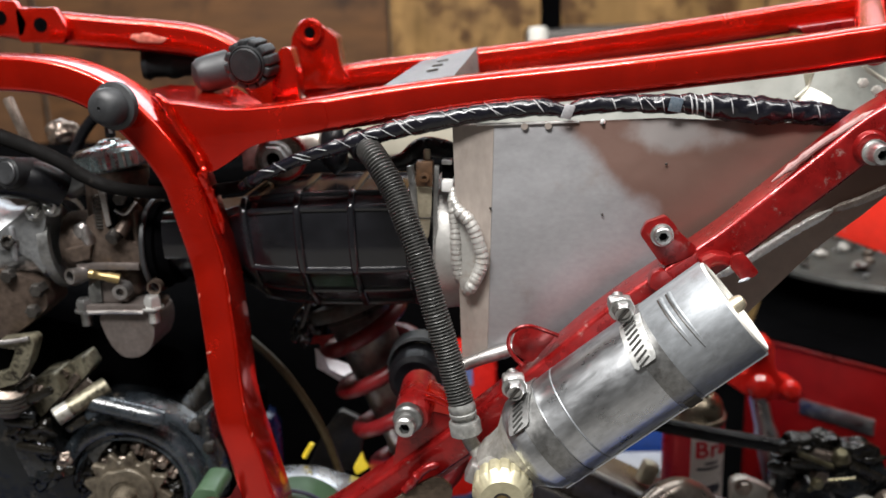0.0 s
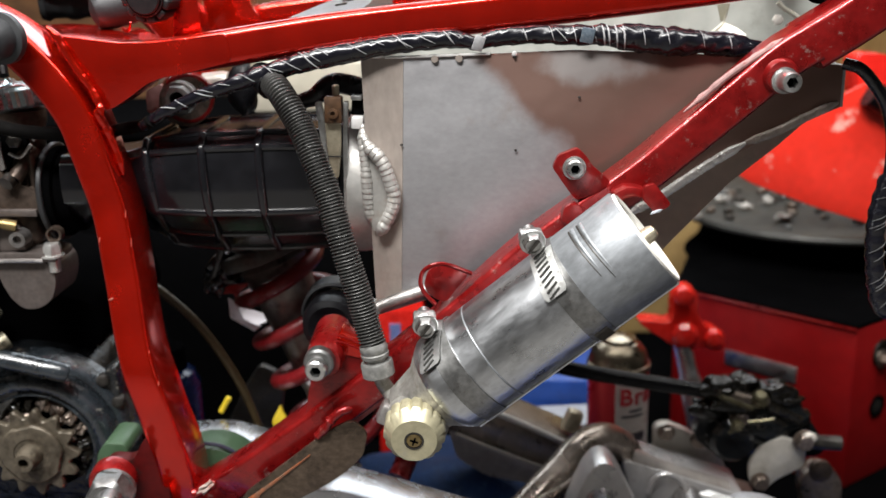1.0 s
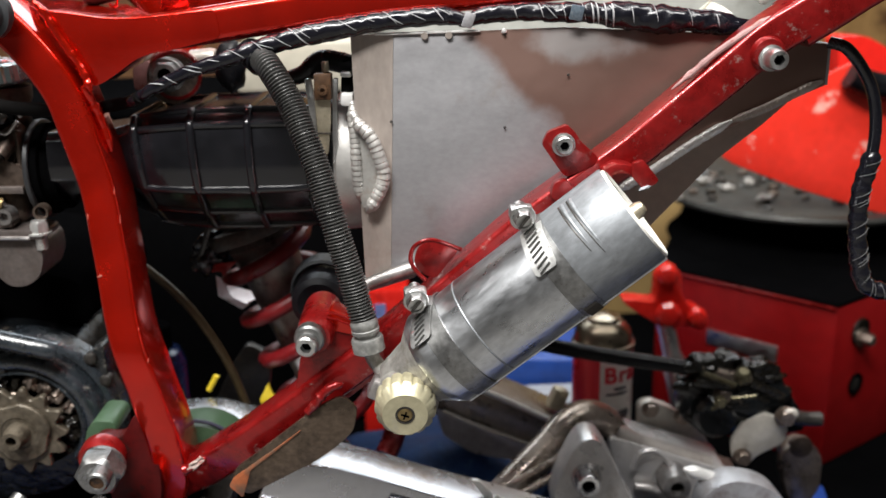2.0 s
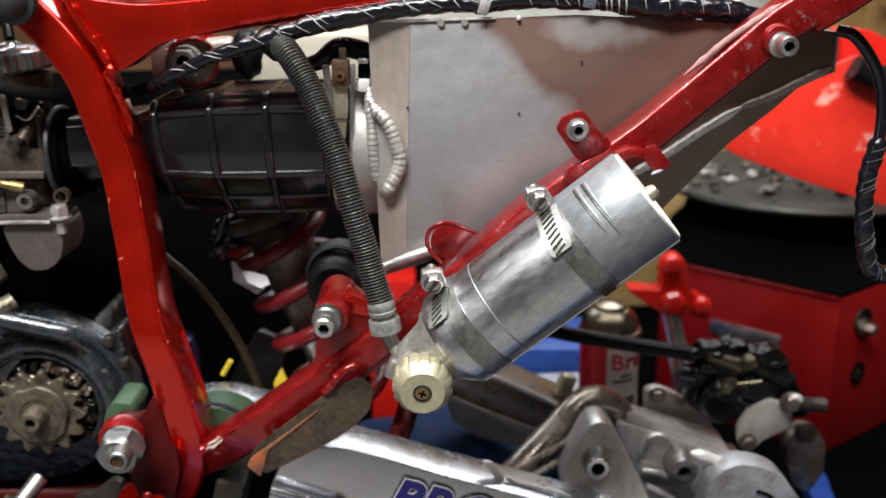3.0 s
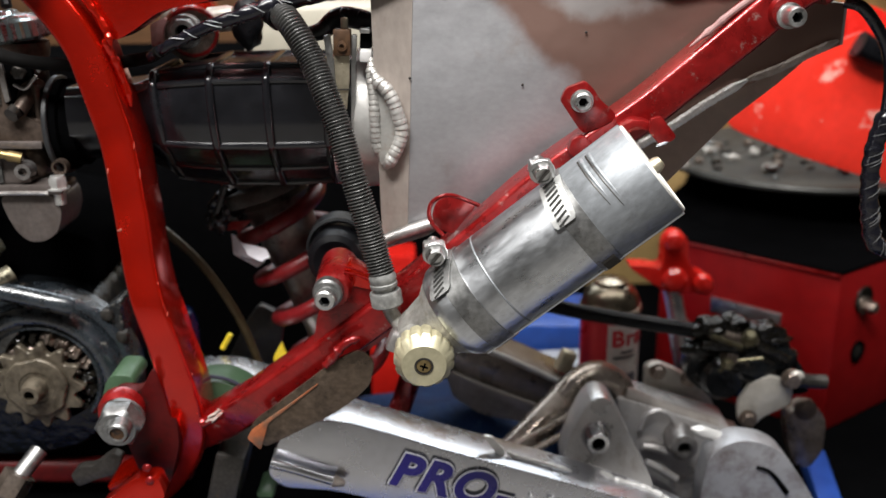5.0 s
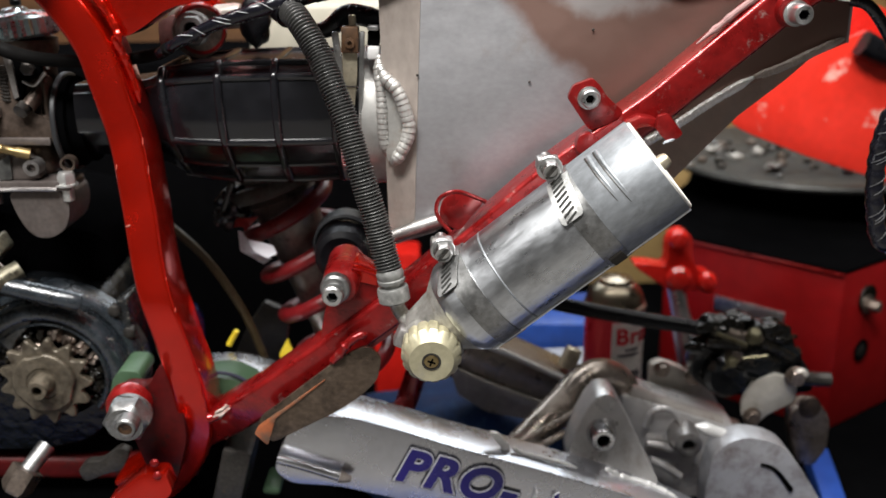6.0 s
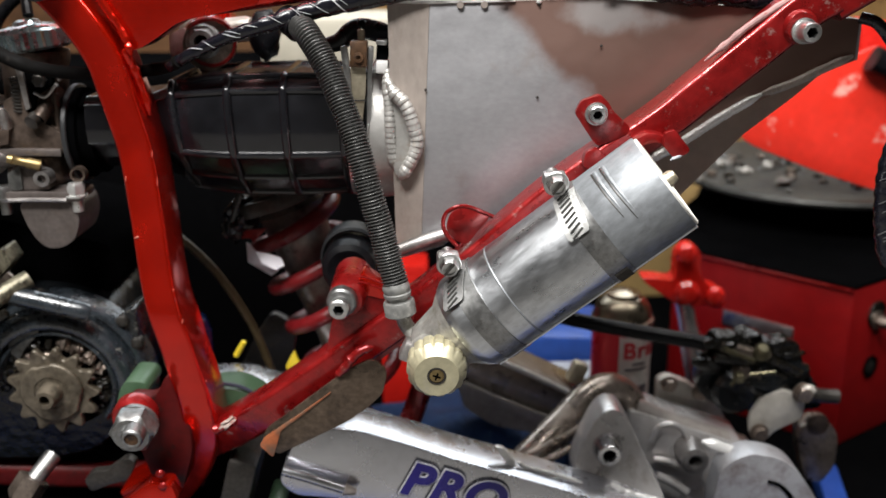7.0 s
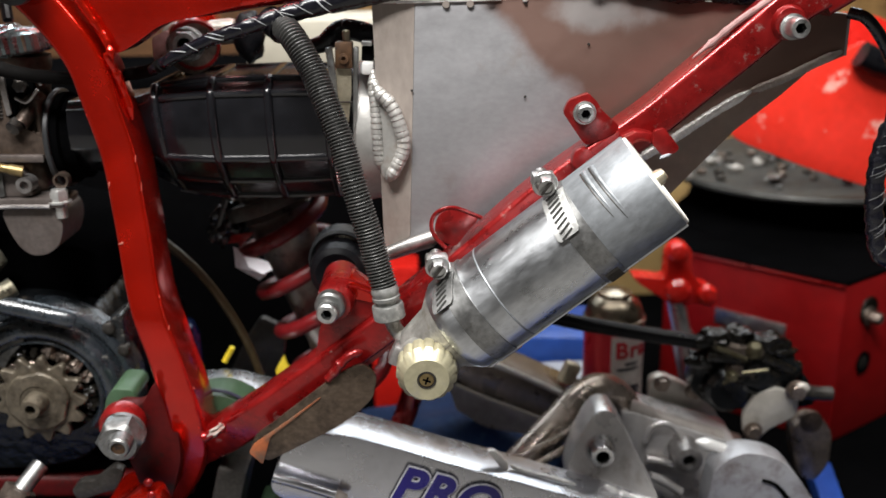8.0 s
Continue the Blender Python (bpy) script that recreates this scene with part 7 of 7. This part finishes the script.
part("pin_head", blob((0.2926, 0.168, 0.5216), (0.0065, 0.005, 0.0055), 2, 0.15), FAR_PLATE, cal)
brake_hose = solo("brake_hose", tube([(0.05, 0.19, 0.591), (0.105, 0.19, 0.576), (0.152, 0.19, 0.566), (0.2, 0.19, 0.557), (0.229, 0.19, 0.551)], 0.0062, 14, 8), RUBBER, "straight black rubber brake hose", "hose")

# ---- spray can ----
sc = thing("spray_can", "red and white aerosol can of brake cleaner", "spray can", (0, 0, 0))
SP = Vector((0.159, 0.275, 0.511))
sc.location = (SP.x, SP.y, TABLE)
CR = 0.0272
ZT = Vector((0.164, 0.275, 0.54)).z - TABLE
part("body", lathe((SP.x, SP.y, TABLE), (0, 0, 1), [(0, CR * 0.95), (0.003, CR), (ZT, CR), (ZT + 0.002, CR * 0.98)], 48), CAN_RED, sc)
part("shoulder", lathe((SP.x, SP.y, TABLE + ZT), (0, 0, 1), [(0, CR * 1.03), (0.003, CR * 1.06), (0.0055, CR * 1.04), (0.0065, CR * 0.97), (0.010, CR * 0.96), (0.016, CR * 0.9), (0.021, CR * 0.78), (0.0245, CR * 0.62), (0.025, CR * 0.56), (0.0285, CR * 0.55), (0.029, CR * 0.4), (0.031, CR * 0.2)], 48), CAN_TOP, sc, "tin shoulder dome")
bm = bmesh.new()
rings = []
for k in range(13):
    a = radians(-104 + k * 7.6)
    x, y = SP.x + (CR + 0.0004) * math.cos(a), SP.y + (CR + 0.0004) * math.sin(a)
    rings.append((bm.verts.new((x, y, TABLE + 0.01)), bm.verts.new((x, y, TABLE + ZT - 0.005))))
for a, b in zip(rings, rings[1:]):
    bm.faces.new((a[0], b[0], b[1], a[1]))
bmesh.ops.solidify(bm, geom=list(bm.faces), thickness=0.0003)
part("label_panel", bm, CAN_WHITE, sc, "white printed label")
word = lettering("Brake", 0.0215, (0, 0, 0), 90, 0, CAN_RED, sc, "printed_word", 0.0002, 0.0005)
for v in word.data.vertices:
    w = v.co + Vector(sc.location)
    a = radians(-97) + w.x / CR
    v.co = Vector((SP.x + (CR + 0.0009 - w.y) * math.cos(a), SP.y + (CR + 0.0009 - w.y) * math.sin(a), TABLE + ZT - 0.0255 + w.z)) - Vector(sc.location)
for dz, a0, a1 in ((0.033, -78, -50), (0.038, -92, -48), (0.062, -74, -44), (0.059, -78, -40), (0.056, -74, -44)):
    bm = bmesh.new()
    rr = []
    for k in range(6):
        a = radians(a0 + (a1 - a0) * k / 5)
        rr.append([bm.verts.new((SP.x + (CR + 0.0011) * math.cos(a), SP.y + (CR + 0.0011) * math.sin(a), TABLE + ZT - dz + s)) for s in (0, 0.0022)])
    for p, q in zip(rr, rr[1:]):
        bm.faces.new((p[0], q[0], q[1], p[1]))
    bmesh.ops.solidify(bm, geom=list(bm.faces), thickness=0.0003)
    part("print_bar", bm, DECAL_EDGE, sc)

# ---- red cabinet and clamp handle ----
BOXC = Vector((0.414, 0.37, 0.532))
way = Vector((-0.73, 0.68, 0)).normalized()
back = Vector((way.y, -way.x, 0))
back = back if back.y > 0 else -back
cab = thing("red_cabinet", "red painted steel tool cabinet with dark top", "tool cabinet", (BOXC.x, BOXC.y + 0.1, TABLE))
TOP = BOXC.z
turn = math.degrees(math.atan2(way.y, way.x)) - 180
flank = Vector((0.83, 0.558, 0))
square = [(p.x, p.y) for p in (BOXC, BOXC + flank * 0.5, Vector((0.72, 0.86, 0)), Vector((0.37, 0.80, 0)), BOXC + way * 0.205)]


def upright(outline, z0, z1, bevel):
    """Prism on a floor outline of (x, y)."""
    bm = plate(outline, z0, z1, bevel)
    for v in bm.verts:
        v.co = Vector((v.co.x, v.co.z, v.co.y))
    bmesh.ops.recalc_face_normals(bm, faces=bm.faces)
    return bm


part("body", upright(square, TABLE, TOP, 0.004), RED_BOX, cab)
part("top_sheet", upright(square, TOP + 0.0002, TOP + 0.004, 0.001), BLACK, cab)
# Trim holds both the worn paint and the highlight of this edge
part("worn_edge", line_box(BOXC + Vector((0, 0, -0.001)) - back * 0.001, BOXC + way * 0.205 + Vector((0, 0, -0.001)) - back * 0.001, 0.0032, 0.0028, 0.0008), RED_OLD, cab, "worn edge with its highlight put in as paler red")
part("name_plate", block((0.082, 0.003, 0.018), (BOXC + way * 0.098 - back * 0.001 + Vector((0, 0, -0.066))), (0, 0, turn), 0.001), STEEL, cab, "small metal maker's plate")
part("bolt_pad", lathe((0.4518, 0.3954, 0.4956), (0.558, -0.83, 0), [(-0.004, 0.016), (0.002, 0.015)], 28), GREASE, cab, "dark ring round the bolt")
part("bolt", lathe((0.4518, 0.3954, 0.4896), (0.558, -0.83, 0), [(-0.004, 0.010), (0.004, 0.010), (0.004, 0.007), (0.014, 0.007), (0.016, 0.005)], 24, lambda a, i: hexagon(a, i) if i in (2, 3) else 1), ALU_DIRTY, cab)
part("port", ring_lathe((0.4528, 0.3961, 0.4353), (0.558, -0.83, 0), [(-0.004, 0.0125), (0.002, 0.0120), (0.002, 0.009), (-0.003, 0.008)], 28), BLACK, cab)
part("port_plug", lathe((0.4528, 0.3961, 0.4353), (0.558, -0.83, 0), [(-0.004, 0.009), (0.0002, 0.009), (0.0012, 0.005)], 24), STEEL_DARK, cab, "dark plug in the port")
# Flat black block added for the black area beside the cabinet
dark_box = thing("black_case", "plain black block on the lift table", "case", (0.64, 0.40, TABLE))
part("body", block((0.22, 0.3, 0.03), Vector(dark_box.location) + Vector((0, 0, 0.015)), (0, 0, -14), 0.008), BLACK, dark_box)
part("lid", block((0.222, 0.302, 0.012), Vector(dark_box.location) + Vector((0, 0, 0.0365)), (0, 0, -14), 0.006), BLACK, dark_box)

handle = thing("clamp_handle", "bright red three-armed clamp handle on a chrome spindle", "clamp handle", (0.239, 0.36, 0.521))
HB = Vector((0.233, 0.345, 0.551))
part("star", plate(rounded([(0.221, 0.556), (0.221, 0.583), (0.231, 0.593), (0.244, 0.588), (0.245, 0.565), (0.251, 0.552), (0.267, 0.547), (0.274, 0.535), (0.267, 0.526), (0.249, 0.532), (0.235, 0.526), (0.219, 0.536), (0.194, 0.553), (0.187, 0.56), (0.205, 0.559)], 0.009, 5), 0.335, 0.357, 0.006, 4), RED_PLASTIC, handle)
for p in [(0.23, 0.335, 0.585), (0.261, 0.335, 0.541)]:
    part("tip", lathe(Vector(p), (-0.1, -1, 0), [(-0.002, 0.0098), (0.004, 0.0096), (0.008, 0.0075), (0.009, 0.004)], 24), RED_PLASTIC, handle)
part("hub", lathe(HB + Vector((0, -0.008, -0.006)), (-0.1, -1, 0), [(0, 0.013), (0.006, 0.0125), (0.010, 0.009), (0.011, 0.004)], 24), RED_PLASTIC, handle)
part("spindle", lathe(HB + Vector((-0.004, 0, 0)), (0.22, -0.1, -1), [(0, 0.009), (0.05, 0.009), (0.06, 0.0115), (0.10, 0.0115), (HB.z - TABLE - 0.0, 0.0115)], 24), STEEL, handle, "chrome spindle")

# ---- background ----
DX, DY = 0.46, 0.62
BASE = TOP + 0.004
drum = thing("turntable", "black turntable with dusty grey disc on the red cabinet", "turntable", (DX, DY, BASE))
DZ = 0.595
part("drum", lathe((DX, DY, BASE), (0, 0, 1), [(0, 0.156), ((DZ - BASE) * 0.3, 0.138), ((DZ - BASE) * 0.6, 0.118), (DZ - BASE, 0.106)], 56), BLACK, drum)
part("disc", lathe((DX, DY, DZ), (0, 0, 1), [(0, 0.172), (0.004, 0.174), (0.008, 0.172), (0.009, 0.001)], 56), DISC_STEEL, drum)
random.seed(4)
for k in range(60):
    a, r = random.uniform(2.4, 5.6), random.uniform(0.03, 0.165)
    s = random.uniform(0.0025, 0.0065)
    q = (DX + r * math.cos(a), DY + r * math.sin(a), DZ + 0.009)
    solo("loose_nut", lathe(q, (0, 0, 1), [(0, s), (s * 0.9, s), (s, s * 0.8), (s, s * 0.4)], 18, hexagon), random.choice((STEEL_DARK, STEEL_DARK, GREASE, ALU_DIRTY, NUT_STEEL)), "small loose metal nut lying on the turntable", "nut", group="loose nuts on the turntable")
for at, size, turn_ in (((0.289, 0.536, 0.606), (0.012, 0.004, 0.004), 50), ((0.344, 0.619, 0.606), (0.010, 0.006, 0.004), 10), ((0.359, 0.581, 0.606), (0.008, 0.005, 0.003), -20), ((0.388, 0.527, 0.606), (0.014, 0.006, 0.003), 30), ((0.393, 0.602, 0.606), (0.007, 0.005, 0.004), 80)):
    solo("plastic_scrap", blob((at[0], at[1], at[2] + size[2]), size, size[0] * 4000, 0.8, (0, 0, turn_), 3), CRUST, "small pale plastic scrap lying on the turntable", "plastic scrap", group="scraps on the turntable")
fend = thing("red_fender", "bright red plastic motorcycle fender, scuffed", "fender", (0.424, 0.5, 0.661))
bm = plate(rounded([(0.313, 0.672), (0.333, 0.713), (0.433, 0.76), (0.45, 0.768), (0.541, 0.714), (0.557, 0.587), (0.492, 0.603), (0.401, 0.633), (0.331, 0.661)], 0.012, 5), 0.47, 0.475, 0.002)
part("panel", bm, FENDER_RED, fend)
part("upper_panel", plate(rounded([(0.45, 0.79), (0.481, 0.789), (0.576, 0.737), (0.584, 0.673), (0.455, 0.741)], 0.01), 0.52, 0.56, 0.004), RED_PLASTIC, fend)
part("grip", tube([(0.441, 0.46, 0.755), (0.462, 0.46, 0.745), (0.494, 0.46, 0.739)], 0.014, 16, 4), RUBBER, fend, "dark rubber grip")
solo("cardboard_box", block((0.22, 0.06, 0.235), (0.33, 0.86, TABLE + 0.1175), (0, 0, 0), 0.003), CARTON, "plain yellowish cardboard box behind the turntable", "box")

shelf = thing("background_machine", "dark machine standing against the plywood wall", "machine", (0.143, 0.9, 0.825))
part("case", block((0.26, 0.2, 0.62), Vector((0.16, 1, 0.896)) + Vector((0, 0, -0.34)), (0, 0, 8), 0.01), STEEL_DARK, shelf)
part("post", block((0.03, 0.03, 0.3), Vector((0.058, 0.95, 0.941)) + Vector((0, 0, 0.02)), (0, 0, 0), 0.004), BLACK, shelf)
part("white_cap", lathe((0.036, 0.85, 0.866), (0, 0, 1), [(-0.1, 0.012), (0, 0.014), (0.006, 0.012)], 20), WHITE, shelf)
part("foot", block((0.3, 0.24, 0.25), (0.16, 1.0, 0.12), (0, 0, 8), 0.01), STEEL_DARK, shelf)
CREAM_TOP = Vector((-0.14, 0.6, 0.795)).z
BACKDROP_TOP = Vector((-0.118, 0.5, 0.742)).z
# Added black block that keeps the space behind the motorcycle dark
backdrop = thing("dark_bin", "large black block standing in for the dark space behind the motorcycle", "bin", (-0.4, 0.55, TABLE))
part("body", block((0.9, 0.2, BACKDROP_TOP - TABLE - 0.02), (-0.38, 0.6, (BACKDROP_TOP + TABLE - 0.02) / 2), (0, 0, 0), 0.01), BLACK, backdrop)
part("rim", block((0.92, 0.22, 0.02), (-0.38, 0.6, BACKDROP_TOP - 0.01), (0, 0, 0), 0.004), BLACK, backdrop)
solo("cream_box", block((0.21, 0.14, CREAM_TOP - BACKDROP_TOP), (-0.102, 0.6, (BACKDROP_TOP + CREAM_TOP) / 2), bevel=0.004), CREAM, "plain cream box standing on the black block", "box")

# small things under and behind the frame
green = thing("green_guide", "olive green plastic chain guide around the swingarm pivot", "chain guide", (-0.18, 0.06, 0.576))
part("front_horn", plate(rounded([(-0.226, 0.575), (-0.222, 0.589), (-0.217, 0.595), (-0.205, 0.594), (-0.202, 0.588), (-0.206, 0.582), (-0.217, 0.574)], 0.004), 0.044, 0.075, 0.004, 3), GREEN, green)
part("rear_horn", plate(rounded([(-0.176, 0.574), (-0.162, 0.578), (-0.148, 0.577), (-0.137, 0.571), (-0.129, 0.563), (-0.142, 0.553), (-0.157, 0.548), (-0.173, 0.548), (-0.181, 0.559)], 0.006), 0.066, 0.095, 0.005, 3), GREEN, green)
part("groove", tube([(-0.159, 0.066, 0.582), (-0.148, 0.066, 0.58), (-0.14, 0.066, 0.576), (-0.137, 0.066, 0.573)], 0.0014, 8, 4), DECAL_EDGE, green)
part("band", tube([(-0.216, 0.085, 0.557), (-0.196, 0.085, 0.557), (-0.174, 0.085, 0.556)], 0.006, 14, 4), GREEN, green)
part("lower_foot", block((0.02, 0.05, 0.05), (-0.148, 0.06, 0.513), (0, 15, 0), 0.003), STEEL_DARK, green)
BZ = Vector((-0.218, 0.25, 0.559)).z - TABLE
bottle = thing("blue_bottle", "glossy dark blue plastic bottle with black cap on the lift table", "bottle", (-0.238, 0.25, TABLE))
part("body", lathe(bottle.location, (0, 0, 1), [(0, 0.02), (0.004, 0.024), (BZ - 0.015, 0.024), (BZ - 0.004, 0.02), (BZ, 0.012)], 32), DARK_BLUE, bottle)
part("cap", lathe(bottle.location + Vector((0, 0, BZ)), (0, 0, 1), [(0, 0.014), (0.02, 0.0135), (0.022, 0.01)], 24), BLACK, bottle)
tan = solo("tan_hose", tube([(-0.225, 0.16, 0.674), (-0.204, 0.16, 0.657), (-0.183, 0.16, 0.634), (-0.165, 0.16, 0.605), (-0.152, 0.16, 0.576), (-0.142, 0.16, 0.543)], 0.0032, 12, 8), HOSE_TAN, "old tan fuel hose hanging behind the frame", "hose")
tags = thing("yellow_tag", "small bright yellow plastic tag", "tag", (-0.122, 0.14, 0.56))
part("flag", plate(rounded([(-0.128, 0.56), (-0.123, 0.569), (-0.12, 0.574), (-0.118, 0.566), (-0.115, 0.561), (-0.125, 0.554)], 0.002), 0.139, 0.142, 0.0008), YELLOW, tags)
part("tail", tube([(-0.166, 0.14, 0.569), (-0.16, 0.14, 0.579), (-0.159, 0.14, 0.581)], 0.0022, 8, 3), YELLOW, tags)
foil = thing("plastic_scrap", "folded white plastic strip caught beside the spring", "plastic strip", (-0.132, 0.112, 0.644))
part("upper_fold", sheet([(-0.1415, 0.118, 0.6640), (-0.1381, 0.114, 0.6625), (-0.1286, 0.110, 0.6620), (-0.1204, 0.110, 0.6592), (-0.1178, 0.108, 0.6536), (-0.1245, 0.106, 0.6512), (-0.1340, 0.108, 0.6560)], 0.001), WHITE_SCRAP, foil)
part("lower_fold", sheet([(-0.1458, 0.116, 0.6690), (-0.1425, 0.115, 0.6680), (-0.1340, 0.108, 0.6560), (-0.1245, 0.106, 0.6512), (-0.1222, 0.110, 0.6496), (-0.1288, 0.114, 0.6439), (-0.1460, 0.118, 0.6530)], 0.001), WHITE_SCRAP, foil)
back = thing("red_plastic_box", "bright red plastic box with a blurred blue label", "box", (-0.05, 0.470, TABLE))
part("body", block((0.055, 0.05, 0.537 - TABLE), (-0.05, 0.470, (0.537 + TABLE) / 2), (0, 0, 0), 0.006), RED_PLASTIC, back)
part("label", block((0.012, 0.001, 0.022), (-0.054, 0.4445, 0.510), (0, 0, 0), 0.0003, 1), LABEL_BLUE, back, "blue printed label")
film = solo("black_connector", join(blob((-0.153, 0.13, 0.68), (0.012, 0.01, 0.014), 5, 0.7, (0, 30, 0), 4), tube([(-0.149, 0.125, 0.702), (-0.154, 0.125, 0.69), (-0.159, 0.125, 0.677), (-0.163, 0.125, 0.671)], 0.003, 10, 5)), TAPE, "crumpled glossy black wire connector", "connector")
solo("red_link", tube([(-0.024, 0.165, 0.598), (-0.015, 0.17, 0.561), (-0.028, 0.17, 0.511), (-0.035, 0.16, 0.498)], 0.009, 14, 6), RED_OLD, "dull red suspension link under the frame", "link")
rag = solo("blue_rag", blob((0.013, 0.27, TABLE + 0.045), (0.11, 0.09, 0.055), 6, 0.45, sub=5), BLUE_CLOTH, "crumpled blue shop rag on the lift table", "rag")
tray = thing("parts_tray", "blue tray with white packets on the lift table", "tray", (0.12, 0.42, TABLE))
T0, T1 = Vector((0.131, 0.42, 0.452)), Vector((0.131, 0.42, 0.462))
part("tray", block((0.16, 0.1, T1.z - TABLE), (T0.x - 0.025, 0.47, (T1.z + TABLE) / 2), (0, 0, -4), 0.006), BLUE, tray)
part("packet", block((0.10, 0.05, T0.z - TABLE - 0.012), (T0.x - 0.01, 0.385, (T0.z - 0.012 + TABLE) / 2), (0, 0, 3), 0.008), PAPER, tray)
for dx in (-0.045, -0.026, -0.004, 0.018, 0.036):
    part("bag", blob((T0.x + dx, 0.352, T0.z - 0.018 + 0.006 * math.sin(dx * 170)), (0.012, 0.008, 0.011), dx * 300, 0.8, (0, dx * 900, 0), 4), PAPER if dx < 0.01 else STEEL_DARK, tray)
strip = solo("blue_bar", block((0.022, 0.2, 0.03), (0.358, 0.21, TABLE + 0.004), (0, 0, -12), 0.002), BLUE, "blue painted steel bar on the lift table", "bar")
